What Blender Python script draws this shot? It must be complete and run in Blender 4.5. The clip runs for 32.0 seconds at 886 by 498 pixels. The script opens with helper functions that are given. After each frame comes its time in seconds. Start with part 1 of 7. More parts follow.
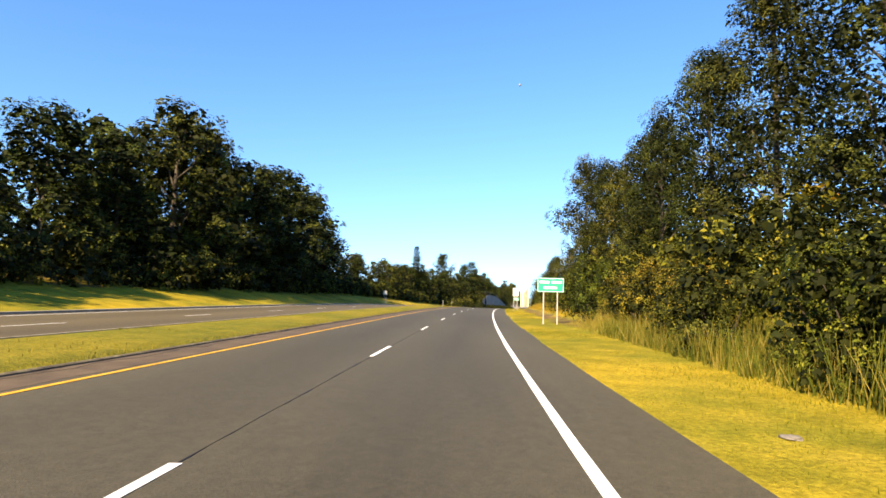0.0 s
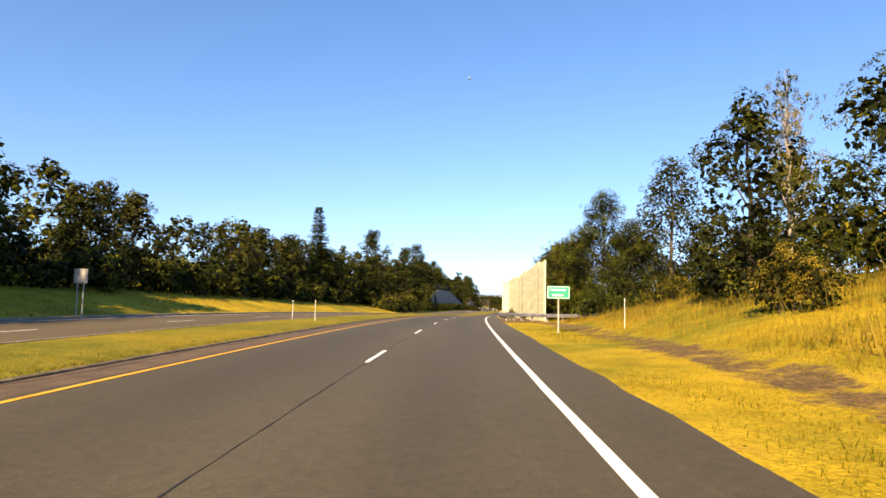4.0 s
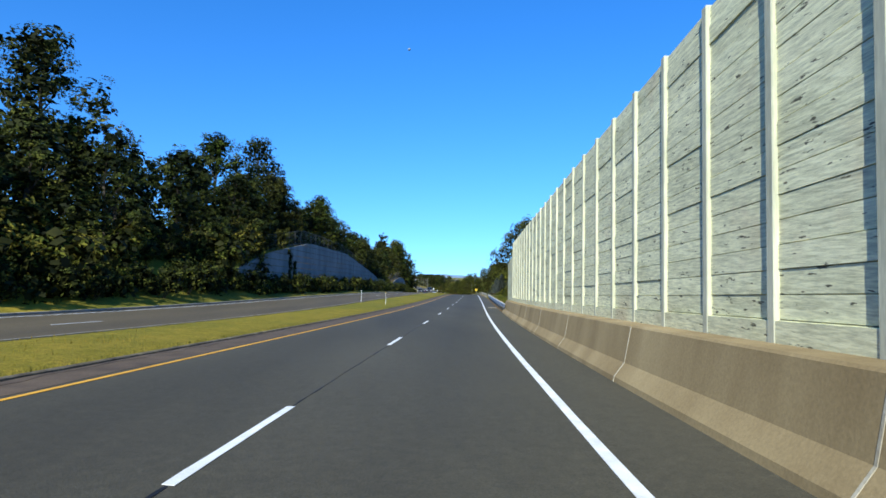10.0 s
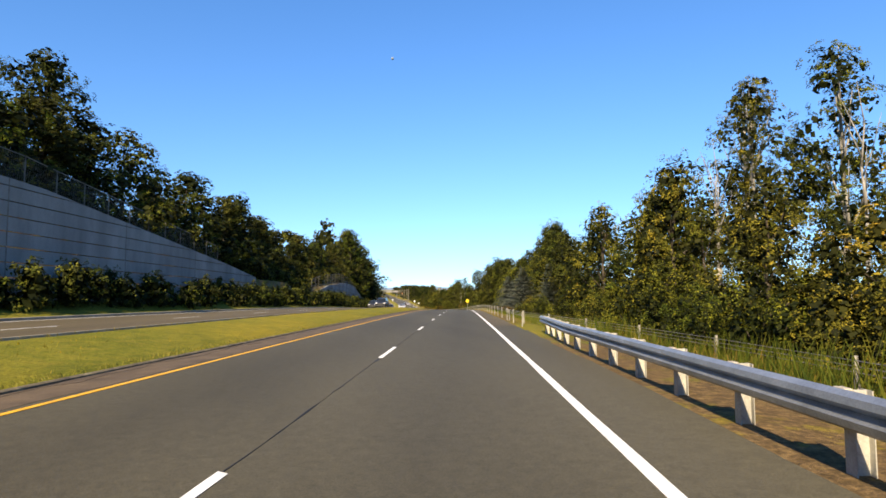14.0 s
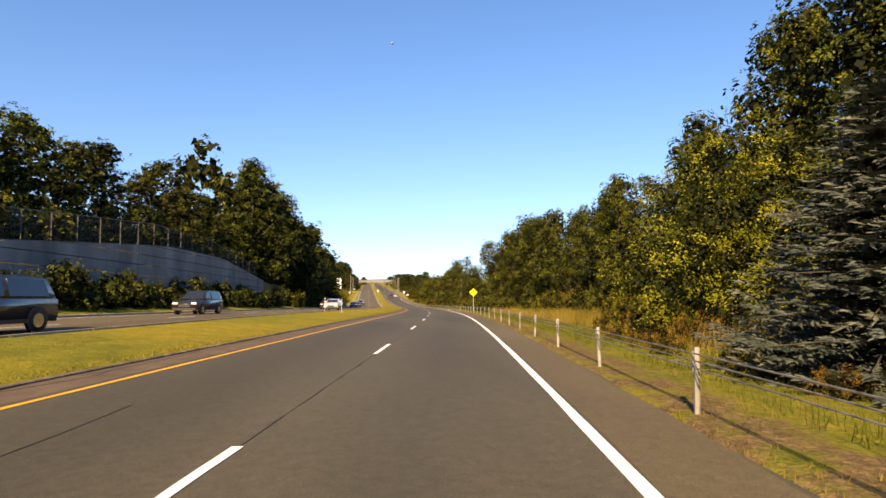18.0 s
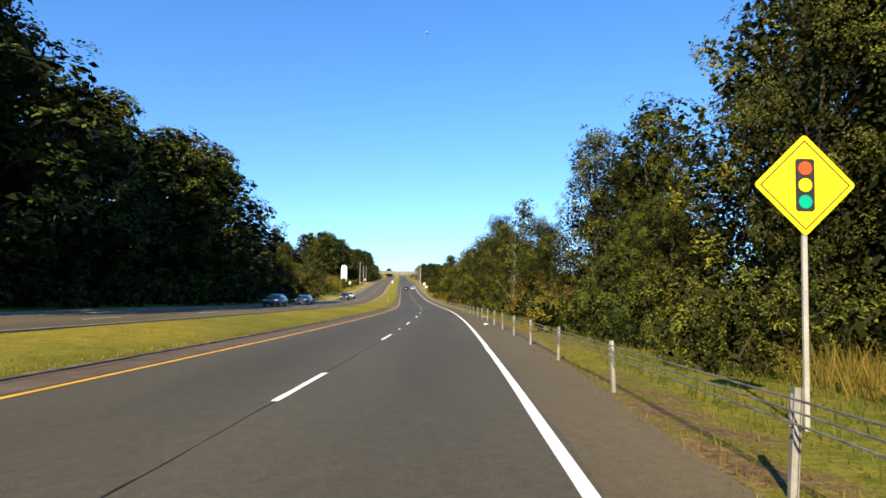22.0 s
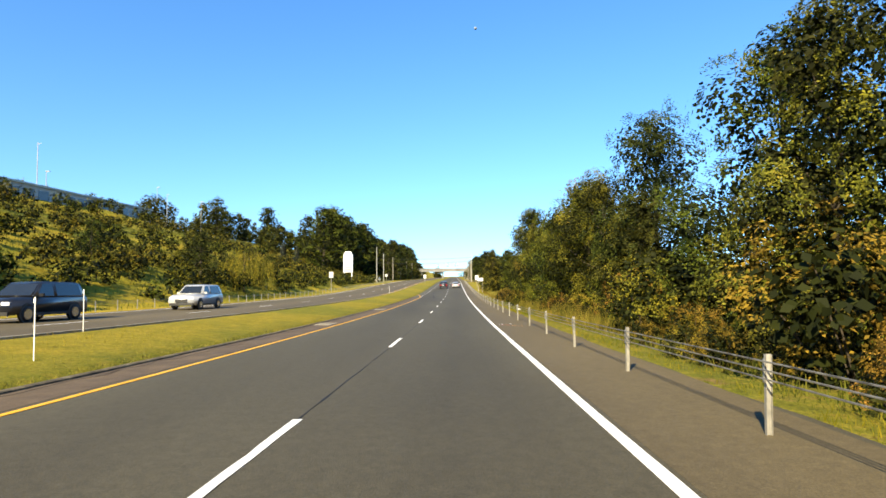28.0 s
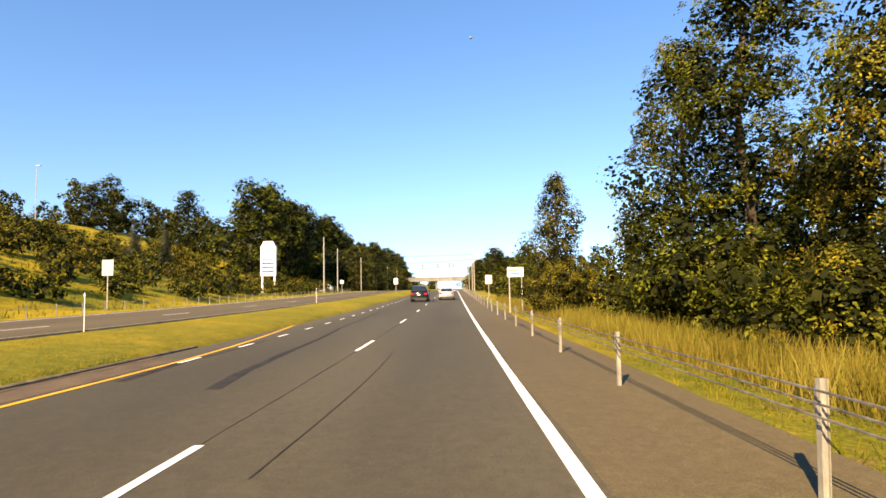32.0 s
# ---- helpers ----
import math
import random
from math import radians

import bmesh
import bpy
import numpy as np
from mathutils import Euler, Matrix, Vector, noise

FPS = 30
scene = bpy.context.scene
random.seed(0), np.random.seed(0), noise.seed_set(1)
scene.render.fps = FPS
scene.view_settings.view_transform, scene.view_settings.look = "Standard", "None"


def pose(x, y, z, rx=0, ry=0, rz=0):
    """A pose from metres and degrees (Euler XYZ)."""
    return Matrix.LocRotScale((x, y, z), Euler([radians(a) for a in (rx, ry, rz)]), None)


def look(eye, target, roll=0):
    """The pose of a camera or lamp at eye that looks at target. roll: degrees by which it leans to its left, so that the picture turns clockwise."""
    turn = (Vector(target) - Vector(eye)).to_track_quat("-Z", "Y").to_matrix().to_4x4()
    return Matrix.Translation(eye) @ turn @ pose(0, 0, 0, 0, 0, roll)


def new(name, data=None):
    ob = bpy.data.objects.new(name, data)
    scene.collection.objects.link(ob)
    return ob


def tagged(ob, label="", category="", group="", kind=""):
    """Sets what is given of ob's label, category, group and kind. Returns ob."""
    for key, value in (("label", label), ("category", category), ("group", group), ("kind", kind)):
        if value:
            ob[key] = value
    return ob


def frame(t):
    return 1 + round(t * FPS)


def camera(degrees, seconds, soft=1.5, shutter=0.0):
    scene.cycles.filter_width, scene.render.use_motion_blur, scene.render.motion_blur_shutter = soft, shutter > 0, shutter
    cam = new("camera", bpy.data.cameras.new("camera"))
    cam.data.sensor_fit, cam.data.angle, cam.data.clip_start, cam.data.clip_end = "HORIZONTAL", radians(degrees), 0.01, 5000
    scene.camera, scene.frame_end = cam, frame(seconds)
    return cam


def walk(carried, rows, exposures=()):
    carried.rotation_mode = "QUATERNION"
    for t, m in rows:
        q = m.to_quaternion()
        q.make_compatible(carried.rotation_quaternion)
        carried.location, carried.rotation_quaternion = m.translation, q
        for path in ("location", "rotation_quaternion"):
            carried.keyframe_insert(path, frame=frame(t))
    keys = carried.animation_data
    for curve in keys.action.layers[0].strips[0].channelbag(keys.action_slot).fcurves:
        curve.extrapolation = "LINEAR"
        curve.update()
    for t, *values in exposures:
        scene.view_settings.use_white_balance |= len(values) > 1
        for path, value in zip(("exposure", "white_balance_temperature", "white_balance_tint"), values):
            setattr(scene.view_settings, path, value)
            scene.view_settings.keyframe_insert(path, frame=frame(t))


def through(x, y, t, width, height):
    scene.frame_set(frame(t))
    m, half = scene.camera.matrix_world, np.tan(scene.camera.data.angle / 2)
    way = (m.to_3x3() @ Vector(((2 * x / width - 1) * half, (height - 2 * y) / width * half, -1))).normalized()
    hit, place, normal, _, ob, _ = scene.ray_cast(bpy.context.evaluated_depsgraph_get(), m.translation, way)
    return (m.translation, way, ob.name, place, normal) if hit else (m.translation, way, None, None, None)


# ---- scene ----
cam = camera(77.02, 32.0, soft=1.6)
# seconds, eye x y z, yaw to the left, pitch, roll
PATH = [
    (0, 2.49, -0.03, 1.47, 2.10, 4.61, 1.67),
    (1, 2.65, 21.53, 1.28, 1.06, 4.73, 1.40),
    (2, 3.38, 42.38, 1.14, -0.31, 4.85, 1.13),
    (3, 4.59, 64.61, 1.00, -1.72, 4.70, 0.97),
    (4, 6.24, 86.08, 0.79, -3.06, 4.38, 1.11),
    (5, 8.35, 107.50, 0.45, -4.29, 3.95, 1.40),
    (6, 10.78, 128.48, -0.04, -5.32, 3.59, 1.38),
    (7, 13.68, 150.44, -0.71, -6.11, 3.36, 0.88),
    (8, 16.84, 172.27, -1.51, -6.97, 3.02, 0.75),
    (9, 20.42, 193.68, -2.37, -8.12, 2.79, 0.74),
    (10, 24.41, 215.05, -3.28, -9.31, 2.53, 0.92),
    (11, 28.85, 236.59, -4.15, -10.02, 2.67, 0.42),
    (12, 33.63, 258.28, -4.91, -10.17, 3.18, -0.21),
    (13, 38.43, 279.81, -5.51, -10.27, 3.48, -0.38),
    (14, 43.10, 300.85, -6.01, -10.55, 3.82, -0.17),
    (15, 47.77, 321.77, -6.48, -10.52, 3.82, -0.33),
    (16, 52.46, 342.69, -6.98, -10.31, 3.54, -0.67),
    (17, 57.12, 363.61, -7.56, -10.24, 3.22, -0.64),
    (18, 61.45, 383.45, -8.20, -10.42, 2.91, -0.08),
    (19, 65.87, 403.70, -8.96, -10.04, 2.68, -0.05),
    (20, 69.82, 423.24, -9.80, -9.35, 2.28, 0.55),
    (21, 73.28, 442.27, -10.71, -8.62, 2.29, 0.86),
    (22, 76.54, 461.95, -11.69, -6.96, 2.38, 0.67),
    (23, 79.09, 480.92, -12.63, -5.77, 2.28, 0.56),
    (24, 81.34, 500.83, -13.60, -4.57, 2.33, 0.31),
    (25, 83.23, 519.32, -14.48, -3.78, 2.29, -0.04),
    (26, 84.90, 538.69, -15.39, -2.90, 2.35, -0.23),
    (27, 86.21, 557.02, -16.20, -2.07, 2.51, -0.37),
    (28, 87.31, 575.61, -16.95, -1.40, 2.78, -0.49),
    (29, 88.35, 594.19, -17.56, -1.19, 3.13, -0.62),
    (30, 89.40, 612.43, -18.04, -1.53, 3.54, -0.78),
    (31, 90.62, 633.06, -18.45, -1.93, 3.81, -0.63),
    (32, 91.64, 649.65, -18.68, -1.66, 4.11, -1.14),
]


def eye_pose(x, y, z, yaw, pitch, roll):
    a, b = radians(yaw), radians(pitch)
    way = Vector((-math.sin(a) * math.cos(b), math.cos(a) * math.cos(b), math.sin(b)))
    return look((x, y, z), Vector((x, y, z)) + way, roll)


# seconds, stops, kelvin, tint: the clip's camera drifts in white balance
EXPOSURES = [(0, 1.58, 7400, 14), (3.5, 1.38, 8600, 21), (6, 1.12, 8300, 21), (7.5, 0.74, 6200, 11), (9, 0.74, 5050, 6),
             (12, 0.66, 5000, 6), (13.2, 1.08, 6050, 9), (17, 1.25, 8700, 21), (20, 1.22, 8000, 19), (22, 1.15, 6400, 11),
             (25, 1.36, 7200, 5), (26, 1.43, 6600, 2), (29, 1.43, 7050, 7), (31, 1.47, 7900, 12), (32, 1.50, 8900, 17)]
walk(cam, [(r[0], eye_pose(*r[1:])) for r in PATH], EXPOSURES)

# ---- light ----
SUN_YAW, SUN_UP = -25.6, 34.5      # the way that shadows fall, degrees left of +y; the sun's height
world = bpy.data.worlds.new("sky")
scene.world = world
world.use_nodes = True
wn, wl = world.node_tree.nodes, world.node_tree.links
sky = wn.new("ShaderNodeTexSky")
sky.sky_type, sky.sun_disc = "NISHITA", False
sky.sun_elevation, sky.sun_rotation = radians(SUN_UP), radians(180 - SUN_YAW)
sky.air_density, sky.dust_density, sky.ozone_density, sky.altitude = 1.0, 0.0, 4.0, 0
wn["Background"].inputs["Strength"].default_value = 0.113
rich = wn.new("ShaderNodeHueSaturation")
rich.inputs["Saturation"].default_value, rich.inputs["Hue"].default_value = 1.22, 0.505
coord, lift = wn.new("ShaderNodeTexCoord"), wn.new("ShaderNodeMapping")
lift.inputs["Scale"].default_value = (1, 1, 0.80)
lift.inputs["Location"].default_value = (0, 0, 0.10)      # a clear, haze-free horizon
wl.new(coord.outputs["Generated"], lift.inputs["Vector"])
wl.new(lift.outputs["Vector"], sky.inputs["Vector"])
wl.new(sky.outputs["Color"], rich.inputs["Color"])
wl.new(rich.outputs["Color"], wn["Background"].inputs["Color"])
sun = new("sun", bpy.data.lights.new("sun", "SUN"))
sun.data.energy, sun.data.angle, sun.data.color = 5.0, radians(0.53), (1.0, 0.85, 0.60)
a, b = radians(SUN_YAW), radians(SUN_UP)
sun.matrix_world = look((0, 0, 60), Vector((0, 0, 60)) + Vector((-math.sin(a) * math.cos(b), math.cos(a) * math.cos(b), -math.sin(b))))

# ---- the road's line: heading (degrees to the left of +y) and grade (percent) every 20 m from s = -20 ----
HEAD = [0.16, -0.76, -1.68, -2.54, -3.4, -4.32, -5.28, -6.29, -7.34, -8.37, -9.41, -10.42, -11.37, -12.21, -12.72, -12.78, -12.6, -12.45,
        -12.42, -12.46, -12.38, -11.98, -11.23, -10.18, -9.12, -8.17, -7.22, -6.18, -5.03, -3.88, -3.03, -2.82, -2.83, -2.81, -2.75, -2.65]
GRADE = [-1.4, -1.08, -0.77, -0.58, -0.64, -1.01, -1.64, -2.36, -3.01, -3.53, -3.93, -4.15, -4.14, -3.75, -3.11, -2.55, -2.2, -2.16,
         -2.36, -2.69, -3.15, -3.67, -4.21, -4.71, -4.97, -4.94, -4.82, -4.75, -4.67, -4.41, -3.86, -3.06, -2.33, -1.68, -1.12, 0.0,
         0.75, 0.95, 1.07, 1.12, 0.8, 0.35, 0.0]
DS = 2.0
S_ALL = np.arange(-400, 2600, DS)
_h = np.radians(np.interp(S_ALL, -20 + 20 * np.arange(len(HEAD)), HEAD))
_g = np.interp(S_ALL, -20 + 20 * np.arange(len(GRADE)), GRADE) / 100
_c = np.stack([np.cumsum(-np.sin(_h)) * DS, np.cumsum(np.cos(_h)) * DS, np.cumsum(_g) * DS], 1)
_c -= _c[200]


def line(s):
    """Places and headings of the lane line at the stations s."""
    s = np.asarray(s, float)
    return np.stack([np.interp(s, S_ALL, _c[:, k]) for k in range(3)], -1), np.interp(s, S_ALL, _h)


def at(s, u, h):
    """World places of station s, u metres to the right of the lane line, h above the road."""
    c, a = line(s)
    return c + np.stack([np.cos(a) * u, np.sin(a) * u, np.asarray(h, float) + 0 * a], -1)


def stand(s, u, h=0.0, turn=0.0, size=1.0):
    """A pose at a station, facing along the road, turned by some degrees and scaled."""
    c, a = line(s)
    m = Matrix.Translation(at(s, u, h)) @ Matrix.Rotation(float(a) + radians(turn), 4, "Z")
    return m @ Matrix.Scale(size, 4)


def laid(s, u, h=0.0, turn=0.0):
    """As stand(), but tilted with the road's grade."""
    return stand(s, u, h, turn) @ Matrix.Rotation(math.atan(float(np.interp(s, S_ALL, _g))) * math.cos(radians(turn)), 4, "X")


def smooth(x, a, b):
    t = np.clip((np.asarray(x, float) - a) / (b - a), 0, 1)
    return t * t * (3 - 2 * t)


def box(s, a, b, w=12.0):
    return smooth(s, a - w, a + w) * (1 - smooth(s, b - w, b + w))


def opp(s):
    """How far the other carriageway lies above this one."""
    return 0.35 * smooth(s, 240, 300) + 0.04


def wall_top(s):
    """Top of the retaining walls on the far side, above the road."""
    one = np.interp(s, [276, 284, 293, 304, 312, 340, 372, 380], [2.5, 4.3, 6.5, 8.1, 9.2, 9.0, 5.6, 4.6])
    two = np.interp(s, [414, 424, 445, 460, 478], [3.6, 5.2, 6.9, 6.9, 4.9])
    return np.where(np.asarray(s) < 398, one, two)


def ground(s, u):
    """Height of the ground over the road's level."""
    s, u = np.broadcast_arrays(np.asarray(s, float), np.asarray(u, float))
    o = opp(s)
    z = np.zeros(u.shape)
    right = np.clip(u - 5, 0, None)
    bank = box(s, -200, 128, 10)
    z += bank * (0.03 * np.clip(right, 0, 3.6) + np.clip(0.30 * np.clip(right - 3.6, 0, None), 0, 3.0) + 0.03 * np.clip(right - 15, 0, 60))
    z += box(s, 285, 500, 15) * (-0.07 * np.clip(right - 0.6, 0, 7))
    z += smooth(s, 330, 420) * (1 - smooth(s, 470, 560)) * 0.10 * np.clip(right - 16, 0, 60)
    z += smooth(s, 500, 530) * (-0.05 * np.clip(right - 0.6, 0, 6))
    med = np.clip((-5 - u) / 4.9, 0, 1)
    z += np.where((u < -5) & (u > -9.9), o * med + 0.10 + 0.05 * np.sin(np.pi * med), 0)
    z += np.where(u <= -9.9, o, 0)
    left = np.clip(-21.2 - u, 0, None)
    z += (1 - smooth(s, 190, 235)) * np.clip(0.2 * left, 0, 4.0 + 0.04 * left)
    z += box(s, 212, 280, 22) * np.clip(0.22 * left, 0, 4 + 0.08 * left)
    z += box(s, 262, 500, 8) * np.clip(0.16 * left, 0, 0.8)
    behind = smooth(u, -26.02, -26.3) * 1.0
    z += behind * box(s, 262, 500, 16) * (np.clip(np.maximum(wall_top(s), 3.2) - o - 0.95, 0, None) + 0.09 * np.clip(left - 5, 0, 60))
    z += box(s, 505, 560, 18) * np.clip(0.10 * left, 0, 4)
    z += box(s, 585, 735, 26) * np.clip(0.33 * np.clip(left - 3.5, 0, None), 0, 21)
    z += smooth(s, 705, 765) * np.clip(0.30 * (left - 12), 0, 21)
    return z


# ---- building helpers ----
def mesh_of(name, verts, faces, mats=(), smooth_faces=False):
    me = bpy.data.meshes.new(name)
    me.from_pydata([tuple(map(float, v)) for v in verts], [], faces)
    for m in mats:
        me.materials.append(m)
    if smooth_faces:
        me.polygons.foreach_set("use_smooth", [True] * len(me.polygons))
    me.update()
    return me


def quads_mesh(name, corners, mat):
    """A mesh of loose quads from an array n x 4 x 3."""
    n = len(corners)
    me = bpy.data.meshes.new(name)
    me.vertices.add(4 * n)
    me.vertices.foreach_set("co", np.asarray(corners, np.float32).ravel())
    me.loops.add(4 * n)
    me.loops.foreach_set("vertex_index", np.arange(4 * n, dtype=np.int32))
    me.polygons.add(n)
    me.polygons.foreach_set("loop_start", np.arange(0, 4 * n, 4, dtype=np.int32))
    me.polygons.foreach_set("loop_total", np.full(n, 4, np.int32))
    me.materials.append(mat)
    me.update()
    me.validate()
    return me


def bm_mesh(name, bm, mat, smooth_faces=False):
    me = bpy.data.meshes.new(name)
    bm.to_mesh(me)
    bm.free()
    me.materials.append(mat)
    if smooth_faces:
        me.polygons.foreach_set("use_smooth", [True] * len(me.polygons))
    return me


def thing(name, label, category, group="", kind="", m=None):
    ob = tagged(new(name), label, category, group, kind)
    ob.empty_display_size = 0.2
    if m is not None:
        ob.matrix_world = m
    return ob


def part(name, data, mat, parent, label="", m=None, smooth_faces=False):
    """One mesh, from a bmesh or a mesh, under a thing or a part."""
    if isinstance(data, bmesh.types.BMesh):
        data = bm_mesh(name, data, mat, smooth_faces)
    ob = new(name, data)
    ob.parent = parent
    if m is not None:
        ob.matrix_basis = m
    return tagged(ob, label)


def boxes(*items, bevel=0.0):
    """A bmesh of boxes, each (x0, y0, z0, x1, y1, z1)."""
    bm = bmesh.new()
    for x0, y0, z0, x1, y1, z1 in items:
        m = Matrix.Translation(((x0 + x1) / 2, (y0 + y1) / 2, (z0 + z1) / 2)) @ Matrix.Diagonal((x1 - x0, y1 - y0, z1 - z0, 1))
        bmesh.ops.create_cube(bm, size=1, matrix=m)
    if bevel:
        bmesh.ops.bevel(bm, geom=bm.edges[:], offset=bevel, segments=1, affect="EDGES")
    return bm


def rod(bm, p, q, r0, r1=None, n=8):
    """A tapered round bar from p to q."""
    p, q = Vector(p), Vector(q)
    d = q - p
    m = Matrix.Translation((p + q) / 2) @ d.to_track_quat("Z", "Y").to_matrix().to_4x4()
    bmesh.ops.create_cone(bm, cap_ends=True, segments=n, radius1=r0, radius2=r0 if r1 is None else r1, depth=d.length, matrix=m)
    return bm


def sweep(name, stations, section, mat, closed=True, heights=None, smooth_faces=False):
    """A mesh of one cross-section [(u, h), ...] carried along the road."""
    stations = np.asarray(stations, float)
    n, k = len(stations), len(section)
    sec = np.array(section, float)
    verts = np.concatenate([at(np.full(k, s), sec[:, 0], sec[:, 1] + (0 if heights is None else heights[i])) for i, s in enumerate(stations)])
    faces = []
    last = k if closed else k - 1
    for i in range(n - 1):
        for j in range(last):
            a, b = i * k + j, i * k + (j + 1) % k
            faces.append((a, a + k, b + k, b))
    if closed:
        faces += [tuple(range(k)), tuple(range(n * k - 1, n * k - k - 1, -1))]
    me = mesh_of(name, verts, faces, [mat], smooth_faces)
    bm = bmesh.new()
    bm.from_mesh(me)
    bmesh.ops.recalc_face_normals(bm, faces=bm.faces)
    bm.to_mesh(me)
    bm.free()
    return me


# ---- materials ----
def material(name, rough=0.8, metal=0.0, spec=0.3):
    m = bpy.data.materials.new(name)
    m.use_nodes = True
    p = m.node_tree.nodes["Principled BSDF"]
    p.inputs["Roughness"].default_value, p.inputs["Metallic"].default_value = rough, metal
    p.inputs["Specular IOR Level"].default_value = spec
    return m, m.node_tree.nodes, m.node_tree.links, p


def grain(nodes, links, scale, detail=6.0, rough=0.6, stretch=None):
    tex = nodes.new("ShaderNodeTexNoise")
    tex.inputs["Scale"].default_value, tex.inputs["Detail"].default_value, tex.inputs["Roughness"].default_value = scale, detail, rough
    geo = nodes.new("ShaderNodeNewGeometry")
    if stretch:
        mp = nodes.new("ShaderNodeMapping")
        mp.inputs["Scale"].default_value = stretch
        links.new(geo.outputs["Position"], mp.inputs["Vector"])
        links.new(mp.outputs["Vector"], tex.inputs["Vector"])
    else:
        links.new(geo.outputs["Position"], tex.inputs["Vector"])
    return tex.outputs["Fac"]


def ramp(nodes, links, fac, stops):
    r = nodes.new("ShaderNodeValToRGB")
    els = r.color_ramp.elements
    while len(els) < len(stops):
        els.new(0.5)
    for e, (pos, c) in zip(els, stops):
        e.position, e.color = pos, (*c, 1)
    links.new(fac, r.inputs["Fac"])
    return r.outputs["Color"]


def mixed(nodes, links, fac, a, b, kind="MIX"):
    n = nodes.new("ShaderNodeMix")
    n.data_type, n.blend_type = "RGBA", kind
    for sock, v in ((n.inputs["Factor"], fac), (n.inputs["A"], a), (n.inputs["B"], b)):
        if isinstance(v, (int, float)):
            sock.default_value = v
        elif isinstance(v, tuple):
            sock.default_value = (*v, 1)
        else:
            links.new(v, sock)
    return n.outputs["Result"]


def bump(nodes, links, p, fac, dist, strength=1.0):
    b = nodes.new("ShaderNodeBump")
    b.inputs["Distance"].default_value, b.inputs["Strength"].default_value = dist, strength
    links.new(fac, b.inputs["Height"])
    links.new(b.outputs["Normal"], p.inputs["Normal"])


def rough_surface(name, stops, scale, fine, fine_amount=0.5, rough=0.85, bump_dist=0.004, metal=0.0, stretch=None, spec=0.25, fine_stretch=None):
    """Large patches in the given colours, broken up by a fine grain."""
    m, n, l, p = material(name, rough, metal, spec)
    big = grain(n, l, scale, stretch=stretch)
    small = grain(n, l, fine, 3.0, 0.7, stretch=fine_stretch)
    col = ramp(n, l, big, stops)
    dark = ramp(n, l, small, [(0.3, (0.55, 0.55, 0.55)), (0.7, (1.25, 1.25, 1.25))])
    l.new(mixed(n, l, fine_amount, col, mixed(n, l, 1.0, col, dark, "MULTIPLY")), p.inputs["Base Color"])
    bump(n, l, p, small, bump_dist)
    return m




def asphalt_material(name, lo, hi, tracks):
    """Rolled asphalt: aggregate, patches, and bands along the lanes where wheels polish and oil drips."""
    m, n, l, p = material(name, 0.8, 0, 0.28)
    big, mid, fine = grain(n, l, 0.25, stretch=(1, 0.15, 1)), grain(n, l, 7, 4, 0.75), grain(n, l, 55, 3, 0.7)
    col = ramp(n, l, big, [(0.3, lo), (0.7, hi)])
    col = mixed(n, l, 1.0, col, ramp(n, l, mid, [(0.30, (0.80, 0.80, 0.80)), (0.70, (1.16, 1.16, 1.16))]), "MULTIPLY")
    col = mixed(n, l, 0.8, col, mixed(n, l, 1.0, col, ramp(n, l, fine, [(0.3, (0.5, 0.5, 0.5)), (0.7, (1.3, 1.3, 1.3))]), "MULTIPLY"))
    across = n.new("ShaderNodeAttribute")
    across.attribute_name = "across"
    wobble = n.new("ShaderNodeMapRange")
    wobble.inputs["To Min"].default_value, wobble.inputs["To Max"].default_value = -0.35, 0.35
    l.new(grain(n, l, 0.35, 3), wobble.inputs["Value"])
    add = n.new("ShaderNodeMath")
    l.new(across.outputs["Fac"], add.inputs[0])
    l.new(wobble.outputs["Result"], add.inputs[1])
    place = n.new("ShaderNodeMapRange")
    place.inputs["From Min"].default_value, place.inputs["From Max"].default_value = tracks[0][0], tracks[-1][0]
    l.new(add.outputs[0], place.inputs["Value"])
    span = tracks[-1][0] - tracks[0][0]
    band = ramp(n, l, place.outputs["Result"], [((u - tracks[0][0]) / span, (v, v, v * 0.98)) for u, v in tracks])
    l.new(mixed(n, l, 1.0, col, band, "MULTIPLY"), p.inputs["Base Color"])
    bump(n, l, p, fine, 0.006)
    return m


ASPHALT = asphalt_material("asphalt", (0.057, 0.050, 0.032), (0.086, 0.075, 0.047),
                           [(-6.0, 1.15), (-4.6, 1.2), (-3.9, 1.05), (-2.9, 0.92), (-1.9, 0.86), (-1.0, 0.95), (0.0, 1.06), (0.9, 0.97), (1.8, 0.84), (2.7, 0.95), (3.6, 1.05), (5.2, 1.1)])
ASPHALT_OLD = asphalt_material("old_asphalt", (0.086, 0.067, 0.036), (0.128, 0.100, 0.052),
                               [(-21.0, 1.1), (-18.2, 0.95), (-17.2, 0.88), (-16.0, 0.95), (-14.3, 1.05), (-13.0, 0.94), (-12.1, 0.86), (-11.1, 0.95), (-10.0, 1.1), (3.6, 0.92), (4.4, 1.0), (5.6, 1.1)])
TAR = rough_surface("crack_sealant", [(0.3, (0.006, 0.006, 0.006)), (0.7, (0.02, 0.02, 0.02))], 3, 60, 0.5, 0.7)
PAINT_WHITE = rough_surface("white_road_paint", [(0.3, (0.62, 0.61, 0.58)), (0.6, (0.82, 0.81, 0.78))], 3, 90, 0.35, 0.7, 0.002)
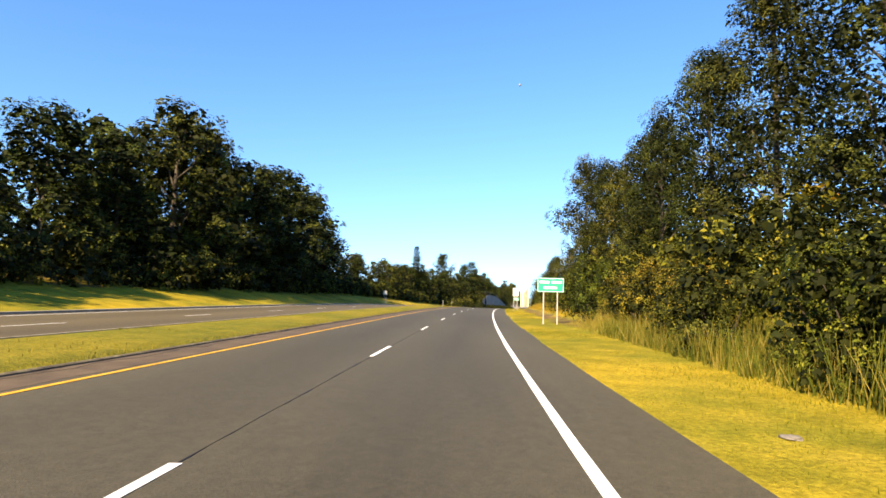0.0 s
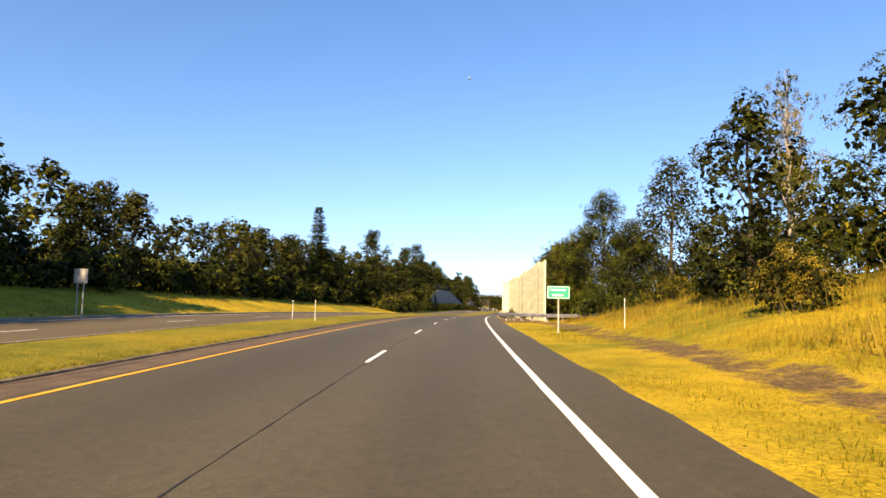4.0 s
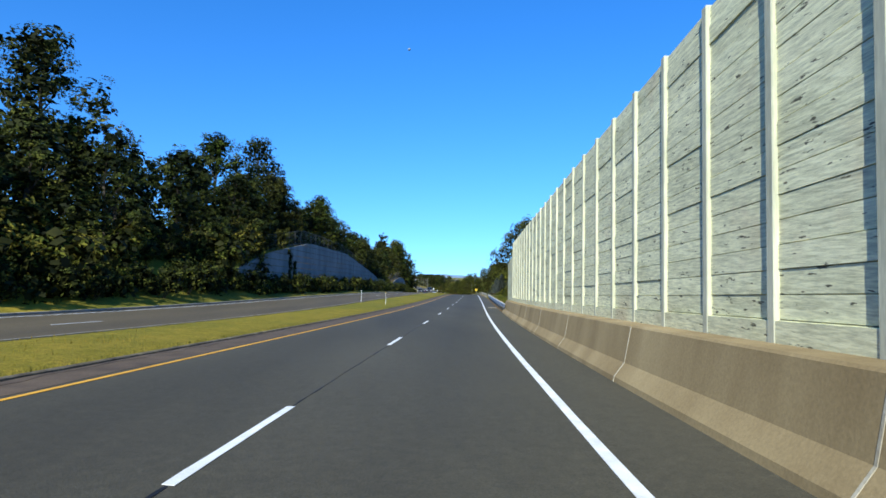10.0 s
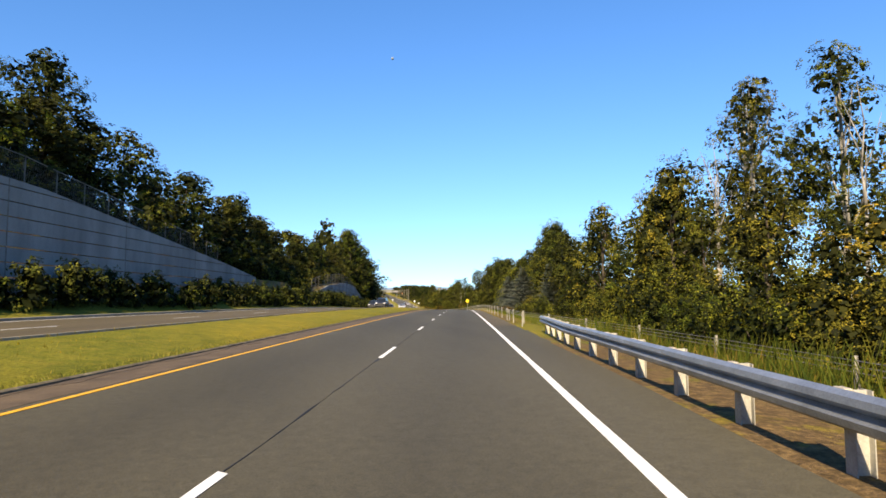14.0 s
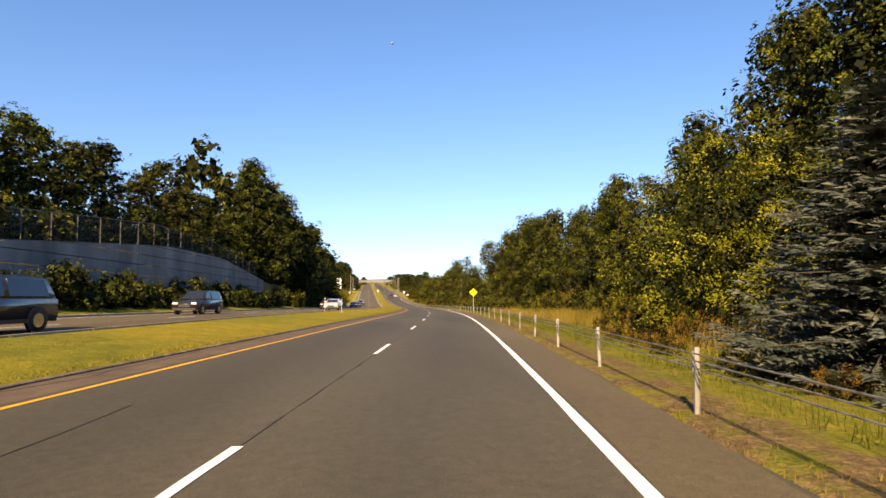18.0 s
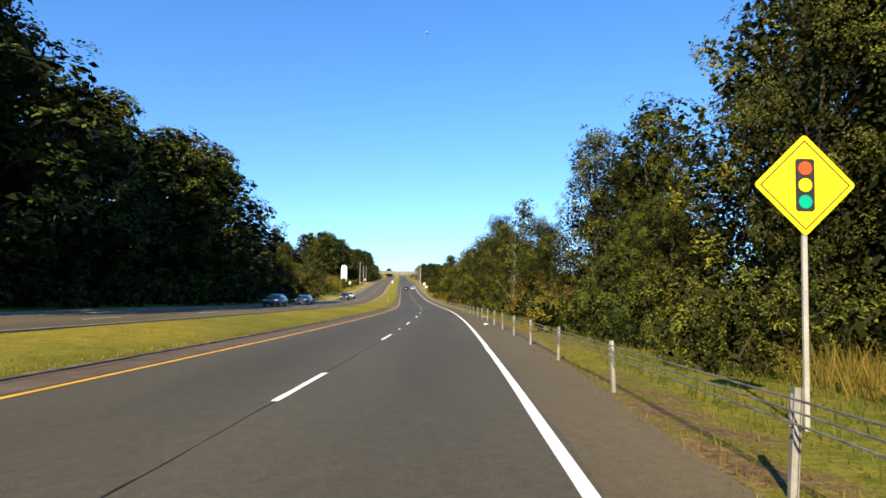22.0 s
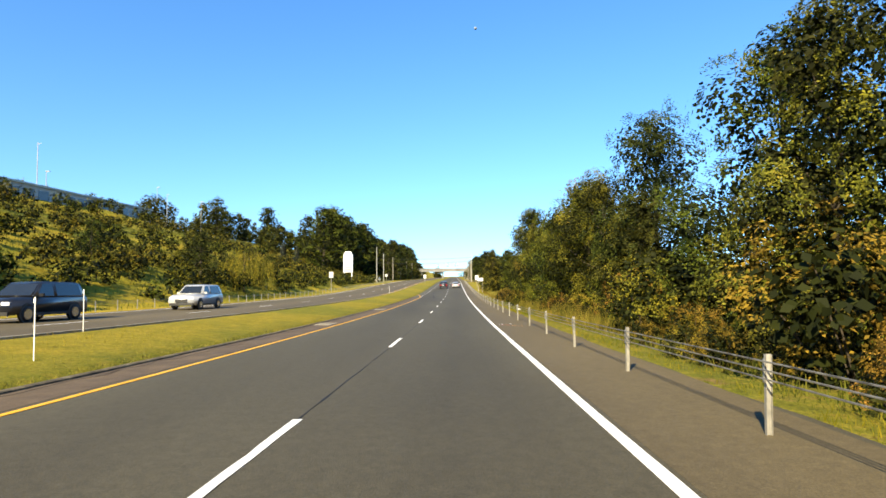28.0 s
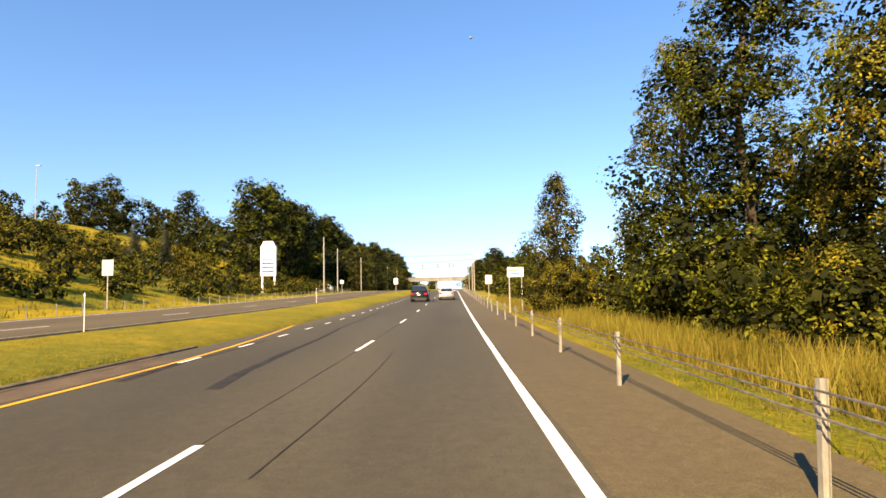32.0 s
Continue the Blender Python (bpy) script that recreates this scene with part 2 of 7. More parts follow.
PAINT_YELLOW = rough_surface("yellow_road_paint", [(0.3, (0.55, 0.27, 0.02)), (0.6, (0.75, 0.40, 0.03))], 3, 90, 0.35, 0.7, 0.002)
KERB = rough_surface("kerb_concrete", [(0.3, (0.20, 0.17, 0.12)), (0.7, (0.38, 0.34, 0.27))], 1.5, 30, 0.6)
KERB_OLD = rough_surface("silted_kerb", [(0.3, (0.07, 0.055, 0.035)), (0.55, (0.16, 0.13, 0.08)), (0.75, (0.30, 0.25, 0.13))], 2.5, 25, 0.7)
GUTTER = rough_surface("silted_asphalt", [(0.3, (0.075, 0.054, 0.034)), (0.7, (0.135, 0.096, 0.058))], 1.5, 40, 0.7)
DIRT = rough_surface("dirt", [(0.3, (0.06, 0.042, 0.028)), (0.7, (0.14, 0.10, 0.06))], 1.2, 25, 0.8)
CONCRETE = rough_surface("barrier_concrete", [(0.3, (0.225, 0.162, 0.072)), (0.7, (0.39, 0.30, 0.145))], 0.6, 25, 0.35, 0.9, 0.003, stretch=(1, 1, 0.35))
WALL_CONCRETE = rough_surface("wall_concrete", [(0.3, (0.13, 0.127, 0.119)), (0.7, (0.28, 0.272, 0.252))], 0.4, 12, 0.3, 0.9, 0.004, stretch=(1, 1, 0.3))


def timber_material():
    """Weathered boards with long grain, knots, dark weather streaks and some rusty runs."""
    m, n, l, p = material("weathered_boards", 0.9, 0, 0.2)
    big, fine = grain(n, l, 0.8, stretch=(0.5, 0.5, 2.2)), grain(n, l, 9, 4, 0.7, stretch=(0.35, 0.35, 3.5))
    knots, stain, rust = grain(n, l, 7.5, 3, 0.6, stretch=(0.6, 0.42, 2.2)), grain(n, l, 1.6, 5, 0.7, stretch=(0.6, 0.6, 2.2)), grain(n, l, 0.55, 4)
    streak, where = grain(n, l, 4.5, 5, 0.75, stretch=(0.18, 0.18, 6.0)), grain(n, l, 0.45, 3, 0.6, stretch=(1, 1, 1.8))
    col = ramp(n, l, big, [(0.28, (0.60, 0.58, 0.34)), (0.45, (0.77, 0.75, 0.47)), (0.75, (0.84, 0.81, 0.52))])
    col = mixed(n, l, 0.85, col, mixed(n, l, 1.0, col, ramp(n, l, fine, [(0.3, (0.52, 0.53, 0.52)), (0.62, (1.12, 1.12, 1.12))]), "MULTIPLY"))
    col = mixed(n, l, ramp(n, l, rust, [(0.60, (0, 0, 0)), (0.75, (0.3, 0.3, 0.3))]), col, (0.42, 0.26, 0.15))
    lines = ramp(n, l, streak, [(0.53, (0, 0, 0)), (0.64, (0.6, 0.6, 0.6))])
    area = ramp(n, l, where, [(0.50, (0.08, 0.08, 0.08)), (0.64, (0.9, 0.9, 0.9))])
    col = mixed(n, l, mixed(n, l, 1.0, lines, area, "MULTIPLY"), col, (0.13, 0.13, 0.10))
    col = mixed(n, l, ramp(n, l, stain, [(0.60, (0, 0, 0)), (0.74, (0.36, 0.36, 0.36))]), col, (0.24, 0.24, 0.17))
    col = mixed(n, l, ramp(n, l, knots, [(0.645, (0, 0, 0)), (0.68, (0.9, 0.9, 0.9))]), col, (0.055, 0.05, 0.035))
    info, val = n.new("ShaderNodeObjectInfo"), n.new("ShaderNodeHueSaturation")
    geo, both = n.new("ShaderNodeNewGeometry"), n.new("ShaderNodeMath")
    l.new(info.outputs["Random"], both.inputs[0])
    l.new(geo.outputs["Random Per Island"], both.inputs[1])
    mr = n.new("ShaderNodeMapRange")
    mr.inputs["From Max"].default_value = 2.0
    mr.inputs["To Min"].default_value, mr.inputs["To Max"].default_value = 0.80, 1.14
    l.new(both.outputs[0], mr.inputs["Value"])
    l.new(mr.outputs["Result"], val.inputs["Value"])
    l.new(col, val.inputs["Color"])
    l.new(val.outputs["Color"], p.inputs["Base Color"])
    bump(n, l, p, fine, 0.004)
    return m


TIMBER = timber_material()
PILASTER = rough_surface("weathered_posts", [(0.3, (0.42, 0.42, 0.30)), (0.7, (0.60, 0.59, 0.43))], 1.0, 14, 0.4, 0.9, 0.003, fine_stretch=(2, 2, 0.2))
STEEL = rough_surface("galvanised_steel", [(0.3, (0.30, 0.31, 0.31)), (0.7, (0.50, 0.50, 0.49))], 2.0, 40, 0.4, 0.48, 0.001, 0.75, spec=0.5)
RUSTY = rough_surface("rusty_steel", [(0.3, (0.10, 0.09, 0.075)), (0.7, (0.20, 0.18, 0.15))], 2.0, 30, 0.4, 0.7, 0.001, 0.2)
STEEL_DULL = rough_surface("dull_steel", [(0.3, (0.30, 0.29, 0.26)), (0.7, (0.50, 0.48, 0.42))], 2.0, 30, 0.4, 0.6, 0.001, 0.3)
POST_STEEL = rough_surface("weathered_post_steel", [(0.3, (0.20, 0.19, 0.165)), (0.7, (0.40, 0.38, 0.33))], 3.0, 30, 0.5, 0.65, 0.001, 0.25, fine_stretch=(2, 2, 0.3))
CABLE = rough_surface("twisted_cable", [(0.35, (0.09, 0.085, 0.075)), (0.65, (0.26, 0.25, 0.22))], 6.0, 60, 0.5, 0.55, 0.001, 0.4)
WOOD = rough_surface("grey_wood", [(0.3, (0.30, 0.27, 0.22)), (0.7, (0.46, 0.42, 0.34))], 3.0, 30, 0.5, 0.9, 0.003, fine_stretch=(3, 3, 0.3))
BARK = rough_surface("bark", [(0.3, (0.035, 0.028, 0.02)), (0.7, (0.10, 0.08, 0.055))], 4, 30, 0.6, 0.95, 0.02, fine_stretch=(2, 2, 0.3))
BARK_PALE = rough_surface("pale_bark", [(0.3, (0.20, 0.18, 0.15)), (0.7, (0.38, 0.35, 0.30))], 4, 30, 0.6, 0.95, 0.02, fine_stretch=(2, 2, 0.3))


def ground_material():
    m, n, l, p = material("grass_ground", 0.95, 0, 0.1)
    big, mid, small = grain(n, l, 0.09, 5), grain(n, l, 0.9, 5), grain(n, l, 14, 4, 0.75)
    green = ramp(n, l, mid, [(0.25, (0.115, 0.122, 0.012)), (0.5, (0.205, 0.195, 0.018)), (0.75, (0.33, 0.27, 0.03))])
    dry = ramp(n, l, mid, [(0.3, (0.32, 0.23, 0.016)), (0.6, (0.50, 0.35, 0.030)), (0.8, (0.34, 0.20, 0.04))])
    col = mixed(n, l, ramp(n, l, big, [(0.42, (0, 0, 0)), (0.58, (1, 1, 1))]), green, dry)
    dark = ramp(n, l, small, [(0.3, (0.45, 0.48, 0.42)), (0.7, (1.3, 1.28, 1.2))])
    col = mixed(n, l, 1.0, col, dark, "MULTIPLY")
    lush = n.new("ShaderNodeAttribute")
    lush.attribute_name = "lush"
    weeds = ramp(n, l, grain(n, l, 2.2, 5, 0.7), [(0.3, (0.07, 0.085, 0.013)), (0.5, (0.142, 0.142, 0.02)), (0.65, (0.23, 0.185, 0.03)), (0.8, (0.32, 0.205, 0.05))])
    col = mixed(n, l, lush.outputs["Fac"], col, mixed(n, l, 1.0, weeds, dark, "MULTIPLY"))
    # bare soil, gravel and leaf litter where no grass grows, with ragged edges and a few worn spots in the turf
    bare = n.new("ShaderNodeAttribute")
    bare.attribute_name = "bare"
    patch = grain(n, l, 1.1, 6, 0.7)
    add = n.new("ShaderNodeMath")
    add.operation = "ADD"
    l.new(bare.outputs["Fac"], add.inputs[0])
    l.new(patch, add.inputs[1])
    soil = ramp(n, l, grain(n, l, 5, 6, 0.75), [(0.3, (0.075, 0.050, 0.026)), (0.5, (0.15, 0.098, 0.050)), (0.62, (0.23, 0.15, 0.07)), (0.75, (0.36, 0.23, 0.09))])
    col = mixed(n, l, ramp(n, l, add.outputs[0], [(0.66, (0, 0, 0)), (0.80, (1, 1, 1))]), col, mixed(n, l, 1.0, soil, dark, "MULTIPLY"))
    l.new(col, p.inputs["Base Color"])
    bump(n, l, p, small, 0.05)
    return m


def leaf_material(name, dark, mid, light, through=0.35, odd=None):
    """Leaves that differ one by one and tree by tree, and let some light through."""
    m, n, l, p = material(name, 0.7, 0, 0.08)
    geo, info = n.new("ShaderNodeNewGeometry"), n.new("ShaderNodeObjectInfo")
    stops = [(0.15, dark), (0.5, mid), (0.88, light)]
    if odd:
        stops.append((0.99, odd))
    # sprays of lighter and darker leaves, and each leaf a little different
    spray = n.new("ShaderNodeMapRange")
    spray.inputs["From Min"].default_value, spray.inputs["From Max"].default_value = 0.34, 0.66
    l.new(grain(n, l, 0.7, 4, 0.6), spray.inputs["Value"])
    both = n.new("ShaderNodeMix")
    both.inputs["Factor"].default_value = 0.5
    l.new(spray.outputs["Result"], both.inputs["A"])
    l.new(geo.outputs["Random Per Island"], both.inputs["B"])
    col = ramp(n, l, both.outputs["Result"], stops)
    hsv = n.new("ShaderNodeHueSaturation")
    mr = n.new("ShaderNodeMapRange")
    mr.inputs["To Min"].default_value, mr.inputs["To Max"].default_value = 0.475, 0.52
    l.new(info.outputs["Random"], mr.inputs["Value"])
    l.new(mr.outputs["Result"], hsv.inputs["Hue"])
    mv = n.new("ShaderNodeMapRange")
    mv.inputs["To Min"].default_value, mv.inputs["To Max"].default_value = 1.15, 0.8
    l.new(info.outputs["Random"], mv.inputs["Value"])
    l.new(mv.outputs["Result"], hsv.inputs["Value"])
    l.new(col, hsv.inputs["Color"])
    l.new(hsv.outputs["Color"], p.inputs["Base Color"])
    tr = n.new("ShaderNodeBsdfTranslucent")
    l.new(hsv.outputs["Color"], tr.inputs["Color"])
    mx = n.new("ShaderNodeMixShader")
    mx.inputs["Fac"].default_value = through
    l.new(p.outputs["BSDF"], mx.inputs[1])
    l.new(tr.outputs["BSDF"], mx.inputs[2])
    l.new(mx.outputs["Shader"], n["Material Output"].inputs["Surface"])
    return m


GROUND = ground_material()
LEAF = leaf_material("broad_leaves", (0.027, 0.041, 0.006), (0.082, 0.100, 0.012), (0.204, 0.207, 0.024), 0.22, odd=(0.326, 0.244, 0.028))
LEAF_OLIVE = leaf_material("olive_leaves", (0.035, 0.041, 0.006), (0.103, 0.107, 0.012), (0.240, 0.220, 0.024), 0.22, odd=(0.328, 0.244, 0.028))
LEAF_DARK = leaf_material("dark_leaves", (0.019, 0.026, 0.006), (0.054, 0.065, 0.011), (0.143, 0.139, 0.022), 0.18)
# shade inside the crowns is put into this near-black leaf colour
LEAF_INNER_SHADED = leaf_material("shaded_inner_foliage", (0.006, 0.008, 0.002), (0.013, 0.016, 0.003), (0.026, 0.029, 0.005), 0.06)
LEAF_YELLOW = leaf_material("yellowing_leaves", (0.060, 0.067, 0.010), (0.169, 0.156, 0.018), (0.339, 0.264, 0.028), 0.25, odd=(0.363, 0.168, 0.016))
LEAF_BRIGHT = leaf_material("bright_yellow_green_leaves", (0.080, 0.088, 0.010), (0.215, 0.205, 0.020), (0.39, 0.33, 0.032), 0.28)
LEAF_RED = leaf_material("turning_leaves", (0.065, 0.048, 0.009), (0.176, 0.114, 0.018), (0.312, 0.198, 0.026), 0.25, odd=(0.182, 0.156, 0.016))
NEEDLE = leaf_material("pine_needles", (0.010, 0.018, 0.007), (0.024, 0.036, 0.012), (0.055, 0.068, 0.02), 0.1)
NEEDLE_BLUE = leaf_material("blue_spruce_needles", (0.026, 0.036, 0.026), (0.066, 0.078, 0.060), (0.14, 0.145, 0.11), 0.1)
WEEDS = leaf_material("green_weeds", (0.043, 0.061, 0.009), (0.094, 0.112, 0.014), (0.187, 0.166, 0.025), 0.35, odd=(0.259, 0.158, 0.036))
MEADOW_GREEN = leaf_material("green_meadow", (0.055, 0.062, 0.010), (0.150, 0.135, 0.020), (0.28, 0.215, 0.04), 0.3, odd=(0.32, 0.20, 0.05))
MEADOW = leaf_material("meadow_grass", (0.080, 0.068, 0.013), (0.200, 0.144, 0.028), (0.320, 0.216, 0.048), 0.35, odd=(0.112, 0.128, 0.016))
GOLDEN = leaf_material("golden_weeds", (0.16, 0.098, 0.012), (0.32, 0.205, 0.025), (0.44, 0.29, 0.045), 0.35, odd=(0.14, 0.15, 0.018))
STRAW = leaf_material("tall_grass", (0.128, 0.112, 0.016), (0.272, 0.208, 0.040), (0.384, 0.288, 0.080), 0.4)
GREEN_GRASS = leaf_material("green_grass", (0.098, 0.104, 0.008), (0.188, 0.172, 0.013), (0.31, 0.240, 0.024), 0.4)


def plain(name, colour, rough=0.5, metal=0.0, spec=0.5, vary=0.12):
    lo, hi = tuple(c * (1 - vary) for c in colour), tuple(min(1, c * (1 + vary)) for c in colour)
    return rough_surface(name, [(0.3, lo), (0.7, hi)], 2.5, 40, 0.15, rough, 0.0005, metal, spec=spec)


SIGN_GREEN = plain("sign_green", (0.0, 0.30, 0.20), 0.4)
SIGN_WHITE = plain("sign_white", (0.80, 0.80, 0.78), 0.4, vary=0.05)
SIGN_YELLOW = plain("sign_yellow", (0.85, 0.62, 0.01), 0.4, vary=0.05)
SIGN_BLACK = plain("sign_black", (0.02, 0.02, 0.02), 0.5)
SIGN_RED = plain("sign_red", (0.75, 0.08, 0.02), 0.4)
SIGN_LAMP_GREEN = plain("sign_lamp_green", (0.0, 0.35, 0.22), 0.4)
RUBBER = plain("tyre_rubber", (0.02, 0.02, 0.02), 0.8)
GLASS_DARK = plain("car_glass", (0.015, 0.018, 0.02), 0.06, spec=0.8)
CHROME = plain("chrome", (0.6, 0.6, 0.6), 0.2, 1.0)
LAMP_RED = plain("tail_lamp_red", (0.45, 0.01, 0.01), 0.25)
LAMP_CLEAR = plain("headlamp_clear", (0.7, 0.7, 0.72), 0.15)
WIRE = plain("black_wire", (0.02, 0.02, 0.02), 0.6)

# ---- ground and roads ----
U_COLS = [-420, -300, -220, -170, -130, -110, -95, -82, -70, -60, -52, -46, -41, -37, -34, -31.5, -29.5, -28, -27, -26.3, -26.05, -25.2, -24, -22.8, -21.8,
          -21.2, -20.8, -16, -10, -9.85, -9.2, -8.2, -7.2, -6.2, -5.35, -5.1, -4.9, 0, 4.72, 4.95, 5.1, 5.6, 5.94, 6.1, 6.5, 7.2, 8.0, 8.8, 9.6, 10.6, 12, 13.5, 15.5,
          18, 21, 25, 30, 36, 44, 55, 70, 90, 130, 180, 260, 400]
S_ROWS = np.concatenate([np.arange(-380, -40, 20), np.arange(-40, 860, 3.0), np.arange(860, 2400, 30)])


def left_edge(s):
    """Yellow line of this carriageway: a turning lane opens near the lights."""
    return -3.85 - 3.5 * float(smooth(s, 668, 708))


def shoulder(s):
    return 5.0 - 0.22 * float(box(s, 345, 470, 15)) + 1.0 * float(smooth(s, 474, 500)) + 4.0 * float(smooth(s, 800, 812) * (1 - smooth(s, 826, 838)))


def ground_mesh():
    u = np.array(U_COLS, float)
    k = len(u)
    verts = []
    for s in S_ROWS:
        z = ground(np.full(k, s), u)
        rough = np.where((u > 5.5) | (u < -21.5), 0.10, 0.02) * np.clip(np.abs(u) / 10, 0.5, 4)
        z = z + rough * np.array([noise.noise((s * 0.13, x * 0.21, 3.1)) for x in u])
        paved = ((u > -21) & (u < -9.8)) | ((u > -5.2) & (u < shoulder(s) - 0.05))
        z = np.where(paved, z - 0.10, z)
        verts.append(at(np.full(k, s), u, z))
    verts = np.concatenate(verts)
    n = len(S_ROWS)
    faces = [(i * k + j, i * k + j + 1, (i + 1) * k + j + 1, (i + 1) * k + j) for i in range(n - 1) for j in range(k - 1)]
    me = mesh_of("ground", verts, faces, [GROUND], True)
    ss, uu = np.repeat(S_ROWS, k), np.tile(u, n)
    near, rail = box(uu, 4.4, 8.8, 0.5), box(uu, 4.3, 5.9, 0.45)
    soil = 0.36 * near * box(ss, 262, 326, 6) + 0.36 * near * box(ss, 130, 178, 6) + 0.27 * box(uu, 4.3, 6.2, 0.45) * smooth(ss, 330, 345) * (1 - smooth(ss, 478, 486)) + 0.22 * box(uu, 5.2, 10, 0.4) * smooth(ss, 482, 492) * (1 - smooth(ss, 556, 568)) + 0.12 * box(uu, 5.4, 7.6, 0.4) * smooth(ss, 556, 568) + 0.20 * box(uu, 7.8, 15, 1) * smooth(ss, 556, 568) * (1 - smooth(ss, 640, 655))
    soil += 0.28 * (uu < -26) * (uu > -50) * smooth(ss, 300, 310) * (1 - smooth(ss, 580, 590)) + 0.25 * (uu < -29) * (uu > -50) * (1 - smooth(ss, 90, 110)) + 0.22 * (uu > 13) * (1 - smooth(ss, 60, 80)) + 0.30 * box(uu, 7.4, 9.2, 0.5) * smooth(ss, 24, 40) * (1 - smooth(ss, 128, 134))
    me.attributes.new("bare", "FLOAT", "POINT").data.foreach_set("value", soil.astype(np.float32))
    lush = 0.85 * smooth(uu, 4.2, 5.2) * (1 - smooth(uu, 22, 30)) * smooth(ss, 290, 335) * (1 - 0.55 * smooth(ss, 655, 690))
    lush += (0.8 - 0.5 * smooth(ss, 585, 610)) * (uu < -21.5) * smooth(ss, 225, 280) + 0.62 * (uu > -9.9) * (uu < -5) + 0.8 * smooth(uu, 24, 34) + 0.6 * smooth(-uu, 44, 54) * (1 - smooth(ss, 585, 610)) + 0.15 * (uu > 9.5) * (ss < 150)
    me.attributes.new("lush", "FLOAT", "POINT").data.foreach_set("value", np.clip(lush, 0, 1).astype(np.float32))
    return me


tagged(new("ground", ground_mesh()), "dry yellow-green grass verge and rising banks", "ground", kind="structure")


def edge_strip(name, stations, u0, u1, h, mat, wobble=0.0, thick=0.05, rise=None, seed=0):
    """A paved strip between two lines along the road, with an uneven outer edge."""
    r = np.random.default_rng(seed)
    n = len(stations)
    w0, w1 = r.normal(0, wobble, n), r.normal(0, wobble, n)
    verts, faces = [], []
    for i, s in enumerate(stations):
        a = u0(s) if callable(u0) else u0
        b = u1(s) if callable(u1) else u1
        z = h + (float(rise(s)) if rise else 0)
        verts += list(at(np.full(4, s), np.array([a + w0[i], b + w1[i], b + w1[i], a + w0[i]]), np.array([z, z, z - thick, z - thick])))
    for i in range(n - 1):
        p, q = 4 * i, 4 * i + 4
        faces += [(p, p + 1, q + 1, q), (p + 1, p + 2, q + 2, q + 1), (p + 3, p, q, q + 3)]
    me = mesh_of(name, verts, faces, [mat])
    if "asphalt" in mat.name:
        side = [v for s in stations for v in ((u0(s) if callable(u0) else u0), (u1(s) if callable(u1) else u1))]
        side = np.array(side, np.float32).reshape(-1, 2)[:, [0, 1, 1, 0]].ravel()
        me.attributes.new("across", "FLOAT", "POINT").data.foreach_set("value", side)
    return me


RUN = np.arange(-120, 1500, 2.0)
LONG = np.arange(-120, 1500, 6.0)


road = tagged(new("road", edge_strip("road", RUN, lambda s: -5.0 - 3.3 * float(smooth(s, 668, 708)), shoulder, 0.0, ASPHALT, 0.05, seed=1)),
              "dark grey asphalt carriageway with two lanes and a shoulder", "road", kind="structure")
road_2 = tagged(new("road_2", edge_strip("road_2", RUN, -20.9, -9.85, 0.0, ASPHALT_OLD, 0.04, rise=opp, seed=2)),
                "grey asphalt carriageway of the oncoming lanes", "road", kind="structure")
tagged(new("road_3", edge_strip("road_3", np.arange(811, 829, 2.0), -60, 60, 0.012, ASPHALT_OLD, 0.0, 0.03, rise=lambda s: 0.02)),
                  "asphalt side road at the traffic lights", "road", kind="structure")
part("shoulder_surface", edge_strip("shoulder_surface", np.arange(335, 1200, 2.0), 3.72, lambda s: shoulder(s) - 0.02, 0.004, ASPHALT_OLD, 0.02, 0.03, seed=4), None, road,
     "worn brownish asphalt shoulder")
part("edge_line", edge_strip("edge_line", RUN, 3.53, 3.67, 0.008, PAINT_WHITE, 0.004, 0.006), None, road, "solid white edge line")
part("yellow_line", edge_strip("yellow_line", RUN, lambda s: left_edge(s) - 0.06, lambda s: left_edge(s) + 0.06, 0.008, PAINT_YELLOW, 0.004, 0.006), None, road, "solid yellow median line")
part("yellow_line", edge_strip("yellow_line", RUN, -10.27, -10.13, 0.008, PAINT_YELLOW, 0.004, 0.006, rise=opp), None, road_2, "solid yellow median line")
part("edge_line", edge_strip("edge_line", LONG, -19.95, -19.8, 0.008, PAINT_WHITE, 0.003, 0.006, rise=opp), None, road_2, "solid white edge line")
part("centre_joint", edge_strip("centre_joint", np.arange(-40, 760, 0.45), lambda s: -0.005 - 0.014 * abs(noise.noise((s * 1.7, 0, 0))),
     lambda s: 0.006 + 0.018 * abs(noise.noise((s * 1.9, 4, 0))), 0.004, TAR, 0.008, 0.01, seed=3), None, road, "dark ragged joint between the lanes")


def dash_mesh(length, seed):
    r = np.random.default_rng(seed)
    n = 9
    y = np.linspace(0, length, n)
    verts = []
    for j, v in enumerate(y):
        a, b = -0.055 + r.normal(0, 0.004), 0.055 + r.normal(0, 0.004)
        jag = r.normal(0, 0.03) if j in (0, n - 1) else 0
        verts += [(a, v + jag, 0.005), (b, v - jag, 0.005), (b, v - jag, 0), (a, v + jag, 0)]
    faces = []
    for j in range(n - 1):
        p, q = 4 * j, 4 * j + 4
        faces += [(p, p + 1, q + 1, q), (p + 1, p + 2, q + 2, q + 1), (p + 3, p, q, q + 3)]
    faces += [(0, 3, 2, 1), (4 * n - 4, 4 * n - 3, 4 * n - 2, 4 * n - 1)]
    return mesh_of("lane_dash", verts, faces, [PAINT_WHITE])


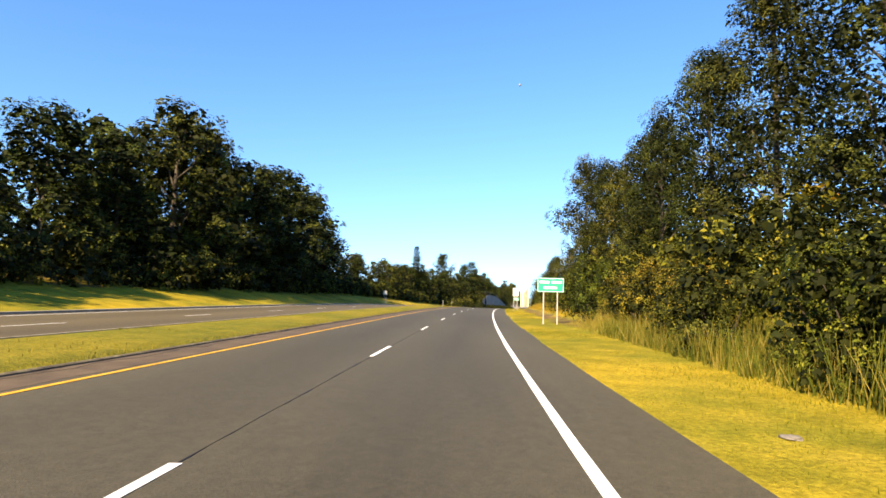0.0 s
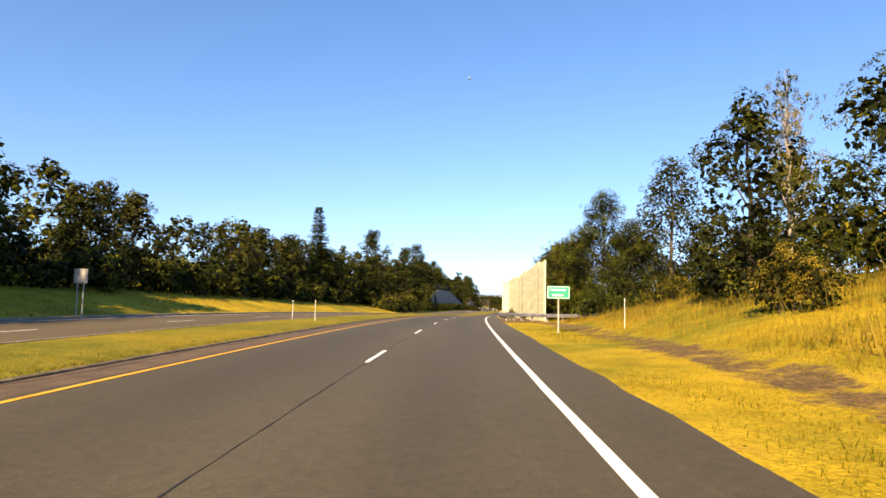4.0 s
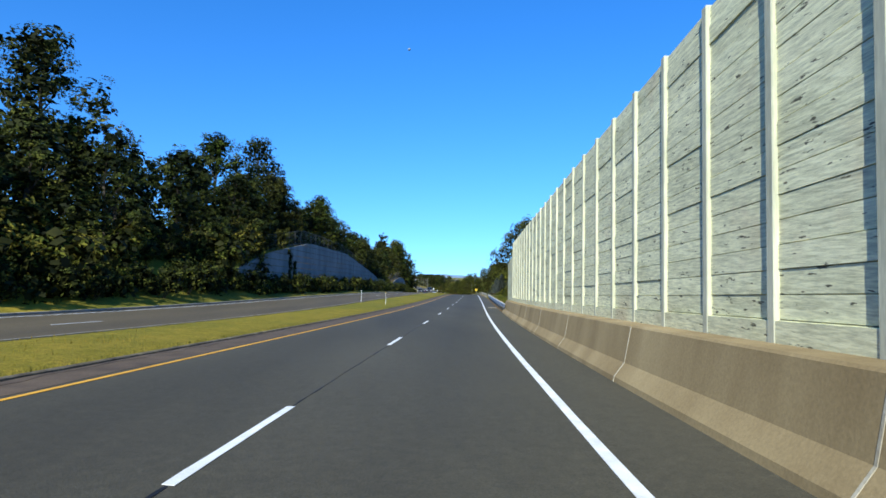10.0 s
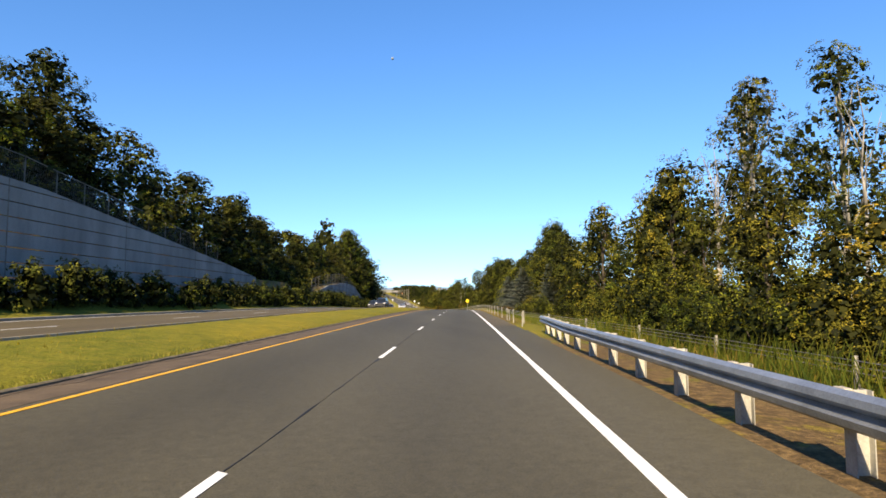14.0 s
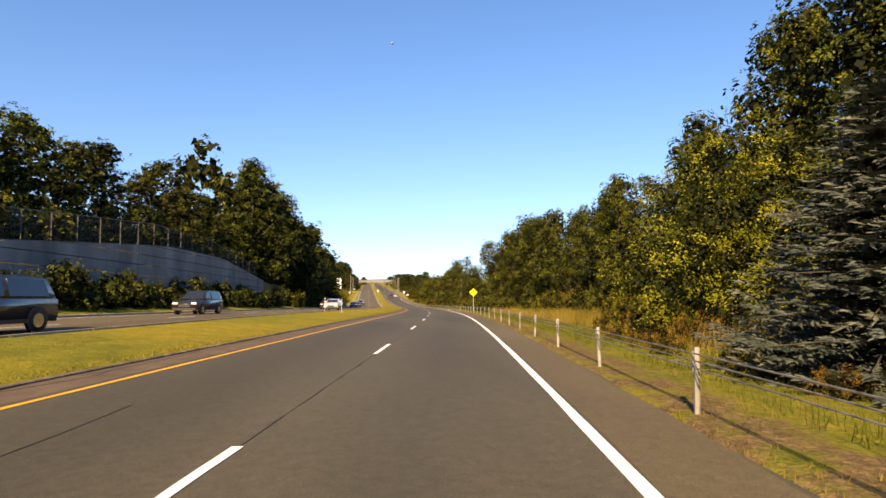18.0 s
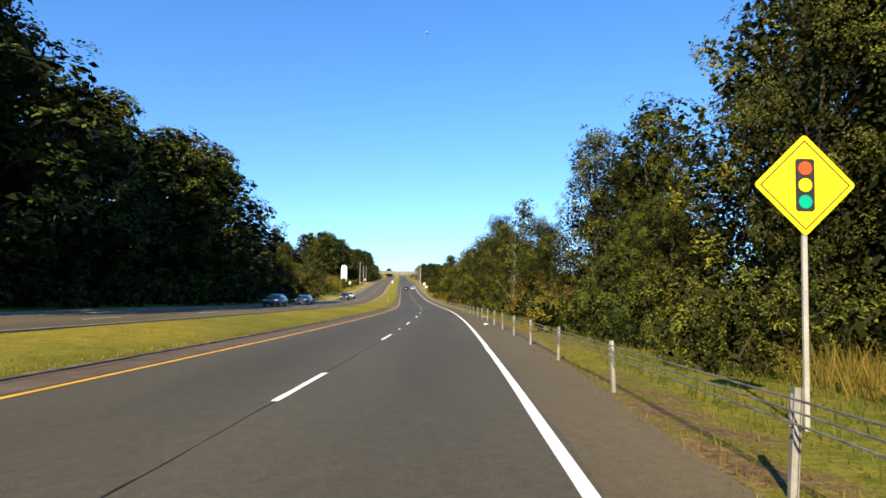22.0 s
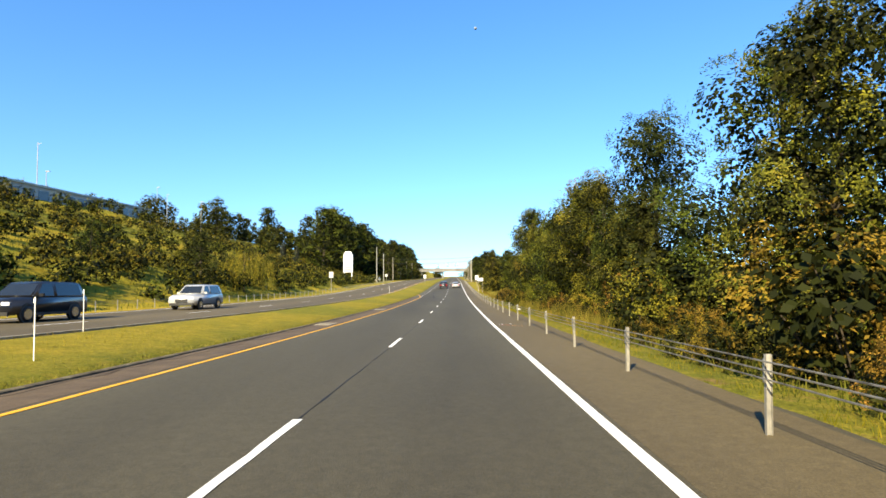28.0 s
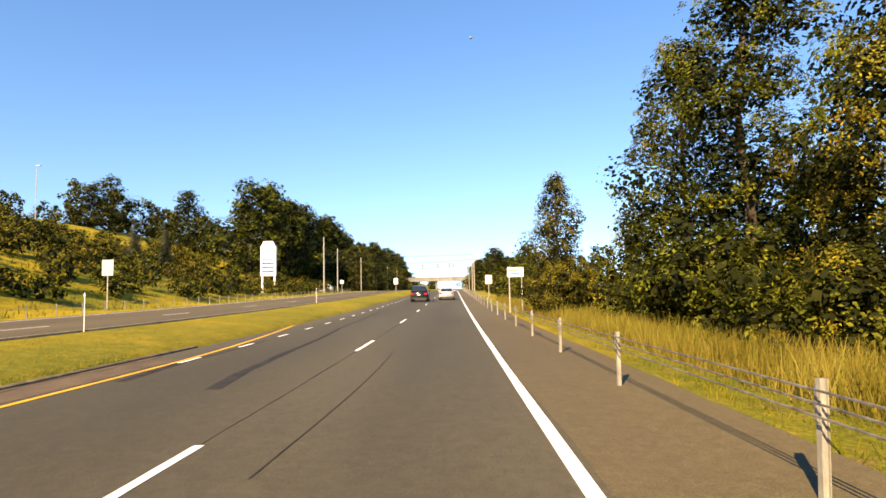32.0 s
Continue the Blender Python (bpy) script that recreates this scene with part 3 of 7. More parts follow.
DASHES = [dash_mesh(3.05, k) for k in range(4)]
k = 0
for s in np.arange(4.8 - 3.05 - 3 * 12.19, 900, 12.19):
    part("lane_dash", DASHES[k % 4], None, road, m=laid(s, 0.0, 0.004))
    part("lane_dash", DASHES[(k + 1) % 4], None, road_2, m=laid(s + 5.0, -14.2, 0.004 + float(opp(s))))
    k += 1
part("lane_dash", DASHES[1], None, road, "short worn stub of a lane dash", m=laid(496.2, 0.0, 0.004) @ Matrix.Diagonal((1, 0.25, 1, 1)))
for s in np.arange(670.2, 790, 3.66):
    part("turn_lane_dash", DASHES[0], None, road, m=laid(s, -3.75, 0.004) @ Matrix.Diagonal((1, 0.35, 1, 1)))

# kerbs of the median: low bituminous kerb with dirt against it
part("gutter", edge_strip("gutter", np.arange(-60, 672, 1.0), -5.08, -4.06, 0.004, GUTTER, 0.03, 0.01, seed=9), None, road, "brown silted strip inside the median line")
part("dirt_strip", edge_strip("dirt_strip", np.arange(-60, 672, 0.7), -5.12, -4.86, 0.010, DIRT, 0.10, 0.012, seed=8), None, road, "dirt and dead grass along the kerb")
KERB_SEC = [(-5.05, -0.03), (-5.07, 0.04), (-5.11, 0.06), (-5.17, 0.06), (-5.20, -0.03)]
tagged(new("kerb", sweep("kerb", np.arange(-60, 676, 2.0), KERB_SEC, KERB_OLD)), "worn low concrete kerb along the grass median", "kerb", kind="structure")
KERB_SEC_2 = [(-9.72, 0.02), (-9.72, 0.13), (-9.85, 0.13), (-9.88, 0.0)]
tagged(new("kerb_2", sweep("kerb_2", np.arange(-60, 1000, 4.0), KERB_SEC_2, KERB, heights=[float(opp(s)) - 0.04 for s in np.arange(-60, 1000, 4.0)])),
       "low concrete kerb beside the oncoming lanes", "kerb", kind="structure")
KERB_SEC_3 = [(-20.9, 0.0), (-20.9, 0.13), (-21.15, 0.14), (-21.2, 0.0)]
tagged(new("kerb_3", sweep("kerb_3", np.arange(-60, 560, 4.0), KERB_SEC_3, KERB, heights=[float(opp(s)) for s in np.arange(-60, 560, 4.0)])),
       "pale concrete kerb at the far road edge", "kerb", kind="structure")


# ---- noise wall of boards on the near side ----
def wall_line_a(s):
    return float(np.interp(s, [139.5, 150, 163, 176.2], [9.1, 8.7, 8.0, 6.7]))


def wall_line_c(s):
    return float(np.interp(s, [263.8, 266.8, 269.5, 272.4, 275.3, 278.1, 280.8], [5.90, 6.10, 6.21, 6.27, 6.30, 6.33, 6.33]))


def slab(p, q, z0, z1, thick, bulge=0.0):
    """A board as a mesh: from p to q on the ground plan, between two heights above each end."""
    p, q = Vector(p), Vector(q)
    d = (q - p).normalized()
    n = Vector((d.y, -d.x, 0)) * thick
    o = Vector((-d.y, d.x, 0)) * bulge
    e = 0.006
    v = [p + o + Vector((0, 0, z0 + e)), q + o + Vector((0, 0, z0 + e)), q + o + Vector((0, 0, z1 - e)), p + o + Vector((0, 0, z1 - e))]
    w = [x + n for x in v]
    return [*v, *w], [(0, 1, 2, 3), (7, 6, 5, 4), (0, 4, 5, 1), (1, 5, 6, 2), (2, 6, 7, 3), (3, 7, 4, 0)]


def noise_wall(name, label, stations, line_u, base, top, board, singly, pil=(0.16, 0.10), seed=0, mat=None, stagger=False):
    r = np.random.default_rng(seed)
    wall = thing(name, label, "noise wall", kind="structure", m=Matrix.Translation(at(stations[0], line_u(stations[0]), 0)))
    inv = wall.matrix_world.inverted()
    vs, fs, bv, bf = [], [], [], []
    for i in range(len(stations) - 1):
        a, b = stations[i], stations[i + 1]
        p, q = at(a, line_u(a), 0), at(b, line_u(a if stagger else b), 0)
        tp = top(a) if callable(top) else top
        hs = np.linspace(base, tp, max(2, round((tp - base) / board)) + 1)
        away = Vector((q[1] - p[1], p[0] - q[0], 0)).normalized() * 0.05
        v, f = slab(Vector(p) + away, Vector(q) + away, base, tp - 0.03, 0.02)
        n = len(bv)
        bv += [inv @ x for x in v]
        bf += [tuple(k + n for k in g) for g in f]
        for z0, z1 in zip(hs, hs[1:]):
            v, f = slab(p, q, z0, z1, 0.09, r.uniform(-0.012, 0.012))
            if singly:
                v = [inv @ x for x in v]
                part("board", mesh_of("board", v, f, [TIMBER]), None, wall)
            else:
                n = len(vs)
                vs += [inv @ x for x in v]
                fs += [tuple(k + n for k in g) for g in f]
    part("backing", mesh_of("backing", bv, bf, [TIMBER]), None, wall)
    if vs:
        tagged(part("boards", mesh_of("boards", vs, fs, [TIMBER]), None, wall, "weathered grey-green horizontal boards"), kind="stuff")
    for i, s in enumerate(stations):
        u = line_u(s)
        tp = (top(s) if callable(top) else top) + 0.04
        w, d = pil
        bm = boxes((-d, -w / 2, base - 0.3, 0.12, w / 2, tp), bevel=0.015)
        part("post", bm, mat or PILASTER, wall, m=inv @ stand(s, u + (0.06 if mat else -0.012)))
    return wall


A_ST = np.array([140.2, 144.2, 148.0, 152.0, 156.0, 160.0, 163.8, 168.0, 172.0, 176.2])
B_ST = np.r_[177.0, np.arange(178.5, 264.2, 1.727)]
C_ST = np.array([263.8, 266.8, 269.5, 272.4, 275.3, 278.1, 280.8])
noise_wall("wall_1", "tall noise wall of weathered pale boards between posts", A_ST, wall_line_a, -0.1, lambda s: 5.88 + 0.12 * math.sin(s * 2.1), 0.285, True, (0.06, -0.03), seed=3, mat=TIMBER)
# dark strips over panel joints; the wide one paints a panel's cast shadow
for s, w in ((144.2, 0.08), (160.0, 0.24), (163.8, 0.09)):
    part("joint_cover", boxes((-0.03, -w / 2, -0.1, 0.02, w / 2, 5.3), bevel=0.006), RUSTY, bpy.data.objects["wall_1"], "dark strip for a wall panel joint and its shadow", m=bpy.data.objects["wall_1"].matrix_world.inverted() @ stand(s, wall_line_a(s) - 0.01))
noise_wall("wall_2", "long noise wall of grey-green boards and posts on a concrete barrier", B_ST, lambda s: 5.75, 1.0, 5.75, 0.28, False, (0.16, 0.045), seed=4)
WALL_B = bpy.data.objects["wall_2"]
for a, b in zip(B_ST[::4], [*B_ST[4::4], 264.0]):
    v, f = slab(at(a + 0.01, 5.70, 0), at(b - 0.01, 5.70, 0), 0.98, 1.27, 0.06)
    part("base_board", mesh_of("base_board", [WALL_B.matrix_world.inverted() @ x for x in v], f, [TIMBER]), None, WALL_B, "knotty board along the foot of the wall")
noise_wall("wall_3", "end of the noise wall, its boards stepped down", C_ST, wall_line_c, -0.2, lambda s: 5.5 - 0.12 * math.floor((s - 263) / 2.8), 0.29, True, (0.1, -0.05), seed=5, mat=TIMBER, stagger=True)
p, q = at(176.2, 6.7, 0), at(177.0, 5.75, 0)
v, f = slab(p, q, -0.1, 5.75, 0.1)
tagged(new("wall_return", mesh_of("wall_return", v, f, [TIMBER])), "short return of the noise wall beside the barrier", "noise wall", kind="structure")

# concrete barrier below it, cast in lengths
barrier = thing("concrete_barrier", "stained tan concrete barrier under the noise wall, in cast lengths", "barrier", kind="structure")
BAR = [(4.92, -0.05), (4.94, 0.09), (5.12, 0.34), (5.24, 0.98), (5.27, 1.01), (5.95, 1.02), (5.95, -0.05)]
LIME = rough_surface("lime_streaks", [(0.3, (0.34, 0.30, 0.21)), (0.7, (0.52, 0.47, 0.35))], 3, 30, 0.4, 0.9)
JOINTS = [173.6, *np.arange(177.8, 264, 6.17), 264.6]
for a, b in zip(JOINTS, JOINTS[1:]):
    o = part("barrier_length", sweep("barrier_length", np.linspace(a + 0.012, b - 0.012, 4), BAR, CONCRETE), None, barrier)
    # pale lime has run out along the joint
    edge = [(4.915, -0.02), (4.936, 0.092), (5.116, 0.342), (5.236, 0.985), (5.25, 0.985), (5.14, 0.33), (4.96, 0.08), (4.94, -0.02)]
    part("joint_line", sweep("joint_line", np.linspace(a - 0.006, a + 0.026, 2), edge, LIME), None, o, "pale lime line at the joint")


# ---- steel beam guard rails ----
RAIL = [(0.0, 0.40), (-0.07, 0.44), (-0.085, 0.50), (-0.02, 0.545), (0.0, 0.56), (-0.02, 0.575), (-0.085, 0.62), (-0.07, 0.68), (0.0, 0.72), (0.012, 0.71),
        (-0.055, 0.675), (-0.07, 0.62), (-0.008, 0.58), (0.012, 0.56), (-0.008, 0.54), (-0.07, 0.50), (-0.055, 0.445), (0.012, 0.41)]


def guard_rail(name, label, pts, posts):
    """A W-beam along plan points (s, u), on steel posts."""
    rail = thing(name, label, "guard rail", kind="structure")
    pts = np.array(pts, float)
    s = np.concatenate([np.linspace(a, b, 6)[:-1] for a, b in zip(pts[:-1, 0], pts[1:, 0])] + [pts[-1:, 0]])
    t = np.concatenate([np.linspace(i, i + 1, 6)[:-1] for i in range(len(pts) - 1)] + [[len(pts) - 1]])
    u = np.interp(t, np.arange(len(pts)), pts[:, 1])
    mid = at(s, u, np.maximum(ground(s, u), 0) * 0.8)
    tang = np.gradient(mid, axis=0)
    tang /= np.linalg.norm(tang, axis=1)[:, None]
    nrm = np.stack([tang[:, 1], -tang[:, 0], 0 * s], 1)
    sec = np.array(RAIL)
    verts = np.concatenate([mid[i] + nrm[i] * sec[:, :1] + np.array([0, 0, 1.0]) * sec[:, 1:] for i in range(len(s))])
    k = len(sec)
    faces = [(i * k + j, (i + 1) * k + j, (i + 1) * k + (j + 1) % k, i * k + (j + 1) % k) for i in range(len(s) - 1) for j in range(k)]
    faces += [tuple(range(k)), tuple(range(len(s) * k - 1, len(s) * k - k - 1, -1))]
    part("beam", mesh_of("beam", verts, faces, [STEEL], False), None, rail, "corrugated galvanised beam")
    length = np.r_[0, np.cumsum(np.linalg.norm(np.diff(mid, axis=0), axis=1))]
    post = bm_mesh("post", boxes((-0.09, -0.07, -0.6, -0.08, 0.07, 0.70), (0.06, -0.07, -0.6, 0.07, 0.07, 0.70), (-0.08, -0.005, -0.6, 0.06, 0.005, 0.70)), STEEL_DULL)
    block = bm_mesh("block", boxes((-0.17, -0.07, 0.42, -0.09, 0.07, 0.72), bevel=0.008), WOOD)
    for d in np.arange(posts * 0.5, length[-1], posts):
        p = [np.interp(d, length, mid[:, j]) for j in range(3)]
        w = [np.interp(d, length, nrm[:, j]) for j in range(3)]
        m = Matrix.Translation(p) @ Matrix.Rotation(math.atan2(w[1], w[0]), 4, "Z") @ Matrix.Translation((0.19, 0, 0))
        o = part("post", post, None, rail, m=m)
        part("block", block, None, o)
    return rail


guard_rail("guard_rail", "galvanised steel beam guard rail curving away at its end", [(131, 14.5), (134.5, 11.5), (138, 8.6), (139.6, 7.3), (142.5, 6.2), (147, 5.5), (152, 5.25), (160, 5.15), (174, 5.1)], 1.905)
guard_rail("guard_rail", "galvanised steel beam guard rail along the shoulder", [(263, 5.12), (275, 5.15), (290, 5.15), (305, 5.15), (322, 5.15), (329.5, 5.5)], 1.905)


# ---- cable guide rails ----
def cable_rail(name, label, s0, s1, u, gap, rise=None, phase=0.0, high=0.74, dense=True):
    fence = thing(name, label, "cable fence", kind="structure")
    post = bm_mesh("post", boxes((-0.030, -0.026, -0.5, -0.025, 0.026, high), (0.025, -0.026, -0.5, 0.030, 0.026, high), (-0.025, -0.003, -0.5, 0.025, 0.003, high)), POST_STEEL)
    clip = bm_mesh("clip", boxes((-0.05, -0.012, high - 0.30, -0.035, 0.012, high - 0.05)), STEEL)
    r = np.random.default_rng(11)
    uu = u if callable(u) else (lambda s: u)
    for s in np.arange(s0 + phase, s1, gap):
        h = float(rise(s)) if rise else float(min(ground(s, uu(s)), 0.0))
        o = part("post", post, None, fence, m=stand(s, uu(s), h, r.normal(0, 5)) @ Matrix.Rotation(radians(r.normal(0, 1.8)), 4, "X") @ Matrix.Rotation(radians(r.normal(0, 1.8)), 4, "Y"))
        if dense:
            part("clip", clip, None, o)
    st = np.arange(s0, s1, gap)
    for h in (high - 0.07, high - 0.16, high - 0.25):
        sec = [(0.010 * math.cos(a), h + 0.010 * math.sin(a)) for a in np.linspace(0, 2 * math.pi, 6)[:-1]]
        hs = [float(rise(s)) if rise else float(min(ground(s, uu(s)), 0.0)) for s in st]
        off = uu(s0) - 0.065 if not callable(u) else None
        if off is None:
            verts = np.concatenate([at(np.full(5, s), uu(s) - 0.065 + np.array([q[0] for q in sec]), np.array([q[1] for q in sec]) + hh) for s, hh in zip(st, hs)])
            faces = [(i * 5 + j, (i + 1) * 5 + j, (i + 1) * 5 + (j + 1) % 5, i * 5 + (j + 1) % 5) for i in range(len(st) - 1) for j in range(5)]
            me = mesh_of("cable", verts, faces, [CABLE])
        else:
            me = sweep("cable", st, [(off + x, z) for x, z in sec], CABLE, heights=hs)
        part("cable", me, None, fence, "twisted steel cable")
    return fence


cable_rail("cable_fence", "three-cable guide rail on short steel posts beside the shoulder", 333.95, 800, 5.15, 4.815, high=0.84)
cable_rail("cable_fence", "three-cable guide rail on short posts in the tall grass", 309, 346, lambda s: 8.2 - 3.0 * float(smooth(s, 318, 345)), 4.84)
cable_rail("cable_fence", "weathered guide rail posts along the oncoming lanes", 545, 790, -21.9, 2.4, rise=opp, dense=False)


# ---- retaining walls and chain-link fence on the far side ----
def retaining_wall(name, label, s0, s1):
    wall = thing(name, label, "retaining wall", kind="structure")
    joints = [s0, *[s for s in np.arange(s0 + 13.3, s1 - 5, 12.2)], s1]
    for a, b in zip(joints, joints[1:]):
        st = np.linspace(a + 0.03, b - 0.03, 5)
        rows = np.arange(0, 12.0, 0.95)
        verts, faces = [], []
        for r0 in rows:
            r1 = r0 + 0.89
            tops = [float(wall_top(s)) for s in st]
            if r0 > max(tops) - 0.05:
                break
            n = len(verts)
            for s, tp in zip(st, tops):
                z0, z1 = min(r0, tp - 0.02), min(r1, tp)
                verts += list(at(np.full(4, s), np.array([-26.0, -26.0, -26.3, -26.3]), np.array([z0, z1, z1, z0])))
            for i in range(4):
                p, q = n + 4 * i, n + 4 * i + 4
                faces += [(p, p + 1, q + 1, q), (p + 1, p + 2, q + 2, q + 1)]
            faces += [(n, n + 3, n + 2, n + 1), (n + 16, n + 17, n + 18, n + 19)]
        part("panel", mesh_of("panel", verts, faces, [WALL_CONCRETE]), None, wall)
    for s in joints[1:-1]:
        part("expansion_joint", boxes((-0.05, -0.05, 0.0, 0.006, 0.05, float(wall_top(s)) - 0.05)), RUSTY, wall, "dark open joint between two wall panels", m=stand(s, -26.0))
    return wall


back = sweep("wall_core", np.arange(276, 381, 4.0), [(-26.04, -0.3), (-26.04, 2.4), (-26.32, 2.4), (-26.32, -0.3)], WALL_CONCRETE)
part("core", back, None, retaining_wall("retaining_wall", "pale concrete retaining wall with board joints, in shade", 276, 380))
back = sweep("wall_core", np.arange(414, 479, 4.0), [(-26.04, -0.3), (-26.04, 3.5), (-26.32, 3.5), (-26.32, -0.3)], WALL_CONCRETE)
part("core", back, None, retaining_wall("retaining_wall", "pale concrete retaining wall below a chain-link fence", 414, 478))


def link_fence(s0, s1):
    fence = thing("chain_link_fence", "chain-link fence with steel posts above the retaining wall", "fence", kind="structure")
    post = bm_mesh("post", rod(bmesh.new(), (0, 0, -0.5), (0, 0, 2.3), 0.04, n=6), RUSTY)
    st = np.arange(s0, s1, 3.0)
    base = [float(ground(s, -27.4)) for s in st]
    for s, h in zip(st, base):
        part("post", post, None, fence, m=stand(s, -27.4, h))
    for h in (0.1, 2.25):
        part("rail", sweep("rail", st, [(-27.38, h), (-27.38, h + 0.05), (-27.43, h + 0.05), (-27.43, h)], RUSTY, heights=base), None, fence)
    verts, faces = [], []
    for i in range(len(st) - 1):
        for k in range(16):
            for d in (0, 1):
                f0, f1 = k / 16, min(1, (k + 2.5) / 16)
                z0, z1 = (0.1, 2.25) if d else (2.25, 0.1)
                a, b = st[i] + 3 * f0, st[i] + 3 * f1
                ha, hb = base[i] + (base[i + 1] - base[i]) * f0, base[i] + (base[i + 1] - base[i]) * f1
                n = len(verts)
                verts += [*at(np.array([a, a + 0.012]), np.full(2, -27.4), np.array([ha + z0, ha + z0])), *at(np.array([b + 0.012, b]), np.full(2, -27.4), np.array([hb + z1, hb + z1]))]
                faces.append((n, n + 1, n + 2, n + 3))
    tagged(part("mesh", mesh_of("mesh", verts, faces, [RUSTY]), None, fence, "thin wire mesh"), kind="stuff")


link_fence(296, 372)
link_fence(415, 480)


# ---- trees ----
def kites(r, pos, out_way, size, up, slim, loose):
    """Kite-shaped leaves at given places, turned more or less outwards."""
    n = len(pos)
    nrm = out_way * 0.7 + r.normal(size=(n, 3)) * loose + np.array([0, 0, up])
    nrm /= np.linalg.norm(nrm, axis=1)[:, None]
    side = np.cross(nrm, r.normal(size=(n, 3)))
    side /= np.linalg.norm(side, axis=1)[:, None]
    fore = np.cross(nrm, side)
    a = (size * r.uniform(0.55, 1.4, n))[:, None]
    b = a * slim
    droop = np.array([0, 0, -0.25]) * a
    return np.stack([pos - fore * a + droop, pos + side * b, pos + fore * a + droop * 0.3, pos - side * b], 1)


def leaf_quads(r, centres, radii, count, size, inner, big, flat=0.8, up=0.35, slim=0.5, sprays=8):
    """Leaves in flat sprays round the shells of clumps, over larger ones inside in the painted-shade colour: quads n x
    4 x 3, and which are inner ones.
    """
    centres, radii = np.asarray(centres, float), np.asarray(radii, float)
    w = radii ** 2
    squash = np.array([1, 1, flat])
    # sprays sit on each clump's shell, more of them on top
    owner = np.repeat(np.arange(len(centres)), sprays)
    d = r.normal(size=(len(owner), 3)) + np.array([0, 0, 0.30])
    d /= np.linalg.norm(d, axis=1)[:, None]
    sc = centres[owner] + d * squash * (radii[owner] * r.uniform(0.60, 1.15, len(owner)))[:, None]
    sr = radii[owner] * r.uniform(0.22, 0.40, len(owner))
    pick = r.choice(len(owner), count, p=sr ** 2 / (sr ** 2).sum())
    g = r.normal(size=(count, 3))
    g /= np.linalg.norm(g, axis=1)[:, None]
    g *= (r.random(count) ** 0.6)[:, None]
    dn = d[pick]
    g -= dn * (g * dn).sum(1)[:, None] * 0.55
    g[:, 2] -= 0.35 * (g[:, 0] ** 2 + g[:, 1] ** 2)
    outer = kites(r, sc[pick] + g * sr[pick][:, None], dn, size, up, slim, 0.36)
    # inner leaves, darkened by colour to give the crown its shaded depth
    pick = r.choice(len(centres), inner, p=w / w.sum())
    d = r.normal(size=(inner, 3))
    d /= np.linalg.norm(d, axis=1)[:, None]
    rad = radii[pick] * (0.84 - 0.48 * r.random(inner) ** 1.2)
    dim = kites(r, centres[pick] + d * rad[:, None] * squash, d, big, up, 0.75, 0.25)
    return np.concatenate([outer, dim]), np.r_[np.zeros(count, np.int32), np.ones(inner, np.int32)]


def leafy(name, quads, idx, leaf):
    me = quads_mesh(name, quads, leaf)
    me.materials.append(LEAF_INNER_SHADED)
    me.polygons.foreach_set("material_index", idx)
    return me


def trunk_mesh(r, height, girth, limbs, bark, lean=(0, 0)):
    bm = bmesh.new()
    p = Vector((0, 0, -0.6))
    steps = 6
    spine = [p]
    for i in range(1, steps + 1):
        f = i / steps
        q = Vector((lean[0] * f * f + r.normal(0, 0.02) * height * 0.3, lean[1] * f * f + r.normal(0, 0.02) * height * 0.3, height * f))
        rod(bm, p, q, girth * (1.25 - f) if i > 1 else girth * 1.5, girth * (1.22 - (i + 1) / steps if i < steps else 0.08), 7)
        p = q
        spine.append(q)
    for c in limbs:
        c = Vector(c)
        f = min(max((c.z / height) - 0.22, 0.15), 0.9)
        k = min(int(f * steps), steps - 1)
        o = spine[k].lerp(spine[k + 1], f * steps - k)
        m = o.lerp(c, 0.5) + Vector((0, 0, -0.04 * height + 0.05 * height * r.random()))
        rod(bm, o, m, girth * 0.32, girth * 0.2, 5)
        rod(bm, m, c, girth * 0.2, girth * 0.05, 5)
    return bm_mesh("trunk", bm, bark, True)


def broad_tree(seed, height, width, leaf, leaves, size, inner, big, low=0.18, clumps=34, bark=None, top=0.9, full=False, pointed=False):
    """Meshes of a broad-leaved tree: trunk and crown."""
    r = np.random.default_rng(seed)
    cs, rs = [], []
    for i in range(clumps):
        f = low + (1 - low) * ((i + r.random()) / clumps)
        g = (f - low) / (1 - low)
        reach = width / 2 * (math.sin(math.pi * min(1, 0.16 + 0.84 * g) ** 0.85) ** 0.75) * (0.55 + 0.5 * r.random())
        if full:
            reach = width / 2 * max(0.0, 1 - abs(2.0 * g - 1.0) ** 2.6) ** 0.5 * (0.72 + 0.28 * r.random())
        if pointed:
            reach = width / 2 * (1 - g ** 1.7) ** 0.85 * min(1.0, 0.7 + 1.2 * g) * (0.75 + 0.25 * r.random())
        a = i * 2.4 + r.normal(0, 0.5)
        q = r.random() ** 0.5
        cs.append((reach * q * math.cos(a), reach * q * math.sin(a), height * (f - 0.06) * top + height * 0.05))
        rs.append((width * r.uniform(0.11, 0.21) * (1 - 0.30 * g) + 0.35) * (1.15 - 0.5 * g if pointed else 1))
    limbs = [cs[i] for i in range(0, clumps, max(1, clumps // 14))]
    trunk = trunk_mesh(r, height * 0.92, 0.011 * height + 0.05, limbs, bark or BARK)
    crown = leafy("crown", *leaf_quads(r, cs, rs, leaves, size, inner, big), leaf)
    return trunk, crown


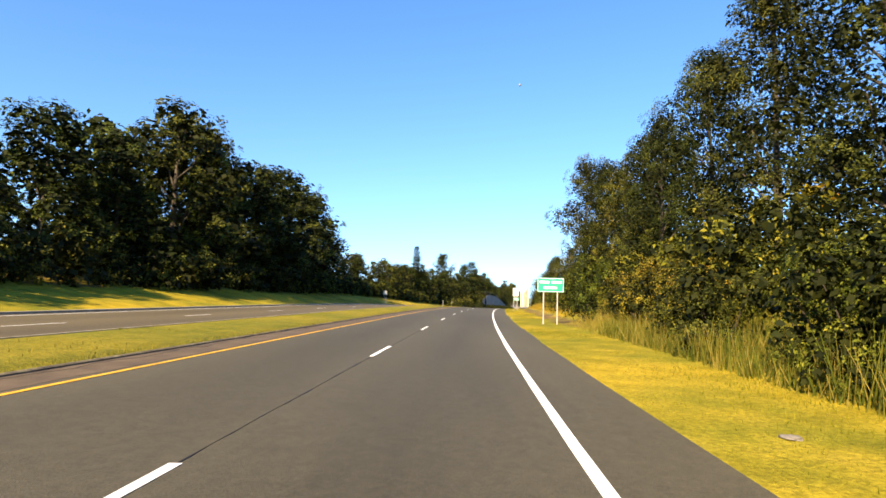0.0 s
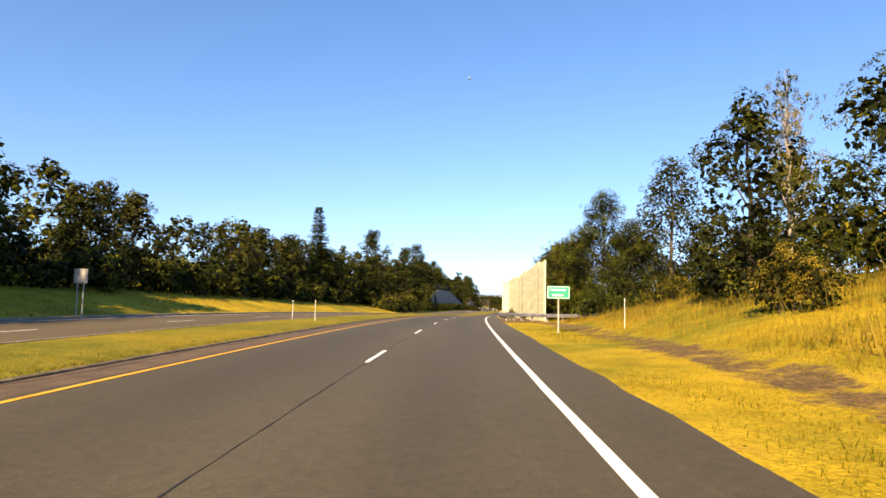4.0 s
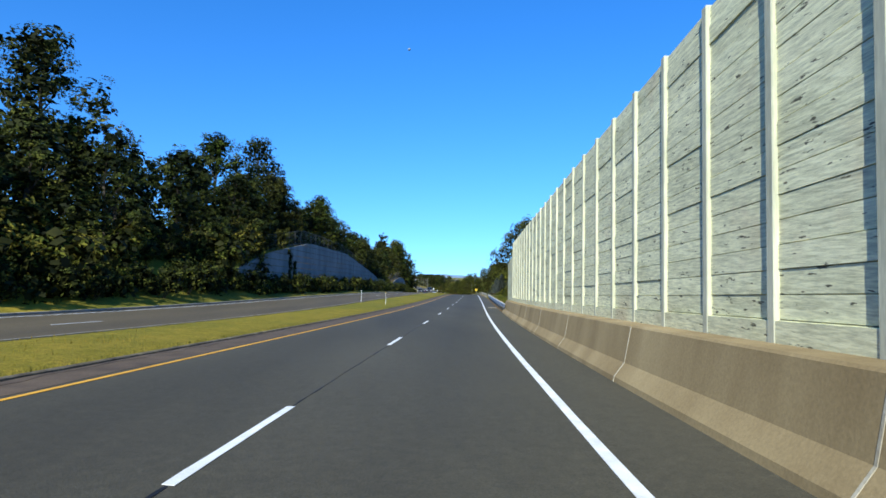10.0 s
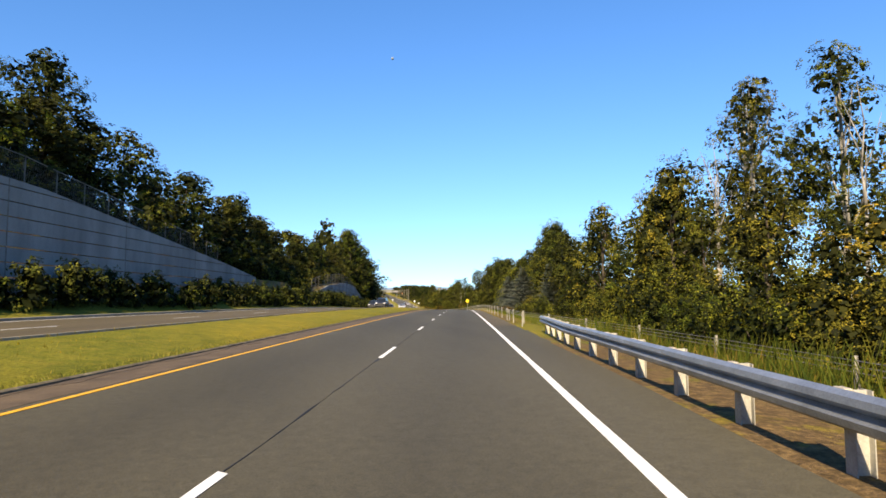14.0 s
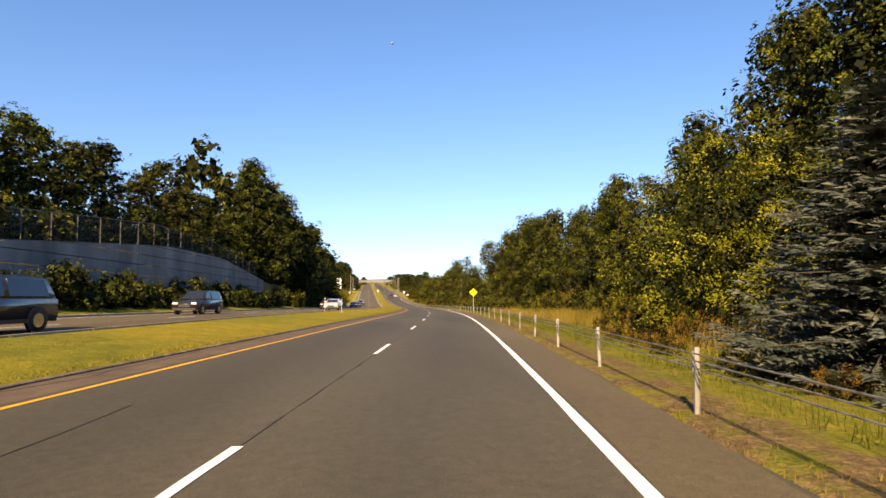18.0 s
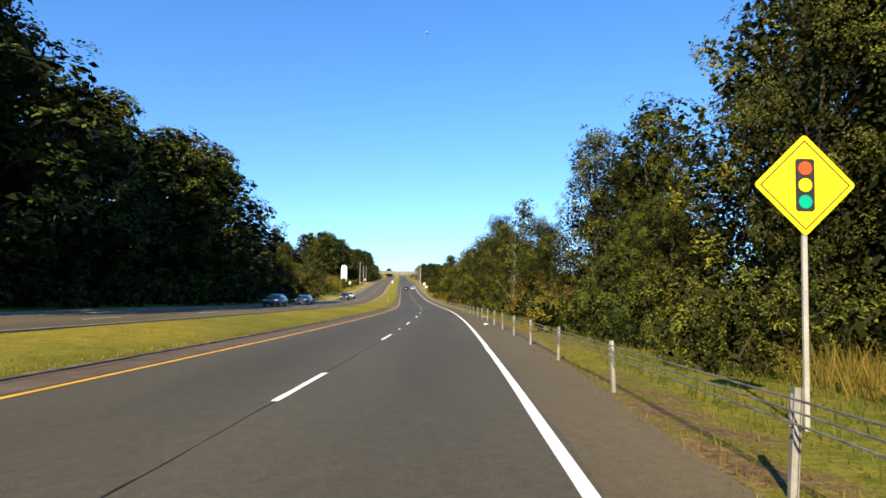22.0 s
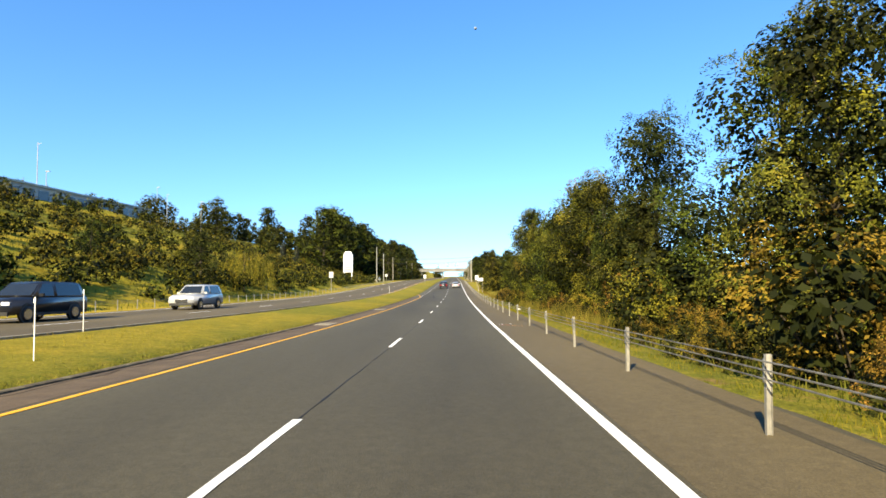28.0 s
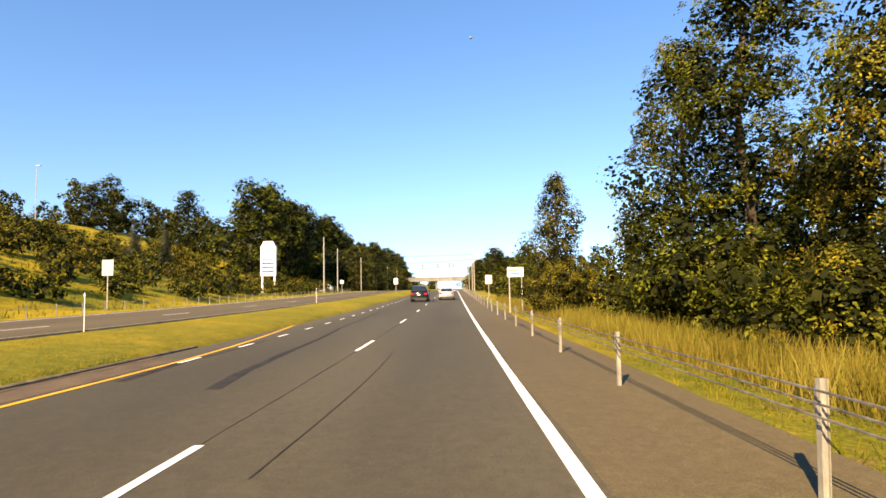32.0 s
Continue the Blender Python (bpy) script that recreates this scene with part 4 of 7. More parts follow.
def conifer_tree(seed, height, width, leaf, whorls, per, size, droop=0.25, low=0.04):
    r = np.random.default_rng(seed)
    quads = []
    limbs = []
    for i in range(whorls):
        f = low + (1 - low) * i / whorls
        reach = width / 2 * (1 - f) ** 0.85 * r.uniform(0.72, 1.15) + 0.12
        n = max(5, int(per * (1 - 0.6 * f)))
        for k in range(n):
            a = 2 * math.pi * (k + r.random() * 0.7) / n + i
            L = reach * r.uniform(0.64, 1.18)
            z = height * f + r.normal(0, 0.012) * height
            tip = np.array([L * math.cos(a), L * math.sin(a), z - droop * L + 0.12 * L * r.random()])
            org = np.array([0, 0, z])
            if i % 3 == 0 and k % 2 == 0:
                limbs.append(tuple(tip))
            m = max(4, int(L / size * 2.6))
            t = (np.arange(m) + 0.4 + r.random(m) * 0.6) / m
            pos = org + (tip - org) * t[:, None] + np.array([0, 0, -0.10 * L]) * (np.sin(np.pi * t))[:, None]
            fw = (tip - org) / np.linalg.norm(tip - org)
            sd = np.cross(fw, [0, 0, 1.0])
            for s in (-1, 1):
                j = r.normal(0, 0.22, (m, 3))
                d = fw * 0.75 + sd * s * 0.75 + j
                d /= np.linalg.norm(d, axis=1)[:, None]
                w = np.cross(d, [0, 0, 1.0]) * 0.30 + np.array([0, 0, 0.12]) + r.normal(0, 0.1, (m, 3))
                ln = (size * (1.25 - 0.55 * t) * r.uniform(0.8, 1.25, m))[:, None]
                quads.append(np.stack([pos - w * ln * 0.5, pos + d * ln * 0.7 - w * ln * 0.4, pos + d * ln * 1.35, pos + d * ln * 0.6 + w * ln * 0.5], 1))
    crown = quads_mesh("crown", np.concatenate(quads), leaf)
    bm = bmesh.new()
    rod(bm, (0, 0, -0.5), (0, 0, height * 0.97), 0.012 * height + 0.04, 0.01, 7)
    for q in limbs:
        rod(bm, (0, 0, q[2] + 0.1 * height * 0.1), q, 0.03, 0.008, 4)
    return bm_mesh("trunk", bm, BARK, True), crown


def bush_mesh(seed, height, width, leaf, leaves, size, inner, big, clumps=12):
    r = np.random.default_rng(seed)
    cs = [(width * 0.36 * math.cos(a) * q, width * 0.36 * math.sin(a) * q, height * z) for a, q, z in
          zip(r.uniform(0, 6.3, clumps), r.random(clumps) ** 0.5, r.uniform(0.15, 0.8, clumps))]
    rs = r.uniform(0.16, 0.28, clumps) * min(width, height * 1.4)
    bm = bmesh.new()
    for c in cs[::2]:
        rod(bm, (c[0] * 0.1, c[1] * 0.1, -0.3), c, 0.03, 0.01, 4)
    return bm_mesh("stems", bm, BARK), leafy("leaves", *leaf_quads(r, cs, rs, leaves, size, inner, big, 0.85), leaf)


def plant(name, label, category, meshes, s, u, size=1.0, turn=0.0, group="", names=("trunk", "crown"), sink=0.0, wide=1.0, lean=0.0):
    h = float(ground(s, u)) - sink
    m = stand(s, u, h, turn) @ Matrix.Rotation(radians(lean), 4, "Y") @ Matrix.Diagonal((size * wide, size * wide, size, 1))
    t = thing(name, label, category, group, m=m)
    for n, me in zip(names, meshes):
        part(n, me, None, t)
    return t


TALL = [broad_tree(10 + i, 20, w, lf, n, 0.092, n // 3, 0.18, low, 46) for i, (w, lf, low, n) in enumerate(
    [(12, LEAF, 0.08, 14000), (13, LEAF_OLIVE, 0.06, 14000), (10, LEAF, 0.10, 12000), (11.5, LEAF_DARK, 0.06, 13000), (12.5, LEAF_OLIVE, 0.12, 13500), (9.5, LEAF, 0.05, 12000)])]
MID = [broad_tree(30 + i, 10, w, lf, 8000, 0.066, 1500, 0.17, low, 34) for i, (w, lf, low) in enumerate(
    [(6.8, LEAF, 0.03), (7.6, LEAF_OLIVE, 0.03), (5.6, LEAF_OLIVE, 0.06), (7, LEAF_DARK, 0.03), (6, LEAF_YELLOW, 0.03)])]
# mostly LEAF_DARK: shade on the far trees is put into their leaf colour
FAR = [broad_tree(50 + i, 16, w, lf, 7000, 0.120, 1700, 0.27, 0.02, 34) for i, (w, lf) in enumerate([(11, LEAF_DARK), (12, LEAF), (10.5, LEAF_DARK), (9.5, LEAF_DARK)])]
MASS = [broad_tree(55 + i, 16, w, lf, 800, 0.30, 300, 0.6, 0.02, 18) for i, (w, lf) in enumerate([(12, LEAF), (12, LEAF_DARK), (11, LEAF_DARK), (10, LEAF)])]
MASS_NEAR = [broad_tree(155 + i, 16, w, lf, 3400, 0.10, 800, 0.20, 0.02, 24) for i, (w, lf) in enumerate([(11, LEAF), (11, LEAF_DARK), (10, LEAF_OLIVE)])]
TALL_PINE = conifer_tree(62, 21, 11.5, NEEDLE, 40, 22, 0.62, 0.10, 0.05)
PINE = [conifer_tree(60, 20, 10, NEEDLE, 30, 18, 0.6, 0.05, 0.14), conifer_tree(61, 14, 8.5, NEEDLE, 28, 18, 0.5, 0.10, 0.06)]
SPRUCE = [conifer_tree(70, 7, 4.8, NEEDLE_BLUE, 30, 24, 0.24, 0.22, 0.03), conifer_tree(71, 8, 4.6, NEEDLE_BLUE, 28, 17, 0.25, 0.20, 0.03)]
BROAD_SPRUCE = [conifer_tree(73, 7, 7.6, NEEDLE_BLUE, 30, 32, 0.25, 0.20, 0.02), conifer_tree(74, 7, 8.2, NEEDLE_BLUE, 30, 32, 0.25, 0.18, 0.02)]
CEDAR = conifer_tree(72, 6, 2.0, NEEDLE, 22, 12, 0.22, -0.4, 0.02)
NEAR_MID = [broad_tree(130 + i, 10, w, lf, 27000, 0.044, 8500, 0.078, low, 32) for i, (w, lf, low) in enumerate(
    [(6.8, LEAF, 0.10), (7.6, LEAF_OLIVE, 0.10), (6.2, LEAF, 0.12), (7, LEAF_DARK, 0.10)])]
YELLOWING = broad_tree(135, 10, 7.2, LEAF_YELLOW, 27000, 0.044, 8500, 0.078, 0.10, 32)
NEAR_TALL = [broad_tree(140 + i, 20, w, lf, 32000, 0.066, 11000, 0.125, low, 46) for i, (w, lf, low) in enumerate([(11, LEAF, 0.05), (11, LEAF_OLIVE, 0.05), (11, LEAF_DARK, 0.04)])]
# LEAF_DARK again carries the far side's shade as colour
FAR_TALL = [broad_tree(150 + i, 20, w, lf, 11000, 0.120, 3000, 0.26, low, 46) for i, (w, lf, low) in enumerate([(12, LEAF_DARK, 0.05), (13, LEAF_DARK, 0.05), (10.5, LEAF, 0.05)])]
HANGING = broad_tree(160, 11.2, 8.2, LEAF_DARK, 16000, 0.070, 6500, 0.11, 0.46, 30)
HILL_TREE = broad_tree(170, 10.5, 16, LEAF_DARK, 3600, 0.2, 900, 0.4, 0.30, 40)


def willow_tree(seed, height, width):
    """A weeping willow: hanging strings of narrow leaves round a short trunk."""
    r = np.random.default_rng(seed)
    pos = []
    for k in range(190):
        a, q = r.uniform(0, 6.28), r.random() ** 0.5
        x, y, z = width / 2 * q * math.cos(a), width / 2 * q * math.sin(a), height * (1 - 0.42 * q * q) * r.uniform(0.86, 1.0)
        n = int(min(z - 0.3, r.uniform(0.45, 0.85) * height) / 0.13)
        sway = r.normal(0, 0.012, 2)
        pos.append(np.stack([x + sway[0] * np.arange(n) + r.normal(0, 0.05, n), y + sway[1] * np.arange(n) + r.normal(0, 0.05, n), z - 0.13 * np.arange(n)], 1))
    pos = np.concatenate(pos)
    n = len(pos)
    d = r.normal(0, 0.25, (n, 3)) + np.array([0, 0, -1])
    side = np.cross(d, r.normal(size=(n, 3)))
    side *= (0.035 / np.linalg.norm(side, axis=1))[:, None]
    quads = np.stack([pos, pos + d * 0.12 + side, pos + d * 0.27, pos + d * 0.12 - side], 1)
    return trunk_mesh(r, height * 0.8, 0.14, [(width * 0.3, 0, height * 0.85), (-width * 0.3, 0.3, height * 0.85), (0, width * 0.3, height * 0.9)], BARK), quads_mesh("crown", quads, LEAF_YELLOW)


WILLOW = willow_tree(180, 7.0, 7.5)
FEATHER = broad_tree(196, 16, 6.5, LEAF_YELLOW, 9000, 0.06, 300, 0.14, 0.45, 24, bark=BARK_PALE)
RUSSET = broad_tree(197, 8, 5.0, LEAF_RED, 12000, 0.05, 1600, 0.12, 0.12, 26)
LOCUST = broad_tree(195, 8, 8.4, LEAF_BRIGHT, 19000, 0.052, 7000, 0.085, 0.05, 32)
ROUND_MAPLE = broad_tree(191, 10.4, 7.2, LEAF, 46000, 0.037, 15000, 0.068, 0.08, 44, top=0.93, full=True)
CONE_TREE = broad_tree(198, 9, 5.0, LEAF_OLIVE, 24000, 0.042, 10000, 0.075, 0.06, 52, top=0.97, pointed=True)
MAPLE = broad_tree(190, 15, 10.5, LEAF, 56000, 0.040, 20000, 0.075, 0.10, 40)
POPLAR = [broad_tree(80 + i, 24, 8, LEAF, 14000, 0.10, 2400, 0.34, 0.06, 54) for i in range(2)]
THIN = broad_tree(84, 20, 8, LEAF_OLIVE, 12000, 0.075, 900, 0.22, 0.30, 34, bark=BARK_PALE)
BUSH = [bush_mesh(90 + i, 2.4, 3.4, lf, 3400, 0.036, 900, 0.080) for i, lf in enumerate([LEAF, LEAF_OLIVE, LEAF_DARK, LEAF_YELLOW, LEAF_RED])]
BROAD_LEAF = bush_mesh(99, 2.4, 3.4, LEAF_YELLOW, 2600, 0.062, 1200, 0.085)
BRUSH = [bush_mesh(94 + i, 2.4, 3.5, lf, 1400, 0.052, 460, 0.098, 10) for i, lf in enumerate([LEAF, LEAF_OLIVE, LEAF_DARK, LEAF_YELLOW, LEAF_RED])]
THICKET = [bush_mesh(97 + i, 2.4, 3.6, lf, 480, 0.088, 150, 0.19, 8) for i, lf in enumerate([LEAF, LEAF_OLIVE, LEAF_DARK, LEAF_YELLOW, LEAF_RED])]
SNAG = trunk_mesh(np.random.default_rng(5), 13, 0.13, [(1.2, 0.4, 11), (-1.0, 0.6, 10), (0.5, -1.3, 12), (-0.6, -0.7, 12.6), (1.6, -0.5, 9)], BARK_PALE)
rt = np.random.default_rng(21)


def crown_array(me):
    v, k = np.empty(len(me.vertices) * 3, np.float32), np.empty(len(me.polygons), np.int32)
    me.vertices.foreach_get("co", v)
    me.polygons.foreach_get("material_index", k)
    return v.reshape(-1, 4, 3), k


def joined(name, label, category, placed):
    """Many plants of which none can be picked out, as one mesh of leaves."""
    mats, quads, idx = [LEAF_INNER_SHADED], [], []
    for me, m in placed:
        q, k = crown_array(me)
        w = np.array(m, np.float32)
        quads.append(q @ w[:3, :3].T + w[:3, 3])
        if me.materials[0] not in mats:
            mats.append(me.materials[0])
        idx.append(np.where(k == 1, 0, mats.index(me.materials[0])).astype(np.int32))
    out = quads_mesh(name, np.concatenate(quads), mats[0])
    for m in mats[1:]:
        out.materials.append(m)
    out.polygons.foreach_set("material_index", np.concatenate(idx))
    return tagged(new(name, out), label, category, kind="stuff")


def spot(r, s, u, size, sink, wide=1.0):
    return stand(s, u, float(ground(s, u)) - sink, r.uniform(0, 360)) @ Matrix.Diagonal((size * wide, size * wide, size, 1))


def wood(s0, s1, u, gap, kinds, h0, h1, base, label, group, jitter=1.5, back=None, back_h=None, sink=0.3):
    """A front row of trees, each a thing, and behind it a joined mass that closes the view."""
    r = np.random.default_rng([int(10 * s0) + 1000, int(10 * abs(u)), int(u > 0)])
    for s in np.arange(s0 + r.uniform(0, gap * 0.4), s1, gap):
        me = kinds[int(r.integers(len(kinds)))]
        plant("tree", label, "tree", me, s + r.normal(0, gap * 0.2), u + r.normal(0, jitter), r.uniform(h0, h1) / base, r.uniform(0, 360), group, sink=sink, wide=r.uniform(0.9, 1.2) * (1.32 if kinds is FAR or kinds is FAR_TALL else 1.0))
    placed = []
    for v in back or ():
        for s in np.arange(s0 - 2 + r.uniform(0, 4), s1 + 3, 7.5):
            h = r.uniform(*(back_h or (h0, h1)))
            mass = MASS_NEAR if 0 < v < 32 and s1 < 700 else MASS
            placed.append((mass[int(r.integers(len(mass)))][1], spot(r, s + r.normal(0, 1.6), v + r.normal(0, 1.2), h / 16, 0.5, r.uniform(0.8, 1.1))))
    if placed:
        joined("woodland", "dense mass of trees behind the first row", "woods", placed)


# near side
# two of three kinds are dark-leaved: the wood's deep shadow put into leaf colour
wood(-10, 52, 15.4, 7.0, [NEAR_TALL[0], NEAR_TALL[2], NEAR_TALL[2]], 14.5, 17, 20, "tall broad-leaved tree in a dense roadside wood", "wood on the near side", 0.8, (25,))
wood(55, 82, 18.5, 7.0, TALL, 14, 17, 20, "tall broad-leaved tree set back from the verge", "wood on the near side", 1.2, (25,))
wood(99, 140, 21, 7.0, MID, 8, 12, 10, "leafy green tree above a grassy bank", "trees above the bank", 2.5, (28,), (9, 13))
wood(131, 146, 15.5, 4.2, NEAR_MID, 8.5, 11, 10, "dark leafy tree beside the end of the noise wall", "trees behind the noise wall", 0.8, (21,), (9, 12))
wood(149, 161, 13.4, 4.8, NEAR_MID, 9.3, 10.0, 10, "young tree whose top shows over the noise wall", "trees behind the noise wall", 0.5)
wood(162, 178, 13.4, 4.8, NEAR_MID, 10.6, 12.0, 10, "young tree whose top shows over the noise wall", "trees behind the noise wall", 0.6, (20,), (6, 9))
wood(287, 298, 11.6, 3.0, NEAR_MID, 3.8, 5.0, 10, "young leafy tree behind the guard rail", "trees behind the guard rail", 0.4)
wood(304, 310, 11.4, 3.2, [NEAR_MID[1], NEAR_MID[0]], 8.0, 9.4, 10, "dense green tree behind the guard rail", "trees behind the guard rail", 0.6, (15,), (5, 7))
wood(309, 336, 14, 5.5, MID, 6.5, 9, 10, "leafy tree at the wood's edge in autumn light", "trees behind the guard rail", 1.0, (19, 25), (7, 10))
wood(338, 376, 17, 5.5, MID, 10.5, 13.5, 10, "leafy tree at the wood's edge in autumn light", "trees behind the guard rail", 1.5, (23, 29), (12, 16))
wood(380, 394, 17.5, 5.0, MID, 5.0, 6.2, 10, "leafy tree behind the spruces", "wooded rise", 0.8)
wood(395, 406, 19, 5.0, MID, 9.5, 11.5, 10, "leafy tree behind the spruces", "wooded rise", 1.0, (26,), (11, 13))
wood(405, 412, 21, 4.0, TALL, 16, 17, 20, "broad oak-like tree in a wooded rise", "wooded rise", 0.5)
wood(426, 437, 21, 5.5, TALL, 15.2, 16.4, 20, "broad oak-like tree in a wooded rise", "wooded rise", 0.8, (28,), (15, 17))
wood(412, 424, 22, 6.0, TALL, 18, 19.5, 20, "broad oak-like tree in a wooded rise", "wooded rise", 1.5, (30,), (15, 18))
wood(490, 530, 21.5, 7, TALL, 18.5, 20.5, 20, "broad oak-like tree beyond the meadow", "wooded rise", 1.2)
wood(466, 489, 21, 6.0, TALL, 16, 17.5, 20, "broad oak-like tree beyond the meadow", "wooded rise", 1.0, (29,), (12, 15))
wood(438, 465, 20.5, 6.0, TALL, 14.8, 16.2, 20, "broad oak-like tree beyond the meadow", "wooded rise", 1.2, (29,), (15, 17.5))
wood(485, 495, 18.0, 5.0, [NEAR_TALL[0], NEAR_TALL[2]], 17, 19, 20, "tall dark-green tree beyond the cable fence", "trees beyond the cable fence", 0.6)
wood(497, 507, 14.5, 4.5, NEAR_MID, 8, 9.5, 10, "low leafy tree beyond the cable fence", "trees beyond the cable fence", 0.6, (22,), (9, 11))
wood(511, 518, 18.0, 6.0, NEAR_TALL, 15, 16.5, 20, "tall dark-green tree beyond the cable fence", "trees beyond the cable fence", 0.6, (22,), (13, 15))
wood(521, 532, 13, 4.2, NEAR_MID, 6.8, 8.2, 10, "low leafy tree close behind the cable fence", "trees beyond the cable fence", 0.6, (19,), (6, 8))
wood(546, 556, 14.5, 5.0, NEAR_MID, 9.0, 11.5, 10, "leafy green tree close behind the cable fence", "trees beyond the cable fence", 0.8, (17,), (10, 13))
wood(558, 575, 13.6, 4.6, NEAR_MID, 8.6, 10.4, 10, "leafy green tree close behind the cable fence", "trees beyond the cable fence", 0.6, (19,), (7, 9))
wood(577, 612, 15.0, 5.8, NEAR_MID, 13, 15, 10, "leafy golden-green tree close behind the cable fence", "trees beyond the cable fence", 0.8, (19,), (10, 13))
wood(613.5, 620, 12.6, 4.0, NEAR_MID, 7.6, 8.6, 10, "leafy tree with yellowing leaves behind the fence", "trees beyond the cable fence", 0.5, (19,), (7, 8))
wood(622, 636, 12.6, 5.0, [NEAR_MID[1], YELLOWING, NEAR_MID[0]], 10, 12.4, 10, "leafy tree with yellowing leaves behind the fence", "trees beyond the cable fence", 0.6, (19,), (9, 11))
wood(638, 649, 12.8, 4.5, [NEAR_MID[1], YELLOWING, NEAR_MID[0]], 9.6, 11.0, 10, "leafy tree with yellowing leaves behind the fence", "trees beyond the cable fence", 0.6, (19,), (7, 9))
wood(651, 663, 13.6, 5.0, [NEAR_MID[1], YELLOWING], 9.4, 10.8, 10, "leafy tree with yellowing leaves behind the fence", "trees beyond the cable fence", 0.6, (19,), (8, 10))
wood(664, 700, 21, 6.5, NEAR_MID, 7, 9, 10, "leafy tree in the strip of wood behind the tall grass", "trees beyond the cable fence", 0.8, (26,), (9, 11))
wood(712, 800, 14, 6.5, [MID[0], MID[1]], 4.8, 6.4, 10, "roadside tree near the traffic lights", "trees near the lights", 1.5, (22, 32), (6, 8.5))
wood(830, 1000, 16, 13, FAR, 13, 17, 16, "distant leafy roadside tree", "distant trees", 2.0, (26,), (13, 17))
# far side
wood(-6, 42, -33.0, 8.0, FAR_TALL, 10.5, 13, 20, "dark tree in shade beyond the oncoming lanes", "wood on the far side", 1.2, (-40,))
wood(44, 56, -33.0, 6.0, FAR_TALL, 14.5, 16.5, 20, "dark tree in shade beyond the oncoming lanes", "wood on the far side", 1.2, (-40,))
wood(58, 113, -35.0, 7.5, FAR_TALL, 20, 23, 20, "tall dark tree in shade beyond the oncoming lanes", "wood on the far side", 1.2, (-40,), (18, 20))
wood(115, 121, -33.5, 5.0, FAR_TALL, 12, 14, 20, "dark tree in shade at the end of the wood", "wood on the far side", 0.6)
wood(126, 178, -36, 8.0, FAR, 9.5, 12.5, 16, "bushy tree on the grassy slope", "trees on the far slope", 1.5, (-45,), (10, 13))
wood(180, 226, -35.5, 7.0, FAR, 11.5, 14, 16, "bushy tree on the far bank", "trees on the far slope", 1.5, (-43,), (11, 14))
wood(226, 300, -32, 7.0, FAR, 10.5, 14, 16, "dense tree on the far bank", "trees on the far slope", 1.5, (-40, -48), (11, 15))
wood(300, 350, -33, 5.0, FAR, 9.5, 12.5, 16, "tree on top of the retaining wall", "trees above the retaining wall", 1.2, (-41,), (9, 12))
wood(350, 412, -32.5, 5.2, FAR, 10.5, 13.5, 16, "tree on top of the retaining wall", "trees above the retaining wall", 1.2, (-40,), (11, 15))
wood(412, 480, -33, 5.6, FAR, 10, 12.5, 16, "tree behind the chain-link fence", "trees above the retaining wall", 1.2, (-41,), (12, 15))
wood(482, 532, -30.5, 7.5, FAR_TALL, 21, 25.5, 20, "tall dark tree beyond the oncoming lanes", "trees on the far side", 1.2, (-39,), (21, 26))
wood(534, 564, -31, 7.0, FAR_TALL, 21, 25, 20, "tall dark tree beyond the oncoming lanes", "trees on the far side", 1.2, (-38,), (20, 24))
wood(584, 602, -34, 5.5, FAR, 10.4, 11.6, 16, "dark rounded tree beyond the oncoming lanes", "trees on the far side", 1.0, (-41,), (9, 11))
wood(603, 622, -34, 5.5, [MID[0], MID[3]], 7, 9.5, 10, "dark leafy tree below the hillside", "trees on the far side", 1.0)
wood(800, 960, -52, 9, FAR, 25, 29, 16, "large tree in the wood behind the hill", "wood behind the hill", 4, (-75, -100, -130), (10, 14))
wood(835, 1010, -29, 13, FAR, 12, 16, 16, "leafy tree beyond the side road", "distant trees", 1.5, (-38,), (14, 18))
wood(960, 1180, -42, 12, FAR, 22, 28, 16, "distant tree beyond the traffic lights", "distant trees", 4, (-60, -85), (22, 28))
wood(1000, 1240, 19, 16, FAR, 12, 16, 16, "distant leafy roadside tree", "distant trees", 2.5, (32, 50), (13, 17))
wood(1240, 1300, -60, 12, FAR, 11, 15, 16, "distant tree across the end of the road", "distant trees", 4, (-40, -20, 25, 45), (10, 14))

